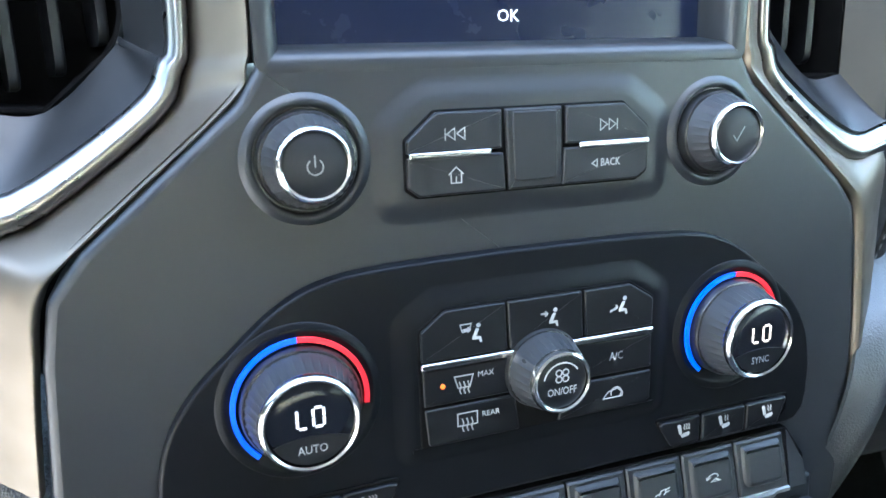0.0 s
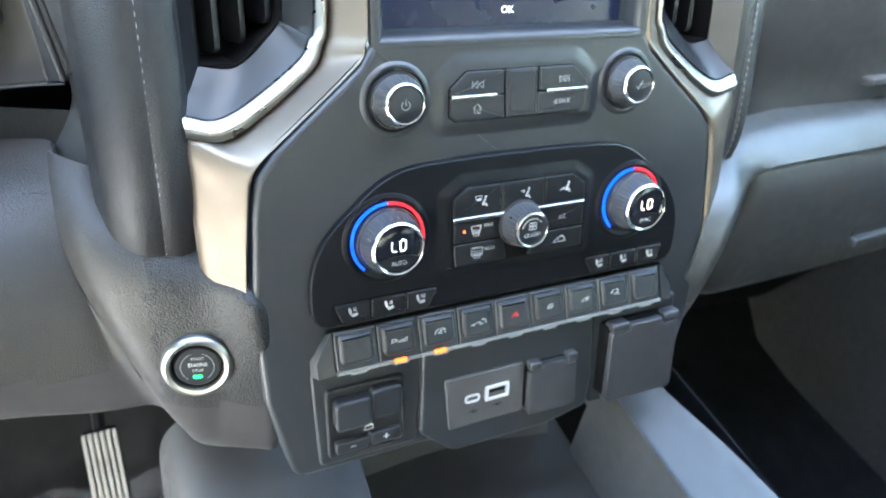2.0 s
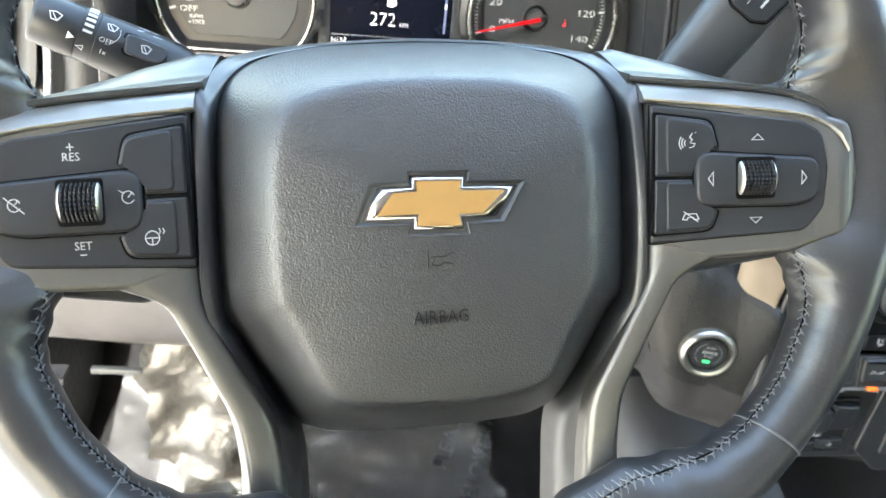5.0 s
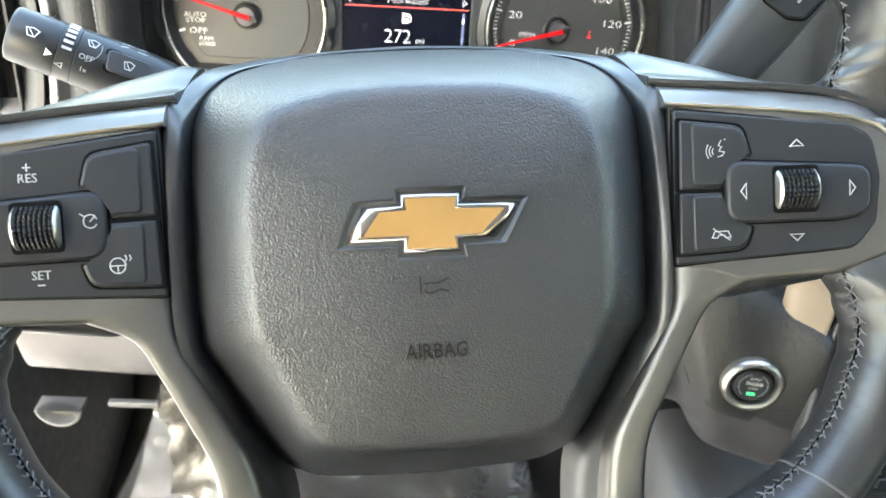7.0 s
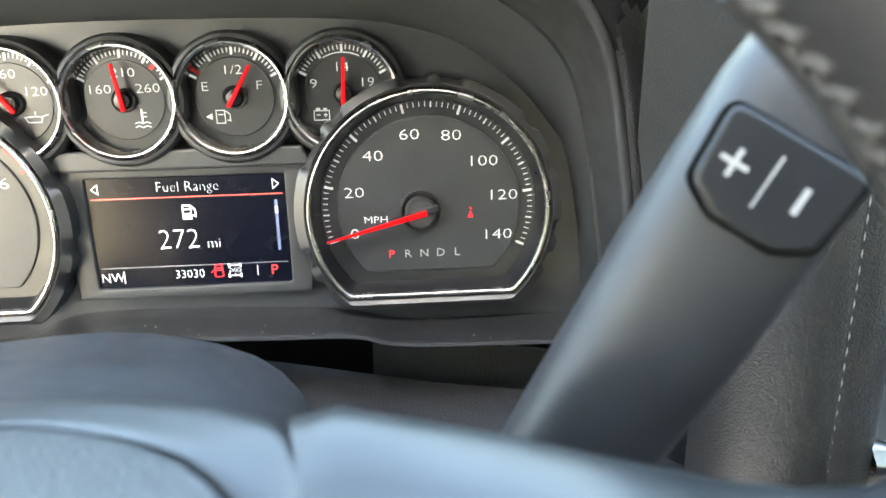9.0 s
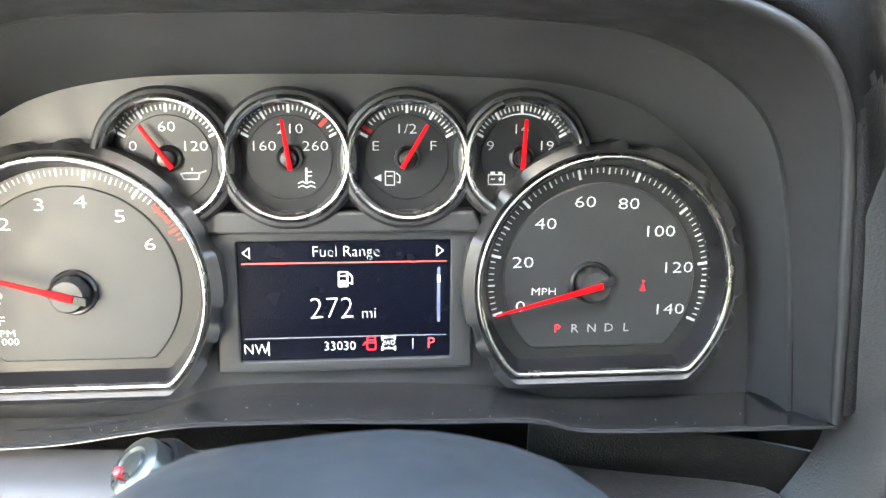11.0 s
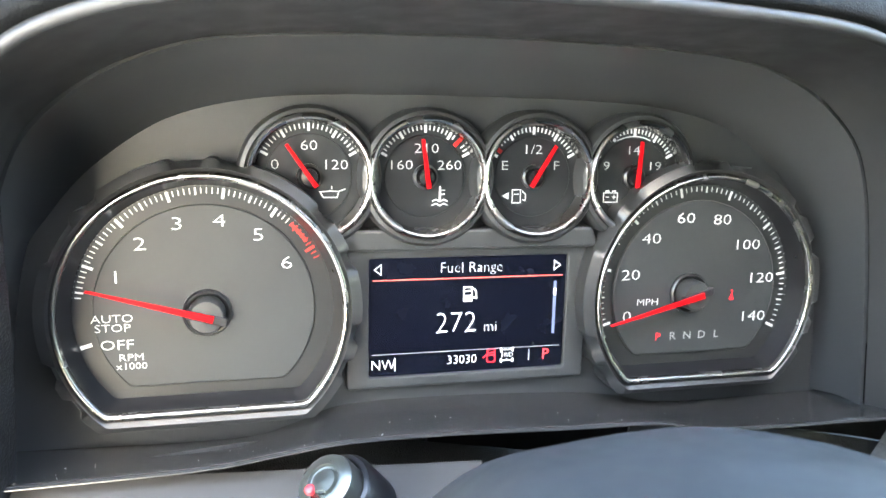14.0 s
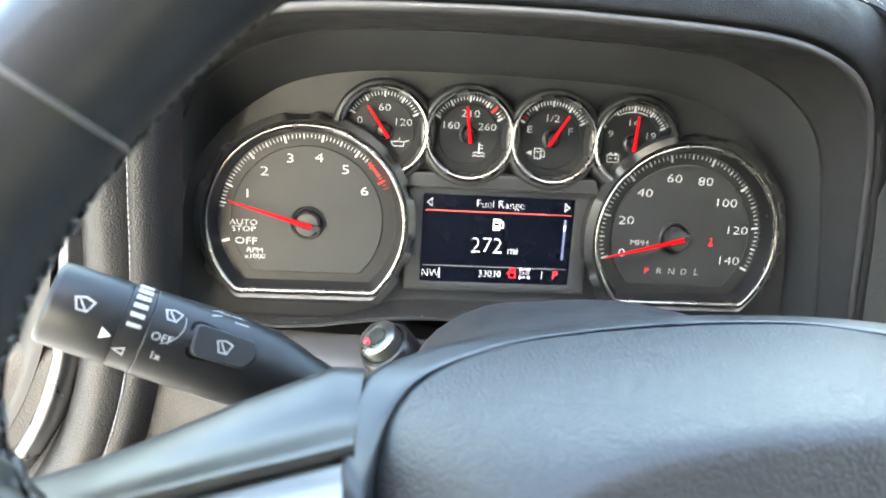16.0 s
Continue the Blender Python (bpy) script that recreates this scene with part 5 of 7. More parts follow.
        if s > 0 and nm == "upper_button":
            part("voice_mark", lean_in(strokes([[(105.0, 22.6), (104.0, 20.9), (105.2, 20.3), (104.4, 19.4)], [(104.2, 18.9), (106.2, 18.5), (105.6, 17.3), (103.8, 16.9)], [(106.2, 22.9), (106.7, 22.9)], arc(1.6, 140, 220, 5, 103.4, 18.8), arc(2.7, 140, 220, 6, 103.4, 18.8), arc(3.8, 142, 218, 6, 103.4, 18.8)], 0.34, -2.3)), PODPRINT, bt)
        if s > 0 and nm == "lower_button":
            part("phone_mark", lean_in(strokes(smaller([[(100.4, -12), (101.6, -9.4), (107.2, -9.4), (108.4, -12), (106.2, -12.2), (105.6, -11), (103.2, -11), (102.6, -12.2), (100.4, -12)], [(101, -8.2), (108, -13.2)]], 104.4, -10.8, 0.85), 0.36, -2.3)), PODPRINT, bt)
        if s < 0 and nm == "lower_button":
            part("heated_wheel_mark", lean_in(strokes(smaller([arc(3.2, 0, 360, 16, -103.8, -9.8), [(-106.6, -9.8), (-101, -9.8)], [(-103.8, -9.8), (-103.8, -12.8)], [(-100.6, -5.6), (-100, -7), (-100.6, -8)], [(-98.8, -5.6), (-98.2, -7), (-98.8, -8)]], -102.6, -9.4, 0.8), 0.36, -2.3)), PODPRINT, bt)
    if s > 0:
        for nm, p in (("up_mark", [(131.2, 19.7), (136.2, 19.7), (133.7, 22.0), (131.2, 19.7)]), ("down_mark", [(130.7, -12.1), (135.7, -12.1), (133.2, -14.4), (130.7, -12.1)])):
            part(nm, lean_in(strokes([p], 0.4, -4.0)), PODPRINT, po)
        part("left_mark", lean_in(strokes([[(111.2, 4.3), (113.2, 7), (113.2, 1.6), (111.2, 4.3)]], 0.4, -1.0)), PODPRINT, jo)
        part("right_mark", lean_in(strokes([[(153.4, 3.9), (151.3, 6.6), (151.3, 1.2), (153.4, 3.9)]], 0.4, -1.0)), PODPRINT, jo)
    else:
        lean_word(word("RES", 2.9, -131, 20.4, -3.95, PODPRINT, po))
        part("plus_mark", lean_in(strokes([[(-132.2, 24), (-129.8, 24)], [(-131, 22.8), (-131, 25.2)]], 0.45, -4.0)), PODPRINT, po)
        lean_word(word("SET", 2.9, -129, -11.6, -3.95, PODPRINT, po))
        part("minus_mark", lean_in(fills([rect(-130.4, -15, -128, -14.5)], -4.0, 0.1)), PODPRINT, po)
        part("cancel_mark", lean_in(strokes(smaller([arc(2.6, 20, 330, 16, -151, 4.2), [(-151, 4.2), (-149.2, 6.2)], [(-155, 7.6), (-147, 0.6)]], -151, 4.2, 0.85), 0.34, -0.9)), PODPRINT, jo)
        part("cruise_mark", lean_in(strokes(smaller([arc(2.6, 20, 330, 16, -110.8, 5.4), [(-110.8, 5.4), (-109, 7.4)], [(-114.6, 8.4), (-112.8, 7.2)]], -111.2, 5.4, 0.85), 0.34, -0.9)), PODPRINT, jo)

# ---- steering column ----
col = thing("steering_column", MW, "charcoal plastic steering column shroud behind the wheel", "steering column")
secs = []
for z, w, top, bot, cx in ((-58, 64, 60, -58, 0), (-80, 78, 69, -66, -4), (-120, 88, 78, -70, -8), (-165, 93, 86, -72, -10), (-205, 90, 82, -72, -10), (-240, 84, 70, -72, -10)):
    secs.append([(cx + x * w * (1.0 if x > 0 else 0.60), y * top if y > 0 else -y * bot, z) for x, y in ((1, -0.5), (0.98, 0.35), (0.84, 0.78), (0.45, 0.97), (0, 1), (-0.45, 0.97), (-0.84, 0.78), (-0.98, 0.35), (-1, -0.5), (-0.8, -0.92), (0, -1), (0.8, -0.92))])
part("shroud", skin(secs, 4, 4, closed=True), HOOD, col)
part("hub_back", lathe([(56, -70), (58, -60), (54, -54), (30, -52), (0, -52)], 48), GAP, col)
lock = part("lock_collar", lathe([(15.5, -14), (15.5, 4), (14, 7), (12.4, 7.4), (11.6, 5), (0, 5)], 40), GLOSS, col, "dark round collar on the column", m=pose(-0.060, 0.0705, -0.276, -34, -38, 0))
part("lock_ring", lathe([(11.4, 3), (11.4, 12), (10.8, 14), (9, 15.2), (6.6, 15.4), (6.0, 14.2), (5.2, 14), (4.6, 15.4), (0, 15.8)], 40), LOCK, lock, "dull grey cylinder")
part("red_dot", lathe([(2.0, -3), (2.0, 0.6), (1.4, 1.6), (0, 2.0)], 12), RED, col, "small red mark", m=pose(-0.0725, 0.0765, -0.268, -20, -20, 0))

# ---- wiper stalk ----
stalk = thing("wiper_stalk", MW, "black wiper stalk with white printed signs and a wash button", "control stalk")
P0, P1 = Vector((-49, 39.5, -128.5)), Vector((-170, 88.6, -90))
ax = (P1 - P0).normalized()
face = Vector((0.12, 0.20, 1.0))
face = (face - ax * face.dot(ax)).normalized()
upv = face.cross(ax).normalized()
upv = upv if upv.y > 0 else -upv
ms = Matrix((-ax, upv, face)).transposed().to_4x4()
# stalk frame: x towards the column, y up, z to the driver; the tip lies at x = 0
stm = Matrix.Translation(P1) @ ms


def stalk_ring(x, ry, rz, cy=0.0):
    return [tuple(stm @ Vector((x, cy + 0.93 * ry * math.cos(2 * math.pi * i / 28), 0.93 * rz * math.sin(2 * math.pi * i / 28)))) for i in range(28)]


end = [stalk_ring(x, a, b) for x, a, b in ((0, 11, 10), (0.6, 12.2, 11.4), (2, 12.9, 12.2), (19, 13.4, 12.8), (20, 13.2, 12.6))]
part("end_cap", rings(end), VENT, stalk, "turning end cap")
part("band", rings([stalk_ring(x, a, b) for x, a, b in ((20, 12.9, 12.3), (20.2, 13.3, 12.7), (26.8, 13.6, 13), (27, 13.2, 12.6))]), VENT, stalk)
part("barrel", rings([stalk_ring(x, a, b, c) for x, a, b, c in ((27, 13.4, 12.8, 0), (27.4, 13.8, 13.2, 0), (40, 14.2, 13.6, 0), (57, 14.4, 13.8, 0), (66, 13.6, 13.4, 0), (78, 11, 12, -1.2), (90, 8.6, 10.6, -2), (110, 8.4, 10.4, -2), (150, 10, 11, -2))]), VENT, stalk)


def on_stalk(bm):
    """Lays flat signs round the barrel."""
    for v in bm.verts:
        x, y, z = v.co
        a = y / 13.6
        v.co = stm @ Vector((x, (12.85 + z) * math.sin(a), (12.3 + z) * math.cos(a)))
    return bm


part("wash_button", on_stalk(slab(rnd([(39, 4.6, 2.5), (57, 4.6, 3), (58.6, 0, 3), (56, -4.6, 4), (40, -4.8, 2.5)], 2, 4), 0.2, 1.6, 0.8, 3)), BUTTON, stalk, "raised wash button")
part("button_edge", on_stalk(strokes([rnd([(38.2, 5.4, 2.5), (57.6, 5.4, 3), (59.6, 0, 3), (56.6, -5.5, 4), (39.2, -5.7, 2.5)], 2, 4) + [rnd([(38.2, 5.4, 2.5), (57.6, 5.4, 3), (59.6, 0, 3), (56.6, -5.5, 4), (39.2, -5.7, 2.5)], 2, 4)[0]]], 0.8, 0.1, 0.25)), GAP, stalk)
fan = lambda cx, cy, k=1.0: [[(cx - 3.6 * k, cy + 1.8 * k), (cx - 1.8 * k, cy - 2.6 * k), (cx + 1.8 * k, cy - 2.6 * k), (cx + 3.6 * k, cy + 1.8 * k), (cx, cy + 3 * k), (cx - 3.6 * k, cy + 1.8 * k)], [(cx + 1.4 * k, cy - 2.4 * k), (cx - 1.6 * k, cy + 1.4 * k)]]
part("wiper_mark", on_stalk(strokes(fan(9.5, -0.5, 0.72), 0.5, 0.0, 0.2)), PODPRINT, stalk)
for i in range(6):
    part("delay_bar", on_stalk(fills([rect(21.4, 12.5 - i * 3.0, 25.4, 12.5 - i * 3.0 + 2.2 - 0.2 * i)], 0.0, 0.25)), PODPRINT, stalk)
part("pointer_mark", on_stalk(fills([[(16, -5), (19, -6.8), (16, -8.6)]], 0.0, 0.2)), PRINT, stalk)
part("pointer_mark", on_stalk(strokes([[(20.6, -10.4), (23.4, -9.2), (23.4, -11.6), (20.6, -10.4)]], 0.4, 0.0, 0.2)), PODPRINT, stalk)
part("turn_mark", on_stalk(strokes([arc(7.5, -70, 20, 12, 29, 2.5)], 0.3, 0.25, 0.15)), GREYPRINT, stalk)
part("wash_sign", on_stalk(strokes(fan(48.5, -0.2, 0.62), 0.42, 1.6, 0.2)), PODPRINT, stalk)
part("rear_sign", on_stalk(strokes(fan(32.5, 4.6, 0.66), 0.42, 0.25, 0.2)), PODPRINT, stalk)
part("arrow_sign", on_stalk(strokes([[(x - 17, y) for x, y in q] for q in ([(60, 12.6), (62.6, 14), (62.6, 13.2), (65, 13.2)], [(71, 12.6), (68.4, 14), (68.4, 13.2), (66, 13.2)], [(60, 9.6), (62.6, 11)], [(67, 10), (71, 10)])], 0.55, 0.25, 0.2)), PODPRINT, stalk)


def stalk_word(text, size, x, y):
    o = word(text, size, 0, 0, 0, PODPRINT, stalk, "lettering")
    for v in o.data.vertices:
        q = Vector((x + v.co.x * 1000, y + v.co.y * 1000, v.co.z * 1000))
        a = q.y / 13.6
        v.co = (stm @ Vector((q.x, (13.1 + q.z) * math.sin(a), (12.5 + q.z) * math.cos(a)))) / 1000
    o.matrix_basis = Matrix.Identity(4)


stalk_word("OFF", 2.4, 31.6, -3.0)
stalk_word("1x", 2.2, 31.6, -8.6)

# ---- shift lever ----
lev = thing("shift_lever", MW, "black column shift lever with a plus and minus rocker", "lever")
A, B = Vector((87, -15, -122)), Vector((194, 119, -68))
ay = (B - A).normalized()
fz = Vector((-0.10, 0.05, 1.0))
fz = (fz - ay * fz.dot(ay)).normalized()
lx = ay.cross(fz).normalized()
lm = Matrix.Translation(A) @ Matrix((lx, ay, fz)).transposed().to_4x4()
L = (B - A).length
secs = []
for f, w, d in ((0, 12, 10), (0.2, 12.5, 10.5), (0.45, 14.5, 11.5), (0.7, 17, 12.5), (0.9, 17.5, 12.5), (0.98, 16, 11), (1.0, 11, 8)):
    secs.append([tuple(lm @ Vector((w * math.copysign(abs(math.cos(t)) ** 0.6, math.cos(t)), L * f, d * math.copysign(abs(math.sin(t)) ** 0.8, math.sin(t))))) for t in [2 * math.pi * i / 28 for i in range(28)]])
part("lever_arm", rings(secs), HOOD, lev)


def on_lever(bm):
    for v in bm.verts:
        v.co = lm @ v.co
    return bm


y0 = L * 0.81 - 10
rk = rnd([(-12.6, y0 + 4, 4), (-13.6, y0 + 19.5, 3), (13.6, y0 + 19.5, 3), (12.6, y0 + 4, 4), (6, y0, 4), (-6, y0, 4)], 4, 5)
part("rocker_gap", on_lever(slab([(x * 1.07, y0 + 11 + (y - y0 - 11) * 1.07) for x, y in rk], 6, 12.6, 0.6, 2)), GAP, lev)
part("rocker", on_lever(slab(rk, 6, 13.8, 1.2, 4)), BUTTON, lev, "plus and minus rocker")
part("plus_mark", on_lever(strokes([[(-10.2, y0 + 10), (-5.4, y0 + 10)], [(-7.8, y0 + 7.6), (-7.8, y0 + 12.4)]], 1.0, 13.8)), PODPRINT, lev)
part("dividing_mark", on_lever(strokes([[(-1.2, y0 + 5), (-1.2, y0 + 15)]], 0.45, 13.8)), PODPRINT, lev)
part("minus_mark", on_lever(strokes([[(5.4, y0 + 7.8), (5.4, y0 + 12.2)]], 1.2, 13.8)), PODPRINT, lev)

# ---- instrument cluster ----
clu = thing("instrument_cluster", MC, "instrument cluster with two large dials, four small gauges and a display", "instrument cluster")
ph = [(0, 104), (72, 103, 30), (128, 94, 40), (168, 67, 30), (191, 36, 20), (200, -25, 8), (201, -55, 4), (100, -57, 4), (64, -45, 8)]
part("face_plate", slab(rnd(ph + mirror(ph)[:0:-1], 8, 6), -12, -4, 0.8, 2), PLATE, clu)
part("display_frame", frame_slab(rnd(rect(-58, -33, 58, 34), 2, 3), rnd(rect(-47.8, -27.6, 47.8, 28.2), 1.2, 3), -8, 1.8, 0.9, 3), PLATE, clu)
part("bridge", slab(rnd([(-62, 32), (62, 32), (58, 42), (-58, 42)], 2), -8, 5.5, 1.5, 3), PLATE, clu)
part("display_pane", slab(rnd(rect(-48, -28, 48, 28.4), 1), -8, 0.0, 0.4, 2), NAVY, clu, "lit colour display")
Z = 0.05
part("display_header", fills([rect(-47, 18.2, 47, 27.6)], Z - 0.04, 0.1), NAVY, clu)
word("Fuel Range", 5.0, 0.5, 22.8, Z + 0.1, LIT, clu, wide=0.97, bold=-0.2)
part("red_rule", fills([rect(-46, 17.6, 46, 18.1)], Z, 0.1), material("rule_red", (0.7, 0.1, 0.08), 0.4, glow=0.5, glow_color=(1, 0.16, 0.1)), clu)
word("272", 10.0, -6.4, -3.8, Z + 0.1, LIT, clu, wide=0.96, bold=-0.36)
word("mi", 5.0, 10.4, -6.2, Z + 0.1, LIT, clu, bold=-0.15)
word("NW", 4.8, -41, -22.4, Z + 0.1, LIT, clu, wide=0.92, bold=-0.16)
word("33030", 4.3, -3.2, -21.8, Z + 0.1, LIT, clu, wide=0.96, bold=-0.13)
word("2WD", 2.4, 19.3, -20.7, Z + 0.1, LIT, clu, wide=0.78, bold=-0.06)
word("P", 5.2, 39, -21.4, Z + 0.1, material("lit_red", (0.8, 0.05, 0.05), 0.4, glow=0.8, glow_color=(1, 0.03, 0.04)), clu)
part("lower_rule", fills([rect(-46, -17.4, 46, -17.0)], Z, 0.1), GREYPRINT, clu)
part("rule_mark", fills([rect(-35.6, -25.4, -35.2, -19), rect(30.4, -24, 30.7, -18.6)], Z, 0.1), LIT, clu)
part("axle_sign", strokes([[(16.4, -18.1), (22.2, -18.1)], [(16.4, -23.4), (22.2, -23.4)], [(19.3, -22.4), (19.3, -23.4)]] + [([(x, y - 0.8), (x, y + 0.8)], 0.8) for x in (16.4, 22.2) for y in (-18.1, -23.4)], 0.35, Z), LIT, clu)
part("door_sign", strokes([rnd([(9.6, -17.4), (13, -17.4), (13.4, -23.8), (9.2, -23.8)], 1, 2) + [rnd([(9.6, -17.4), (13, -17.4), (13.4, -23.8), (9.2, -23.8)], 1, 2)[0]], [(9.8, -20.4), (12.9, -20.4)], [(9.8, -19.2), (12.8, -19.2)], ([(9, -20), (7.6, -21.4)], 0.6)], 0.6, Z), RED, clu, "red open-door sign")
part("pump_sign", strokes([[(-3.0, 6.8), (-3.0, 13.4), (0.9, 13.4), (0.9, 6.8), (-3.0, 6.8)], [(-2.2, 11.6), (0.1, 11.6)], [(1.6, 12.8), (3.0, 11.2), (3.0, 8), (1.8, 8.5)]], 0.6, Z), LIT, clu)
part("pump_fill", fills([rect(-2.7, 7.0, 0.6, 9.6)], Z, 0.1), LIT, clu)
for x, d in ((-45.2, 3), (44.6, -3)):
    part("arrow_sign", strokes([[(x, 22.8), (x + d, 25.2), (x + d, 20.4), (x, 22.8)]], 0.32, Z), LIT, clu)
part("scroll_bar", fills([rect(41.8, -11, 43.2, 15)], Z, 0.1), material("scroll_blue", (0.1, 0.12, 0.2), 0.4, glow=0.35, glow_color=(0.25, 0.3, 0.55)), clu)
part("scroll_thumb", fills([rect(41.8, 8, 43.2, 11.4)], Z + 0.05, 0.1), LIT, clu)


def polar(r, a):
    return (r * math.cos(radians(a)), r * math.sin(radians(a)))


def tick(r0, r1, a, w):
    return ([polar(r0, a), polar(r1, a)], w)


def clip(bm, x, y, r):
    """Cuts away what lies within r of a point."""
    gone = [f for f in bm.faces if (Vector(f.calc_center_median()[:2]) - Vector((x, y))).length < r]
    bmesh.ops.delete(bm, geom=gone, context="FACES")
    return bm


def big_dial(name, cx, cy, label, hx=0.0, hy=0.0):
    """Housing, ring and face of a large dial; returns the face, in which signs are placed."""
    flat = -41.5
    n = 72
    notch = lambda a: 1.8 if any(abs(((a - q) + 180) % 360 - 180) < w for q, w in ((95, 7), (78, 5), (132, 4), (150, 8), (40, 5), (20, 4), (-10, 3), (-25, 3), (200, 3), (215, 3))) else 0.0
    # castellated pod
    o0, o1 = [], []
    for i in range(144):
        a = 360 * i / 144
        r = 65.4 - notch(a)
        x, y = polar(r, a)
        o0.append((x, max(y, flat - 7), -8)), o1.append((x, max(y, flat - 7), 9.5 if notch(a) else 11.5))
    rin = [(x, y) for x, y in [polar(61.5, 360 * i / 144) for i in range(144)]]
    dial = part(name, rings([o0, o1, [(x * 0.985, max(y, flat - 4.4), 13.4) for x, y in rin], [(x * 0.965, max(y * 0.975, flat - 2), 12) for x, y in rin]], cap0=False, cap1=False), PODRING, clu, label, m=pose(cx / 1000, cy / 1000, 0))
    part("bright_ring", frame_slab(disc(59.4, 120, 0, 0, flat - 1.2), disc(56.8, 120, 0, 0, flat + 1.4), 6, 14.4, 1.2, 4), GAUGERING, dial, "bright chrome ring with a level lower edge")
    part("ring_wall", rings([[(x, y, 12) for x, y in disc(57, 120, 0, 0, flat + 1.2)], [(x, y, 1.5) for x, y in disc(53.6, 120, 0, 0, flat + 4)]], cap0=False, cap1=False), GLOSS, dial)
    part("scale_ring", slab(disc(54.5, 120, 0, 0, flat + 3), -3, 1.0, 0.3, 2), DIALRING, dial)
    part("dial_face", slab(disc(45.6, 120, 0, 0, flat + 9), -1, 2.2, 0.7, 3), DIAL, dial, "dark grey dial face")
    part("hub", lathe([(10.2, 2), (10.2, 3.4), (9.4, 4.2), (8.6, 4.0), (8, 3.2)], 40, cx=hx, cy=hy), GLOSS, dial)
    part("hub_cap", lathe([(7.6, 2), (7.6, 9.5), (6.6, 11), (0, 11.4)], 36, cx=hx, cy=hy), HOOD, dial)
    return dial


def needle(dial, a, length, tail, z, w0=3.0, w1=0.9, hx=0.0, hy=0.0):
    d = Vector(polar(1, a))
    n = Vector((-d.y, d.x))
    p = [d * -tail + n * w0 * 0.5, d * length + n * w1 * 0.5, d * length - n * w1 * 0.5, d * -tail - n * w0 * 0.5]
    return part("needle", slab([(q.x + hx, q.y + hy) for q in p], z, z + 1.3, 0.35, 2), NEEDLE, dial, "red needle")


TC, SC = (-117.5, 8.0), (117.8, 8.0)
tach = big_dial("tachometer", *TC, "tachometer with figures one to six", 0.0, -1.0)
ang = lambda v: 182.4 - 25.35 * v
ticks, reds = [], []
for k in range(4, 63):
    a = ang(k / 10)
    big = k % 10 == 0
    half_ = k % 5 == 0
    t_ = tick(48.6 if big else 49.6 if half_ else 50.1, 52.3, a, 1.2 if big else 0.75 if half_ else 0.42)
    (reds if 54 <= k else ticks).append(t_)
part("scale_print", strokes(ticks + [tick(48.8, 52.6, 196, 1.6)], 0.8, 1.0), DIALPRINT, tach)
part("red_band", strokes(reds + [([polar(51, ang(5.4 + 0.02 * i)) for i in range(0, 22)], 1.4)], 0.9, 1.0), REDPRINT, tach, "red band at high speed")
part("dot_print", strokes([tick(53.4, 54.2, ang(k / 10), 0.5) for k in range(4, 56)], 0.5, 1.2), GREYPRINT, tach)
for v in range(1, 7):
    x, y = polar(38.8, ang(v))
    word(str(v), 5.4, x, y, 2.25, DIALPRINT, tach, wide=1.5, bold=-0.13)
word("AUTO", 3.4, -38.0, -2.4, 2.25, DIALPRINT, tach, wide=1.22, bold=-0.06)
word("STOP", 3.4, -38.0, -6.4, 2.25, DIALPRINT, tach, wide=1.22, bold=-0.06)
word("OFF", 4.2, -36.6, -13.8, 2.25, DIALPRINT, tach, wide=1.28, bold=-0.06)
word("RPM", 3.0, -31.2, -19.4, 2.25, DIALPRINT, tach, wide=1.25, bold=-0.05)
word("x1000", 3.0, -31.2, -23.2, 2.25, DIALPRINT, tach, wide=1.15, bold=-0.05)
needle(tach, 164.0, 47.5, 3, 11.6, 3.0, 0.9, 0.0, -1.0)
part("needle_clip", slab(rnd([(-8, 2.8), (8.4, -1.6), (8.4, -5.6), (-8, -1.2)], 0.8, 2), 9, 11.8, 0.6, 2), BUTTON, tach)

spd = big_dial("speedometer", *SC, "speedometer with figures up to one hundred and forty", -4.2, -1.0)
sang = lambda v: 198.2 - 1.585 * v
ticks = []
for k in range(0, 141, 2):
    big = k % 20 == 0
    ticks.append(tick(48.4 if big else 49.6 if k % 10 == 0 else 50.1, 52.2, sang(k), 1.2 if big else 0.72 if k % 10 == 0 else 0.42))
part("scale_print", strokes(ticks, 0.8, 1.0), DIALPRINT, spd)
part("dot_print", strokes([tick(53.4, 54.2, sang(k), 0.5) for k in range(20, 130, 3)], 0.5, 1.2), GREYPRINT, spd)
for v in range(0, 141, 20):
    x, y = polar(39.2 if v == 0 else 37.6 if v < 100 else 35.4 if v == 100 else 37.4, sang(v))
    word(str(v), 5.2, x, y, 2.25, DIALPRINT, spd, wide=1.42, bold=-0.13)
word("MPH", 3.4, -26.4, -5.2, 2.25, DIALPRINT, spd, wide=1.25, bold=-0.07)
for i, c in enumerate("PRNDL"):
    word(c, 4.0, -19.4 + i * 8.3, -23.4, 2.25, RED if i == 0 else PODPRINT, spd, wide=1.1, bold=-0.02)
part("belt_sign", strokes([([(21.0, -0.9), (21.1, -0.8)], 1.3), ([(21.0, -2.4), (20.1, -5.2), (21.9, -5.2), (21.0, -2.4)], 0.8)], 0.8, 2.25), RED, spd, "red seat-belt sign")
part("needle_clip", slab(rnd([(-12.2, -0.8), (4.2, 3.6), (4.6, -0.2), (-12.2, -4.8)], 0.8, 2), 9, 11.8, 0.6, 2), BUTTON, spd)
needle(spd, 195.0, 48, 3, 11.6, 3.0, 0.8, -4.2, -1.0)


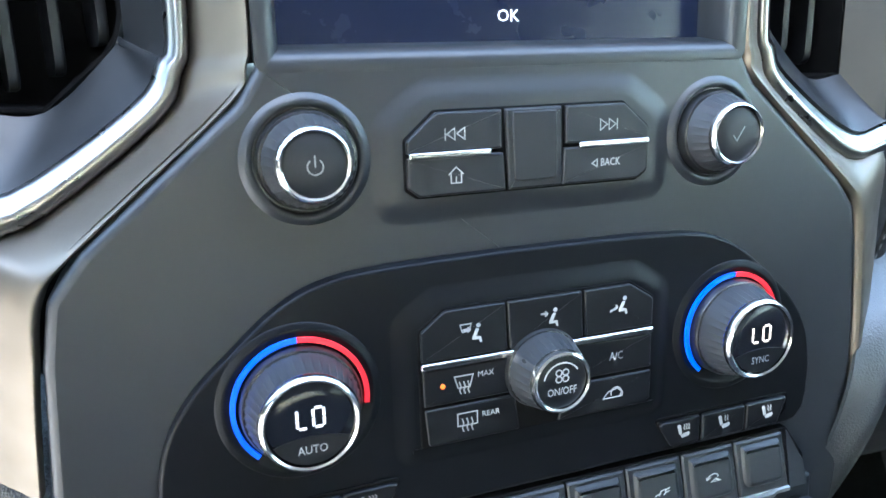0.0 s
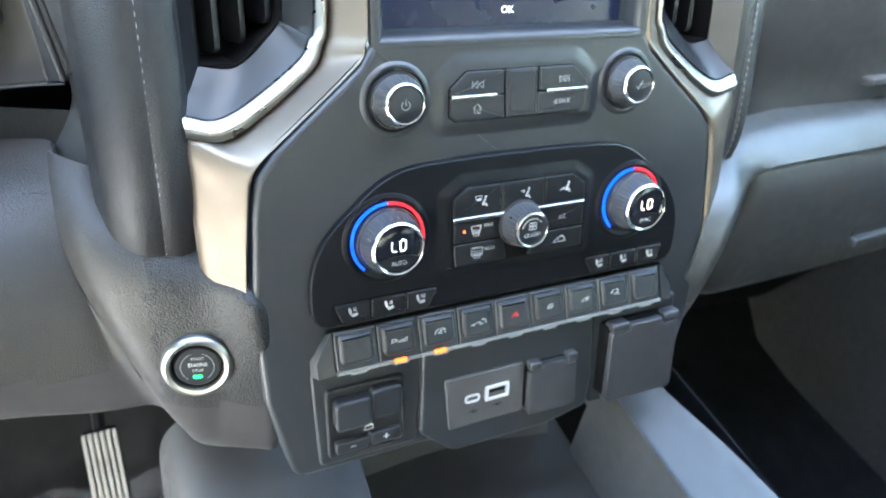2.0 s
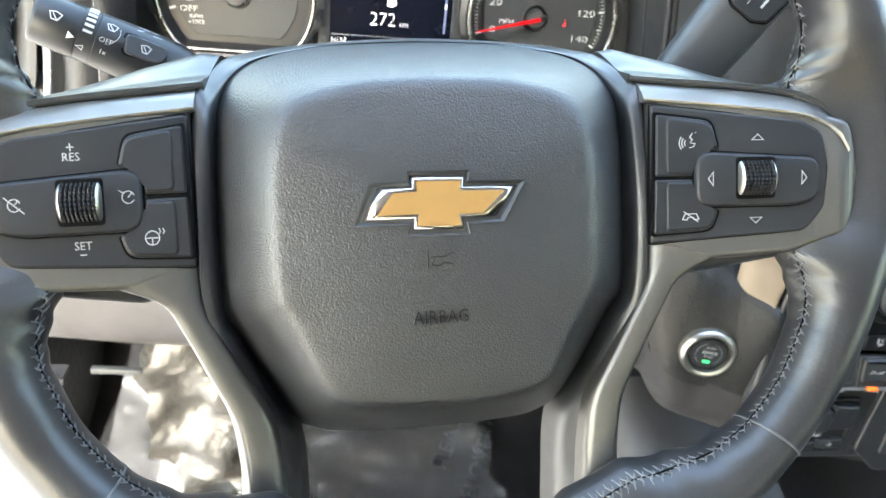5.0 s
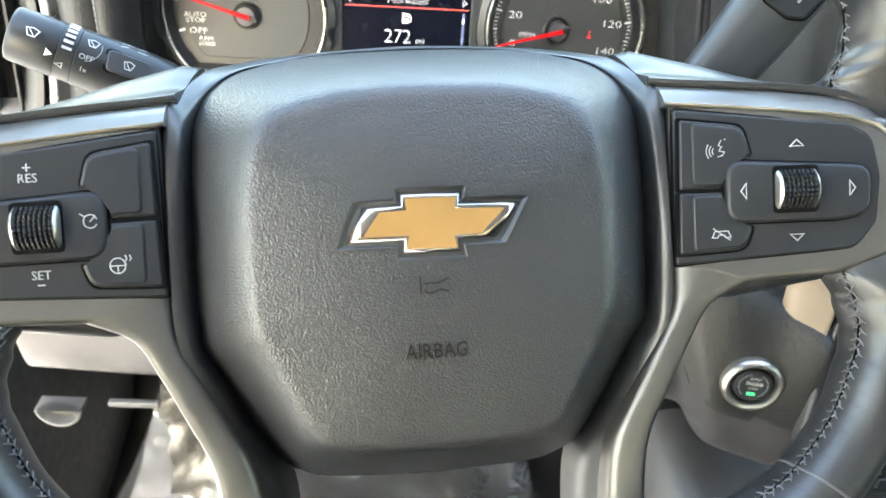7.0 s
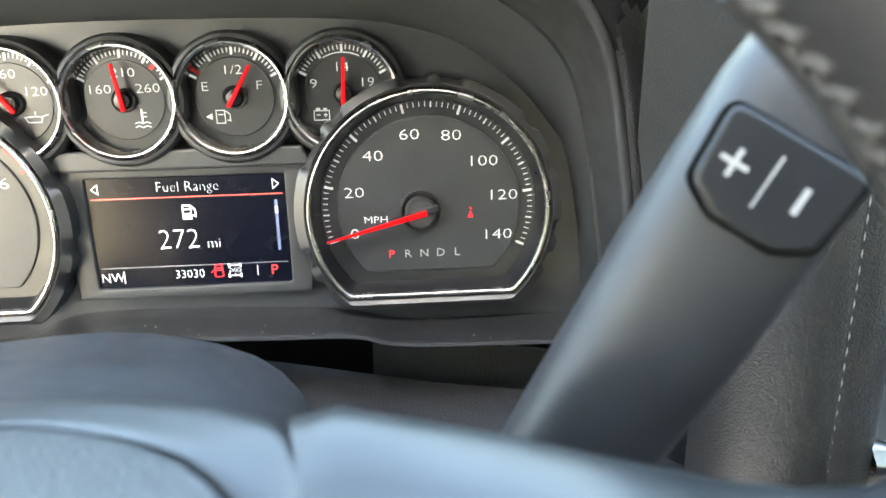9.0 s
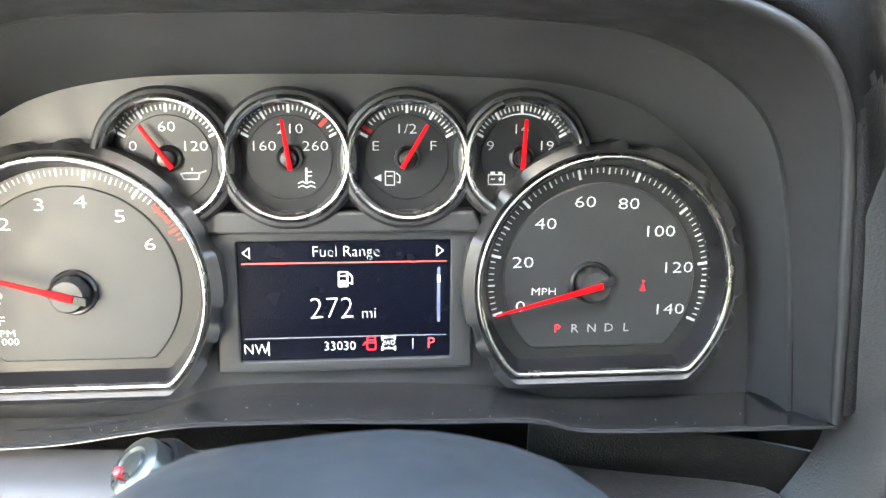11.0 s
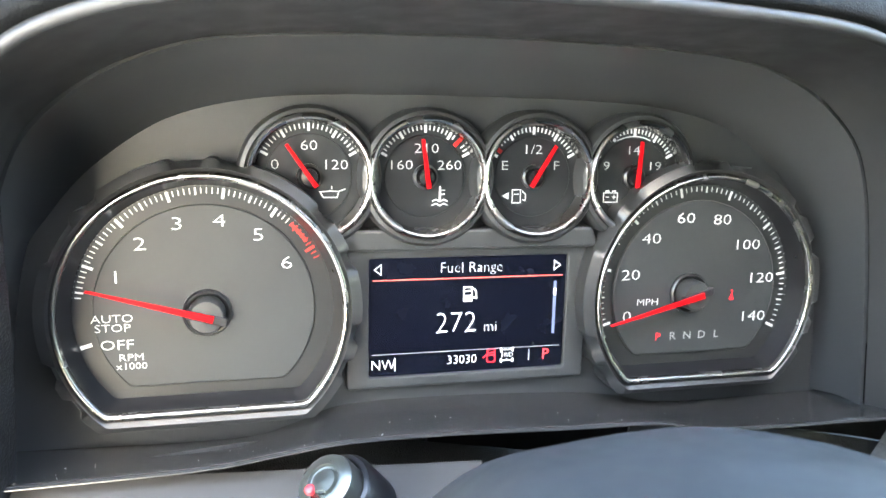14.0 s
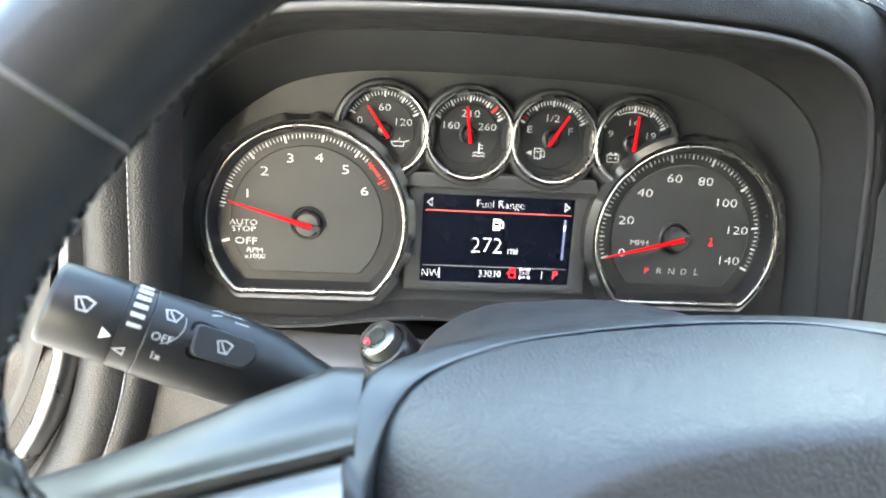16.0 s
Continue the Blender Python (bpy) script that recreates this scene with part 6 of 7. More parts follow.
def small_gauge(name, i, label, texts, a, reds=()):
    cx = 2.6 + (-76.5 + 51 * i)
    own = TC if i == 0 else SC
    cut = lambda bm: clip(bm, own[0] - cx, own[1] - 65, 61.5) if i in (0, 3) else bm
    g = part(name, cut(lathe([(30.5, -6), (30.5, 6.5), (29, 9), (27.4, 9.6), (26.2, 8)], 96)), HOOD, clu, label, m=pose(cx / 1000, 0.065, 0))
    part("bright_ring", cut(lathe([(26.8, 6), (27.0, 9.4), (26.5, 10.8), (25.5, 11.5), (24.6, 11.2), (23.9, 10), (23.4, 2)], 96)), GAUGERING, g, "chrome ring")
    part("dial_face", cut(lathe([(24, 0.6), (23, 0.7), (22, 0.7), (21, 0.7), (20, 0.7), (18.5, 0.8), (18.2, 1.3), (16, 1.3), (13, 1.3), (10, 1.3), (6, 1.3), (0, 1.3)], 72)), DIALRING, g)
    ticks = [tick(19.8 if k % 6 == 0 else 20.8, 22.6, 28 + 124 * k / 24, 1.1 if k % 6 == 0 else 0.5) for k in range(25) if k not in reds]
    part("scale_print", strokes(ticks, 0.6, 0.7, 0.5), DIALPRINT, g)
    if reds:
        part("red_mark", strokes([tick(19.6, 22.8, 28 + 124 * sum(reds) / len(reds) / 24, 1.8)], 1, 0.8, 0.5), REDPRINT, g)
    for t_, x, y in texts:
        word(t_, 4.2, x * 0.93, y, 1.35, DIALPRINT, g, wide=1.28, bold=-0.10)
    part("hub", lathe([(5.6, 1), (5.6, 3.2), (4.6, 4), (3.6, 3.4), (3.4, 6), (0, 6.6)], 28), GLOSS, g)
    needle(g, a, 17, 4.8, 6.7, 2.1, 1.5)
    return g


g = small_gauge("oil_gauge", 0, "oil pressure gauge", (("0", -15.4, 5), ("60", 0, 13.2), ("120", 12, 5)), 125)
part("oil_sign", strokes([[(6, -9), (12, -9), (12.6, -6.4), (15.4, -5.4)], [(6, -9), (4.6, -6.6), (9, -6.2), (12.6, -6.4)], [(9.6, -5.2), (9.6, -4.2)]], 0.5, 1.35), DIALPRINT, g)
g = small_gauge("coolant_gauge", 1, "coolant temperature gauge", (("160", -12, 5), ("210", 0.6, 12.4), ("260", 12, 5)), 98, reds=(3, 4))
part("coolant_sign", strokes([([(7.0, -10.4), (7.0, -4.6)], 0.8), [(7.6, -6), (9.2, -6)], [(7.6, -7.8), (9.2, -7.8)], [(3.4, -11), (5.2, -10.2), (7.0, -11.2), (8.8, -10.2), (10.6, -11)], [(3.4, -12.8), (5.2, -12), (7.0, -13), (8.8, -12), (10.6, -12.8)]], 0.42, 1.35), DIALPRINT, g)
g = small_gauge("fuel_gauge", 2, "fuel gauge showing about three quarters", (("E", -14.8, 5), ("1/2", -0.4, 12.4), ("F", 12.4, 5)), 59, reds=(22, 23))
part("pump_sign", strokes([[(-9.6, -12), (-9.6, -6), (-5.6, -6), (-5.6, -12), (-9.6, -12)], [(-8.8, -8), (-6.4, -8)], [(-4.8, -6.6), (-3.2, -8), (-3.2, -11), (-4.6, -10.6)]], 0.42, 1.35), DIALPRINT, g)
part("side_arrow", fills([[(-14.6, -8.8), (-11.4, -7.2), (-11.4, -10.4)]], 1.35, 0.1), DIALPRINT, g)
g = small_gauge("volt_gauge", 3, "battery voltage gauge", (("9", -15, 5), ("14", -0.6, 12.4), ("19", 12, 5)), 87)
part("battery_sign", strokes([[(-14.6, -12), (-7.4, -12), (-7.4, -7.6), (-14.6, -7.6), (-14.6, -12)], [(-13.4, -9.6), (-11.8, -9.6)], [(-10, -9.6), (-8.4, -9.6)], [(-9.2, -10.4), (-9.2, -8.8)], ([(-13.4, -6.8), (-12, -6.8)], 1.0), ([(-10, -6.8), (-8.6, -6.8)], 0.8)], 0.42, 1.35), DIALPRINT, g)
part("range_mark", strokes([arc(19.2, 65, 117, 14)], 0.5, 0.8), DIALPRINT, g)

for i in range(3):
    part("ring_link", slab(rnd(rect(-2.6, -6, 2.6, 6), 1.2, 3), -4, 9.6, 1.0, 3), GAUGERING, clu, "small bright link between two rings", m=pose((28.1 - 76.5 + 51 * i) / 1000, 0.065, 0))

# ---- hood over the cluster ----
hood = thing("cluster_hood", MC, "dark moulded hood and side walls round the instrument cluster", "dashboard panel")
rim_r = [(0, 129, 104), (60, 128, 101), (108, 126, 94), (140, 121, 85), (166, 110, 78), (182, 92, 72), (191, 70, 66), (198, 36, 60), (205, -4, 54), (212, -46, 47)]
mid_r = [(0, 124, 36), (60, 123, 36), (106, 120, 35), (132, 113.5, 34), (154, 103, 33), (174, 86, 32), (185, 66, 31), (192, 36, 30), (198, -4, 29), (203, -49, 28)]
in_r = [(0, 102.6, -4.6), (66, 101.6, -4.6), (100, 98.6, -4.6), (127, 92, -4.6), (146, 82, -4.6), (166, 66, -4.6), (181, 48, -4.6), (190, 33, -4.6), (197, -8, -4.6), (200, -52, -4.6)]
sym = lambda p: [(-x, y, z) for x, y, z in p[:0:-1]] + p
half_r = [tuple((Vector(i) * 0.45 + Vector(o) * 0.55) + Vector((0, 1.5, 0))) for i, o in zip(in_r, mid_r)]
part("inner_wall", skin([sym(in_r), sym(half_r), sym(mid_r)], 4, 5, thick=2.0), BROW, hood, "glossy black inner wall")
fold = [tuple(Vector(m_) + Vector((m_[0] * 0.006, 1.0, 1.0))) for m_ in mid_r]
part("hood_lip", skin([sym(fold), sym([tuple(Vector(i).lerp(Vector(o), 0.5)) for i, o in zip(fold, rim_r)]), sym(rim_r)], 4, 4, thick=2.0), HOOD, hood, "matte black flared lip")
part("brow_edge", tube(curve(sym(rim_r), 6), 2.6, 10), HOOD, hood)
top = thing("dashboard", MC, "black leatherette dashboard top with pale stitching over the cluster", "dashboard panel")
r1 = [(x * 1.03, y + 6, z + 3) for x, y, z in rim_r]
r2 = [(x * 1.10, y + 19, z - 6) for x, y, z in rim_r]
r3 = [(x * 1.17, y + 27 + 0.16 * max(0, x - 100), z - 32) for x, y, z in rim_r]
r4 = [(x * 1.30, max(y + 46, 152), min(z - 90, 30)) for x, y, z in rim_r]
r5 = [(x * 1.42, 206, -125) for x, y, z in rim_r]
roll, flank = split(skin([sym([(x, y + 2, z) for x, y, z in rim_r]), sym(r1), sym(r2), sym(r3), sym(r4), sym(r5)], 5, 5, thick=3.0), lambda c: c.x < 190 or c.y > 100)
part("skin", roll, DASHTOP, top)
# same skin as the roll, coloured paler for the light on this side
part("flank", flank, SOFT, top, "grained black flank of the hood")
for k in (0.0, 6.0):
    part("stitching", stitches(curve([(x * 1.172, y + 31.4 + 0.16 * max(0, abs(x) - 100) - k * 0.2, z - 31 - k) for x, y, z in sym(rim_r)], 14), 3.4, 1.6, 0.35), THREAD, top, "pale stitching")

cx_rows = [[(x, 352 + 0.05 * abs(x - 130), 884 + d) for x, d in ((-130, 0), (-60, 6), (60, 10), (200, 10), (330, 6), (420, 0))]]
for y, z in ((372, 12), (440, 22), (640, 26)):
    cx_rows.append([(x, y, 884 + z + d) for x, d in ((-130, 0), (-60, 4), (60, 6), (200, 6), (330, 4), (420, 0))])
centre = thing("dash_centre_cover", Matrix.Identity(4), "black leatherette dashboard top over the centre stack", "dashboard panel")
part("skin", skin(cx_rows, 4, 4, thick=3.0), DASHTOP, centre)

# ---- ledge under the dials ----
led = thing("cluster_ledge", MC, "dusty satin black ledge below the dials", "dashboard panel")
back_l = [(-200, -52, -4), (-110, -54, -4), (-82, -49, -4), (-58, -41.5, -4), (-6, -41, -4), (50, -43.5, -4), (80, -47.2, -4), (111, -53, -4), (201, -53, -4)]
mid_l = [(-202, -50, 20), (-116, -50, 20), (-86, -46, 20), (-60, -40.5, 20), (-10, -40.5, 20), (42, -42.5, 20), (80, -45.5, 20), (110, -51, 20), (207, -51, 20)]
front_l = [(-206, -46, 40), (-122, -44, 42), (-88, -40.5, 42), (-61, -37.8, 42), (-15, -38, 42), (34, -40, 42), (80, -41.5, 42), (108, -46.6, 43), (212, -47.5, 46)]
lip_l = [(x, y - 1.8, z + 1.6) for x, y, z in front_l]
und_l = [(x, y - 4.2, z - 9) for x, y, z in front_l]
part("shelf", skin([back_l, mid_l, front_l], 5, 4, thick=-1.5), LEDGE, led, "satin black dusty shelf")
part("lip", skin([front_l, [(x, y - 0.4, z + 1.4) for x, y, z in front_l], lip_l, und_l], 5, 4, thick=1.0), LEDGE, led)
rng = random.Random(4)
bm = bmesh.new()
for i in range(46):
    f = rng.random()
    j = min(7, int(f * 8))
    g_ = f * 8 - j
    m_, n_ = Vector(mid_l[j]).lerp(Vector(mid_l[j + 1]), g_), Vector(front_l[j]).lerp(Vector(front_l[j + 1]), g_)
    p = m_.lerp(n_, rng.random())
    r = rng.uniform(0.06, 0.17)
    box(p.x - r, p.y + 0.3, p.z - r, p.x + r, p.y + 0.5, p.z + r, bm=bm)
tagged(part("dust", bm, PRINT, led), "pale dust specks on the shelf", kind="stuff")

# ---- dashboard round the column ----
def columns(cols):
    """Turns profiles of (y, z) at places x into rows for skin(), in millimetres of the world."""
    n = len(cols[0][1])
    return [[(x, p[i][0], p[i][1]) for x, p in cols] for i in range(n)]


W0 = Matrix.Identity(4)
kb = thing("knee_bolster", W0, "grained charcoal lower dashboard below the steering column", "dashboard panel")
cols = [
    (-660, [(400, 690), (392, 680), (388, 660), (384, 630), (380, 570), (374, 490), (374, 420), (400, 405)]),
    (-520, [(405, 695), (385, 688), (378, 670), (374, 640), (370, 580), (366, 490), (368, 420), (400, 405)]),
    (-400, [(420, 695), (366, 690), (350, 672), (338, 625), (330, 560), (335, 490), (354, 440), (400, 425)]),
    (-300, [(420, 680), (352, 682), (322, 662), (304, 615), (300, 550), (314, 500), (345, 482), (400, 470)]),
    (-200, [(410, 668), (345, 664), (308, 645), (288, 605), (284, 555), (298, 522), (335, 508), (400, 490)]),
    (-120, [(392, 672), (349, 662), (322, 641), (300, 605), (286, 556), (288, 520), (320, 500), (400, 490)]),
    (-92, [(370, 676), (341, 660), (320, 637), (300, 602), (286, 554), (287, 517), (318, 496), (396, 489)]),
    (-76, [(354, 674), (318, 656), (296, 632), (275, 594), (264, 550), (267, 511), (301, 490), (384, 482)]),
    (-60, [(345, 662), (306, 650), (282, 630), (266, 588), (257, 548), (260, 500), (295, 474), (380, 466)]),
    (-38, [(330, 644), (284, 635), (268, 617), (258, 580), (253, 545), (256, 496), (286, 470), (370, 462)]),
    (-14, [(310, 633), (259, 630), (249, 615), (246, 580), (245, 540), (248, 496), (274, 472), (360, 464)]),
    (-4, [(302, 618), (262, 614), (250, 600), (244, 570), (243, 542), (246, 492), (272, 472), (350, 468)]),
    (2, [(300, 602), (272, 597), (259, 584), (251, 558), (250, 540), (252, 500), (276, 482), (350, 478)]),
]
# the shoulder of the lobe runs slanting down towards the seats' side
slant = lambda x, z: x - 0.4 * max(-40, min(80, z - 560)) * max(0.0, 1 - abs(x + 84) / 40)
rows = [[(slant(x, z), y, z) for x, y, z in r] for r in columns(cols)]
lobe, rest = split(skin(rows, 5, 6, thick=-3.0), lambda c: c.x > -74)
lobe, under = split(lobe, lambda c: c.z > 541)
part("button_lobe", lobe, DASH, kb, "rounded grained lobe round the start button")
part("lobe_underside", under, SMOOTH, kb)
upper, lower = split(rest, lambda c: c.z > 560)
bmesh.ops.delete(upper, geom=[f for f in upper.faces if f.calc_center_median().z > 682 and f.calc_center_median().x > -170], context="FACES")
# black sheet added for the shade in the hollow under the ledge
part("cavity_shade", box(-330, 446, 600, -96, 450, 690), GAP, kb)
part("upper_panel", upper, KNEE, kb, "warm grey grained upper panel")
part("lower_panel", lower, SMOOTH, kb)

lp = thing("column_side_panel", W0, "smooth grey dash panel beside the steering column", "dashboard panel")
part("skin", skin([[(-545, 398, 708), (-460, 393, 707), (-380, 392, 705), (-320, 392, 703)], [(-540, 384, 704), (-460, 376, 702), (-380, 372, 700), (-320, 370, 698)], [(-536, 378, 694), (-460, 366, 692), (-380, 358, 690), (-320, 352, 688)]], 5, 5, thick=2), SIDE, lp)

# start button: its frame looks out of the bolster
MB = frm((-0.050, 0.2535, 0.578), 14, -9)
sb = thing("start_button", MB, "round engine start button with a bright ring and a green lamp", "button")
part("ring", lathe([(22.6, -12), (22.6, 0), (21.6, 2.4), (19.4, 3.7), (17.2, 3.0), (16.2, 0), (16, -3)], 64), STRIP, sb, "satin bright ring")
part("well", lathe([(17.4, 1), (15.6, -3), (15, -6), (0, -6)], 48), GLOSS, sb)
part("cap", lathe([(14.4, -6), (14.4, 0.4), (13.6, 1.4), (6, 1.9), (0, 1.9)], 48), BUTTON, sb)
word("START", 2.0, 0.4, 6.4, 1.95, PODPRINT, sb)
word("ENGINE", 2.6, 0.4, 2.0, 2.0, PODPRINT, sb, wide=0.9, bold=0.06)
word("STOP", 2.0, 0.4, -2.2, 1.95, PODPRINT, sb)
part("arc_mark", strokes([arc(10.4, 110, 235, 14), arc(10.4, -55, 70, 14)], 0.4, 1.6), GREYPRINT, sb)
part("lamp", slab(rnd(rect(-3, -8.2, 3, -5.6), 1, 3), 1.2, 2.2, 0.4), GREEN, sb, "lit green lamp")

# dash face between the cluster and the centre stack
rs = thing("dash_side_panel", W0, "black leatherette dash panel between cluster and centre stack", "dashboard panel")
rows = [
    [(x, y, 880) for x, y in ((-128, 376), (-97, 322), (-84, 322), (-72, 335), (-62, 350))],
    [(x, y, 815) for x, y in ((-116, 398), (-98, 364), (-84, 354), (-73, 360), (-62, 370))],
    [(x, y, 745) for x, y in ((-109, 398), (-97, 382), (-86, 370), (-75, 371), (-63, 378))],
    [(x, y, 700) for x, y in ((-102, 396), (-98, 381), (-92, 368), (-82, 363), (-68, 366))],
    [(x, y, 650) for x, y in ((-128, 386), (-119, 373), (-107, 360), (-92, 352), (-76, 350))],
    [(x, y, 610) for x, y in ((-130, 384), (-121, 370), (-109, 356), (-94, 346), (-78, 340))],
]
# paler skin than its neighbours: light on this panel is in the colour
part("skin", skin(rows, 4, 5, thick=-2.5), FARDASH, rs)

part("under_ledge", skin([[(-230, 426, 688), (-160, 419, 687), (-120, 408, 688), (-96, 400, 688)], [(-230, 420, 662), (-160, 411, 660), (-120, 401, 660), (-96, 393, 660)], [(-230, 414, 630), (-160, 402, 628), (-120, 392, 626), (-96, 384, 624)]], 4, 4, thick=2.0), SOFT, rs, "dark recessed panel under the ledge")

# left end: stitched strip and side vent
ls = thing("stitched_strip", W0, "black leatherette dash strip with pale stitching by the door vent", "dashboard trim", "stitched strips")
cols = []
for x, y in ((-498, 12), (-503, -4), (-508, -10), (-514, -11), (-517, -8.5), (-520, -11), (-530, -13), (-540, -5), (-545, 12)):
    cols.append((x, [(392 + y, 860), (390 + y, 800), (386 + y, 740), (378 + y, 690), (366 + y, 640), (350 + y, 600)]))
rows = columns(cols)
bend = {860: -4, 800: 0, 740: 4, 690: 10, 640: 24, 600: 46}
rows = [[(x - bend[z], y, z) for x, y, z in r] for r in rows]
part("skin", skin(rows, 4, 5, thick=-2.5), SOFT, ls)
part("stitching", stitches(curve([(r[3][0] - 2, r[3][1] - 3.0, r[3][2]) for r in rows], 14), 3.4, 1.4, 0.45), THREAD, ls, "pale stitching")
lv = thing("air_vent", W0, "side air vent by the door with a chrome surround", "air vent", "air vents")
p = [(-540, 388, 860), (-546, 386, 790), (-552, 382, 735), (-562, 376, 685), (-582, 370, 638), (-612, 366, 598)]
part("chrome_surround", tube(curve(p, 8), 8.5, 14, squash=0.7), BAND, lv, "bright chrome surround")
q = [(x - 14, y + 8, z + 8) for x, y, z in p]
q2 = [(x - 40, y + 34, z + 22) for x, y, z in p]
part("housing", skin([q, [(x - 8, y + 3, z + 4) for x, y, z in q], q2], 5, 4, thick=2), HOOD, lv)
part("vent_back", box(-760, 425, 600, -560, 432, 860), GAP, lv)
for i in range(5):
    part("slat", box(-0.8, -12, 0, 0.8, 12, 150), HOOD, lv, m=pose((-598 - i * 16) / 1000, 0.402, 0.68, 0, 8, 10))

# ---- passenger side ----
def far_cols(prof, xs):
    return [(x, [(y + dy, z) for y, z in prof]) for x, dy in xs]


up = thing("passenger_dash", W0, "black grained upper dash pad on the passenger side", "dashboard panel")
upper, lower = split(skin(columns(far_cols([(600, 885), (460, 880), (400, 852), (374, 800), (371, 750), (374, 705), (377, 675), (376, 652)], ((424, 0), (520, 1), (640, 5), (800, 13), (1085, 24)))), 5, 5, thick=-3.0), lambda c: c.z > 790)
part("upper_pad", upper, FARDASH, up)
part("lower_pad", lower, FARDASH, up)
part("compartment_lip", slab(rnd(rect(-46, -4, 70, 4), 3, 4), -6, 6, 2, 4), TRAY, up, "small pull lip", m=frm((0.66, 0.374, 0.684), 8, 4))
tb_ = thing("passenger_trim", W0, "grey soft-touch dash band curving down beside the centre stack", "dashboard trim")
path = [
    ((345, 268, 495), (358, 262, 492), (372, 282, 490)),
    ((346, 262, 545), (364, 255, 545), (384, 282, 540)),
    ((348, 258, 590), (372, 256, 592), (405, 290, 585)),
    ((366, 280, 630), (395, 278, 630), (432, 308, 616)),
    ((420, 348, 654), (425, 322, 648), (450, 314, 632)),
    ((507, 374, 657), (495, 345, 655), (482, 315, 637)),
    ((600, 379, 657), (595, 348, 655), (590, 323, 637)),
    ((690, 384, 658), (690, 353, 656), (690, 332, 636)),
    ((860, 394, 660), (860, 362, 658), (860, 342, 637)),
    ((1085, 404, 662), (1085, 372, 660), (1085, 352, 639)),
]
band = [[p[k] for p in path] for k in range(3)]
band.append([(x + 3, y + 14, z - 7) for x, y, z in band[2]])
part("band", skin(band, 5, 5, thick=-2.5), material("band_grey", (0.030, 0.032, 0.033), 0.38, grain=900, relief=0.00018, kind="pebble", spec=0.55), tb_)
gb = thing("glove_box", W0, "charcoal glove box door with a pull handle", "glove box")
part("door", skin(columns(far_cols([(350, 630), (328, 631), (319, 622), (313, 600), (311, 560), (313, 510), (323, 478), (362, 465)], ((440, 34), (447, 10), (460, 1), (490, 0), (600, 6), (700, 14), (860, 26), (1085, 36)))), 5, 5, thick=-3.0), FARDASH, gb)
MG = frm((0.70, 0.3255, 0.560), 3, 5)
h = part("handle_well", slab(rnd([(-76, 36, 3), (76, 36, 3), (76, -36, 6), (-66, -36, 6)], 5, 4), -8, 2.0, 1, 3), PANEL, gb, m=MG)
part("handle", slab(rnd(rect(-66, -44, 76, -33), 4, 4), -6, 10, 3, 4), FARDASH, gb, "pull handle lip", m=MG)
part("key_mark", strokes([arc(7, 0, 360, 16, -38, 16)], 1.4, 2.0, 0.6), GREYPRINT, h)

# ---- console tray under the stack ----
ct = thing("console_tray", W0, "deep charcoal plastic console tray with raised rails", "console")
part("tray_floor", slab(rnd(rect(55, -420, 310, 330), 10), 318, 336, 2), TRAY, ct)
part("inner_wall", skin([[(66, 300, 336), (66, 320, 380), (66, 320, 470)], [(180, 312, 336), (180, 330, 380), (180, 330, 470)], [(292, 300, 336), (296, 318, 380), (296, 320, 470)]], 4, 4, thick=3), TRAY, ct)
rail = [[(306, 272, 336), (306, 268, 436), (313, 264, 446), (344, 250, 449), (356, 246, 440), (360, 248, 330), (360, 250, 60)],
        [(308, 120, 336), (309, 115, 434), (316, 112, 443), (372, 110, 446), (386, 106, 436), (392, 110, 330), (392, 110, 60)],
        [(300, -150, 336), (306, -150, 428), (314, -150, 436), (392, -150, 440), (408, -150, 430), (412, -150, 330), (412, -150, 60)],
        [(300, -420, 336), (306, -420, 428), (314, -420, 436), (392, -420, 440), (408, -420, 430), (412, -420, 330), (412, -420, 60)]]
part("side_rail", skin(rail, 4, 5, thick=-2), TRAY, ct)
part("rail_strip", tube(curve([(r[4][0] - 3, r[4][1], r[4][2] + 3) for r in rail], 8), 2.6, 8), SPOKE, ct, "thin pale edge strip")
part("rail_end", sheet([[(306, 268, 436), (313, 264, 446), (344, 250, 449), (356, 246, 440), (360, 248, 330)], [(306, 330, 436), (313, 330, 446), (344, 330, 449), (356, 330, 440), (360, 330, 330)]], 2), TRAY, ct)
lrail = [[(72, 330, 336), (70, 330, 420), (60, 330, 434), (-10, 330, 442), (-74, 330, 430), (-86, 330, 330), (-86, 330, 40)],
         [(72, 262, 336), (70, 262, 418), (60, 262, 431), (-14, 262, 437), (-68, 262, 424), (-80, 262, 330), (-80, 262, 40)],
         [(70, 190, 336), (67, 190, 416), (57, 190, 428), (-18, 190, 430), (-62, 190, 416), (-76, 190, 330), (-76, 190, 40)],
         [(66, 90, 336), (62, 90, 412), (52, 90, 424), (-18, 90, 424), (-64, 90, 408), (-76, 90, 330), (-76, 90, 40)],
         [(60, -20, 336), (52, -20, 410), (40, -20, 422), (-18, -20, 422), (-64, -20, 404), (-76, -20, 330), (-76, -20, 40)],
         [(60, -420, 336), (52, -420, 410), (40, -420, 422), (-18, -420, 422), (-64, -420, 404), (-76, -420, 330), (-76, -420, 40)]]
side = skin(lrail, 14, 14)
bmesh.ops.delete(side, geom=[f for f in side.faces if f.calc_center_median().z > 380 and (Vector(f.calc_center_median()[:2]) - Vector((-22, 184))).length < 51], context="FACES")
part("side_rail", side, TRAY, ct)
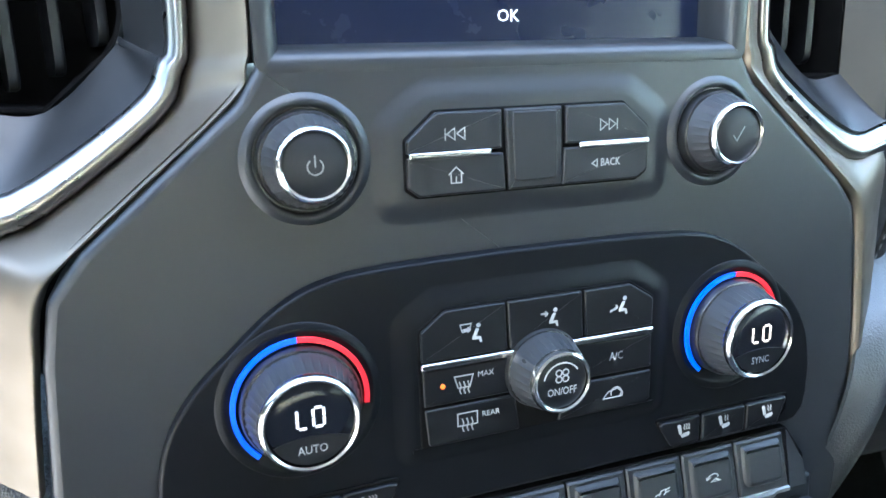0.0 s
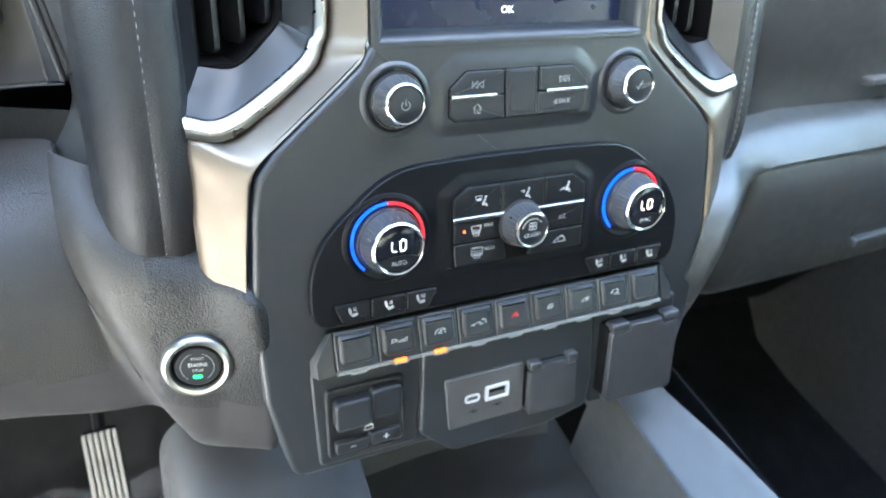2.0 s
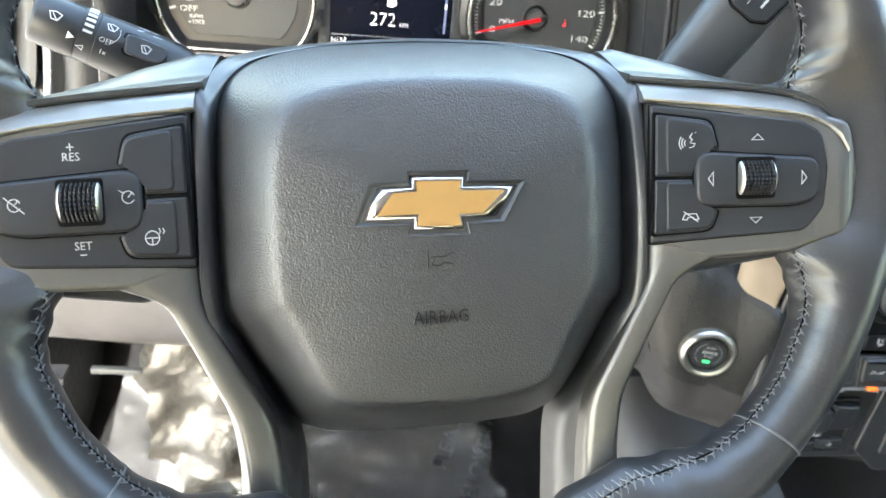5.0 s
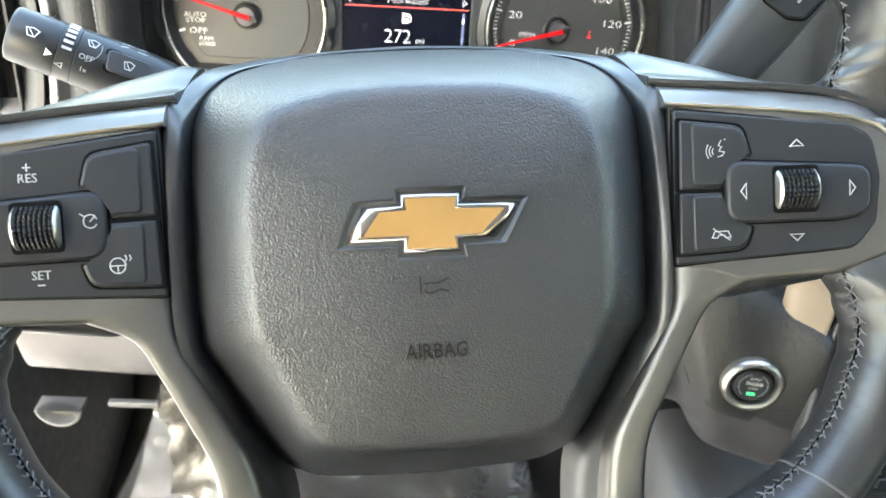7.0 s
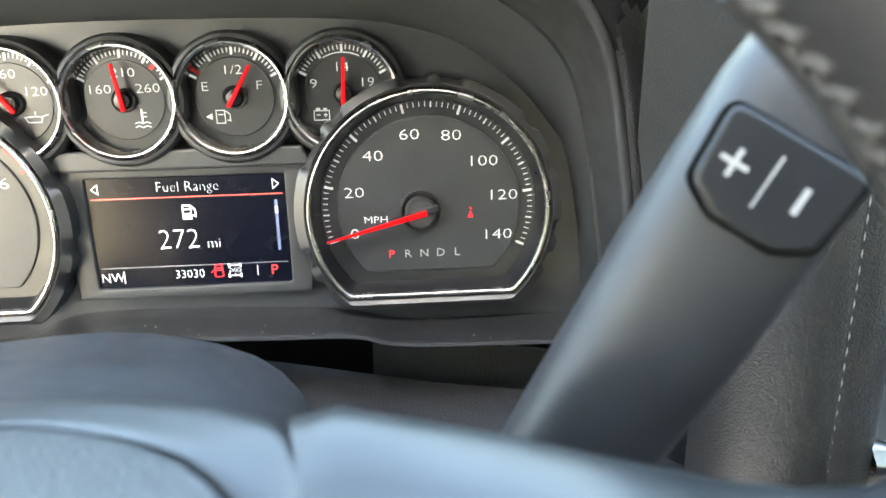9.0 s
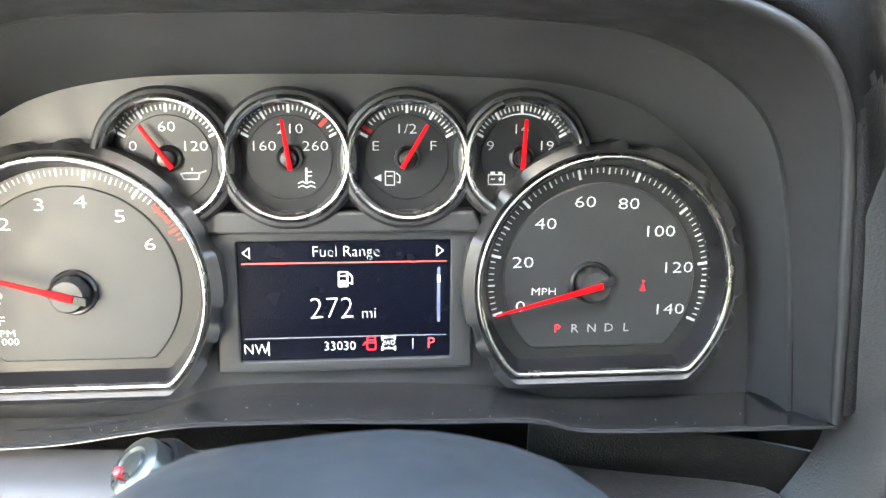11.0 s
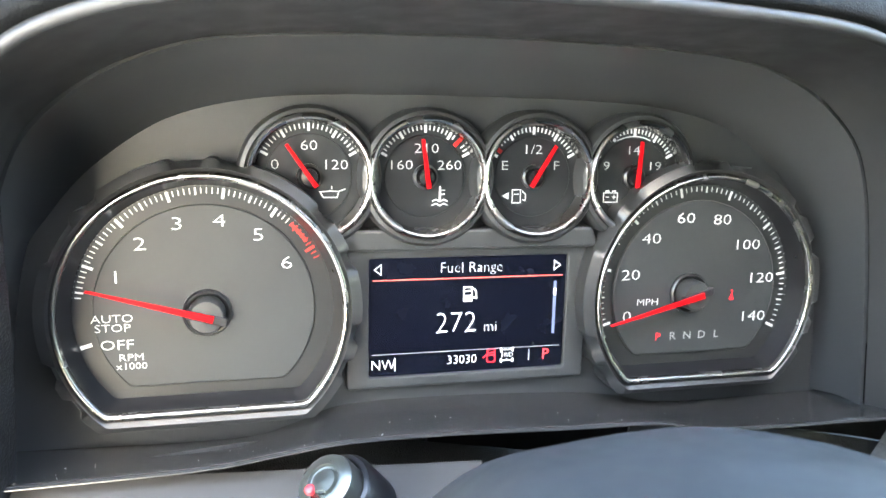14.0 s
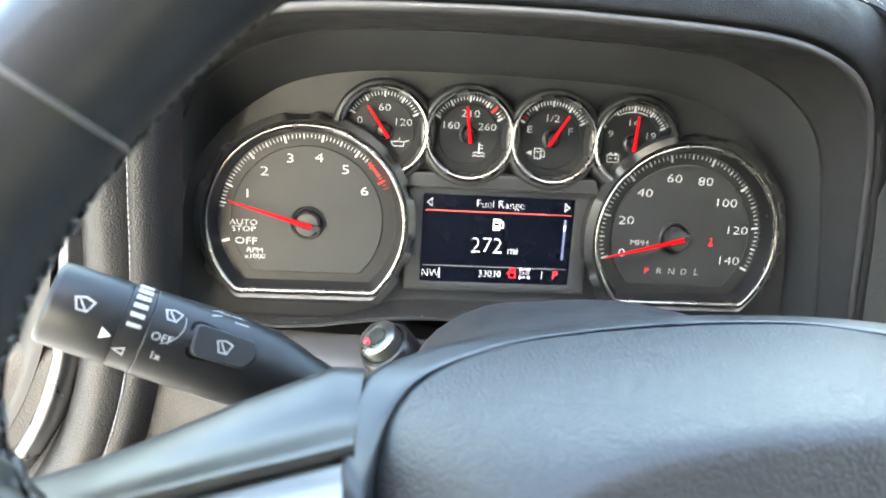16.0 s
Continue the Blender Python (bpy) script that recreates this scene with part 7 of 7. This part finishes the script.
part("tray_ridge", skin([[(90, 205, 336), (90, 196, 356), (90, 176, 362), (90, 150, 358)], [(180, 210, 336), (180, 200, 360), (180, 178, 366), (180, 150, 362)], [(285, 205, 336), (285, 196, 356), (285, 176, 362), (285, 150, 358)]], 4, 4, thick=2), TRAY, ct)
ch_ = thing("cup_holder", pose(-0.022, 0.184, 0.428), "round cup holder with a bright chrome lip sunk in the console", "cup holder")
ring = [(58, 1.2), (57, 3.0), (54, 3.8), (51, 2.6), (47, -5), (44, -14), (43, -16)]
part("chrome_lip", rings([[(r * math.cos(radians(a_)), r * math.sin(radians(a_)), z + 0.055 * r * math.sin(radians(a_))) for a_ in range(-30, 111, 5)] for r, z in ring], closed=False, cap0=False, cap1=False), BAND, ch_, "polished chrome lip", sharp=70)
part("well", lathe([(51, 0), (46, -12), (43, -16), (41, -84), (38, -88), (0, -88)], 56), GAP, ch_)
part("inner_band", rings([[(r * math.cos(radians(a_)), r * math.sin(radians(a_)), z) for a_ in range(-40, 111, 5)] for r, z in ((42.6, -17), (42.2, -24), (41.8, -30))], closed=False, cap0=False, cap1=False), BAND, ch_, "dull chrome band inside the well")

# ---- footwell ----
fl = tagged(new("floor"), "dark grey carpet of the footwells", "floor", "", "structure")
bm = bmesh.new()
n_x, n_y = 46, 40
rng = random.Random(2)
grid = [[(-750 + 1850 * i / n_x, -1740 + 2300 * j / n_y, -90 + rng.uniform(-1.5, 1.5)) for i in range(n_x + 1)] for j in range(n_y + 1)]
grid += [[(-750 + 1850 * i / n_x, 600 + 60 * k, -90 + 38 * k * k * 0.5 + rng.uniform(-1.5, 1.5)) for i in range(n_x + 1)] for k in range(1, 6)]
part("carpet", rings(grid, closed=False, cap0=False, cap1=False), CARPET, fl)
tn = thing("tunnel_side", W0, "dark carpeted side of the centre tunnel", "carpet")
part("passenger_side", skin([[(412, 300, 420), (418, 280, 200), (450, 280, -80)], [(414, -100, 420), (420, -100, 200), (450, -100, -80)], [(414, -420, 420), (420, -420, 200), (450, -420, -80)]], 3, 3, thick=3), CARPET, tn)
part("front_wall", skin([[(350, 330, 500), (600, 380, 490), (1100, 420, 490)], [(330, 420, 300), (600, 520, 300), (1100, 540, 300)], [(330, 640, 0), (600, 700, 20), (1100, 700, 20)]], 3, 3, thick=3), CARPET, tn)
part("driver_wall", skin([[(-720, 500, 560), (-300, 480, 600), (0, 400, 500)], [(-720, 640, 300), (-300, 680, 300), (-10, 640, 300)], [(-720, 800, 60), (-300, 800, 60), (-10, 780, 60)]], 3, 3, thick=3), CARPET, tn)


def pedal(name, m, w, h, ribs, label):
    p = thing(name, m, label, "pedal")
    part("pad", slab(rnd(rect(-w / 2, -h / 2, w / 2, h / 2), 5, 4), -9, -1.5, 1.5, 3), GAP, p)
    for i in range(ribs):
        x = -w / 2 + (i + 0.5) * w / ribs
        part("rib", slab(rnd(rect(x - w / ribs * 0.34, -h / 2 + 2, x + w / ribs * 0.34, h / 2 - 2), 1.5, 2), -2, 1.4, 1, 2), RUBBER, p)
    part("arm", tube([(0, h * 0.2, -8), (0, h * 0.5, -60), (0, h * 0.5 + 140, -110)], 8, 8), GLOSS, p)


pedal("accelerator_pedal", frm((-0.158, 0.570, 0.085), 38, 4), 44, 112, 6, "ribbed grey rubber accelerator pedal")
pb = frm((-0.340, 0.515, 0.105), 40, 0) @ pose(0, 0, 0, 0, 0, 90)
pedal("brake_pedal", pb, 62, 110, 6, "ribbed grey rubber brake pedal")

# clear film laid over the floor
film = thing("floor_film", W0, "crumpled clear protective film with dark lettering on the floor", "plastic film")
rng = random.Random(9)
fz_ = lambda x, y: -66 + 24 * noise.noise(Vector((x * 0.014, y * 0.014, 1.7))) + 20 * abs(noise.noise(Vector((x * 0.045, y * 0.045, 5.2)))) + max(0.0, y - 590) * 0.5
edge_ = lambda v: 26 * noise.noise(Vector((v * 0.02, 7.7, 2.2)))
grid = [[(x, y, fz_(x, y)) for x, y in ((-700 + 10 * i + (edge_(j * 10) if i > 55 else 0), 180 + 10 * j + (edge_(i * 10) if j > 40 else 0)) for i in range(62))] for j in range(48)]
bm = rings(grid, closed=False, cap0=False, cap1=False)
part("sheet", bm, FILM, film)
INK = material("film_ink", (0.028, 0.032, 0.045), 0.5)


def film_word(text, size, x, y, rot):
    o = word(text, size, 0, 0, 0, INK, film, h=0.05)
    m = pose(x / 1000, y / 1000, 0, 0, 0, rot)
    for v in o.data.vertices:
        q = m @ v.co
        v.co = (q.x, q.y, fz_(q.x * 1000, q.y * 1000) / 1000 + 0.002)
    o.matrix_basis = Matrix.Identity(4)


film_word("PROTECTIVE COVER", 18, -500, 585, 2)
film_word("REMOVE", 24, -120, 500, 70)
film_word("COVER", 24, -95, 590, 70)
film_word("PLEASE", 24, -160, 560, 70)

# things under the left end of the dash
rh = thing("release_handle", frm((-0.630, 0.345, 0.390), 10), "dark round release handle under the dash", "handle")
part("grip", rings([[(x, y, -14) for x, y in arc(21, 180, 360, 20)], [(x, y, 2) for x, y in arc(21, 180, 360, 20)], [(x * 0.86, y * 0.86, 6) for x, y in arc(21, 180, 360, 20)], [(x * 0.7, y * 0.7, -4) for x, y in arc(21, 180, 360, 20)]], closed=True), HOOD, rh)
part("rim", tube([(x, y, 3) for x, y in arc(20, 185, 355, 24)], 2.2, 8), HOOD, rh)
lt = thing("light_strip", frm((-0.560, 0.348, 0.394), 10), "pale edge strip under the dash", "trim")
part("strip", slab(rnd(rect(-24, -3, 24, 3), 2), -4, 2, 1), PLATE, lt)
wb = thing("paper_sheet", W0, "crumpled white paper sheet against the door", "paper")
pz = lambda u, v: 40 * noise.noise(Vector((u * 0.02, v * 0.02, 3.1))) + 22 * abs(noise.noise(Vector((u * 0.05, v * 0.05, 8.1))))
part("sheet", sheet([[(-560 + u + pz(u, v) * 0.4, 350 + 0.3 * v + pz(u + 99, v), 150 + v * 0.95) for u in range(0, 130, 9)] for v in range(0, 250, 10)], 0.8), PAPER, wb, sharp=60)

# ---- cab shell ----
ground = tagged(new("ground"), "pale grey concrete yard outside", "ground", "", "structure")
part("concrete", box(-60000, -60000, -1000, 60000, 60000, -950), material("concrete", (0.28, 0.275, 0.265), 0.9, grain=60, relief=0.004), ground)
roof = tagged(new("ceiling"), "pale grey cloth headliner", "ceiling", "", "structure")
part("headliner", box(-760, -1750, 1230, 1110, 60, 1260), ROOF, roof)
rear = tagged(new("wall_rear"), "dark rear cab wall round the rear window", "wall", "", "structure")
part("panel", box(-760, -1760, -90, 1110, -1735, 880), SHELL, rear)
part("header", box(-760, -1760, 1130, 1110, -1735, 1232), SHELL, rear)
for x0, x1 in ((-760, -420), (770, 1110)):
    part("rear_quarter", box(x0, -1760, 880, x1, -1735, 1130), SHELL, rear)
for nm, x0, x1 in (("wall_left", -790, -745), ("wall_right", 1095, 1140)):
    w_ = tagged(new(nm), "dark side wall of the cab with its pillars", "wall", "", "structure")
    if nm == "wall_right":
        part("door_panel", box(x0, -780, -90, x1, 930, 905), SHELL, w_)
    else:
        # the driver's door stands open: only its sill and the hinge panel close the side
        part("sill", box(x0, -780, -130, x1, 420, -60), SHELL, w_)
        part("hinge_panel", box(x0, 420, -90, x1, 930, 760), SHELL, w_)
    part("rear_door_panel", box(x0, -1740, -90, x1, -780, 900), SHELL, w_)
    part("rear_header", box(x0, -1740, 1188, x1, -780, 1200), SHELL, w_)
    part("rear_pillar", box(x0, -1740, 900, x1, -1640, 1188), SHELL, w_)
    part("middle_pillar", box(x0, -880, 900, x1, -780, 1188), SHELL, w_)
    part("front_pillar", rings([[(x0, 20, 1235), (x1, 20, 1235), (x1, 90, 1235), (x0, 90, 1235)], [(x0, 540, 755), (x1, 540, 755), (x1, 640, 755), (x0, 640, 755)]]), SHELL, w_)
    part("roof_rail", box(x0, -1740, 1200, x1, 90, 1262), ROOF, w_)
win = tagged(new("window_1"), "closed tinted passenger door window", "window", "", "structure")
pane = part("pane", box(1112, -780, 900, 1116, 560, 1205), TINTED, win)
pane.visible_shadow = False
# out of view: dark pane added to cut the light from behind
rw = tagged(new("window_2"), "unseen dark pane added to dim light through the rear window", "window", "", "structure")
part("pane", box(-425, -1752, 875, 775, -1747, 1135), PRIVACY, rw)
# out of view: rear door openings added to let in light, dimmed by panes
for nm, x in (("window_3", -768), ("window_4", 1114)):
    dw = tagged(new(nm), "unseen dark pane of a rear door opening added for side light", "window", "", "structure")
    part("pane", box(x, -1640, 900, x + 4, -880, 1188), PRIVACY, dw)
fw = tagged(new("wall_front"), "dark firewall and cowl ahead of the dash", "wall", "", "structure")
part("firewall", box(-760, 900, -90, 1110, 930, 800), SHELL, fw)
part("cowl", box(-760, 620, 790, 1110, 1020, 812), SHELL, fw)
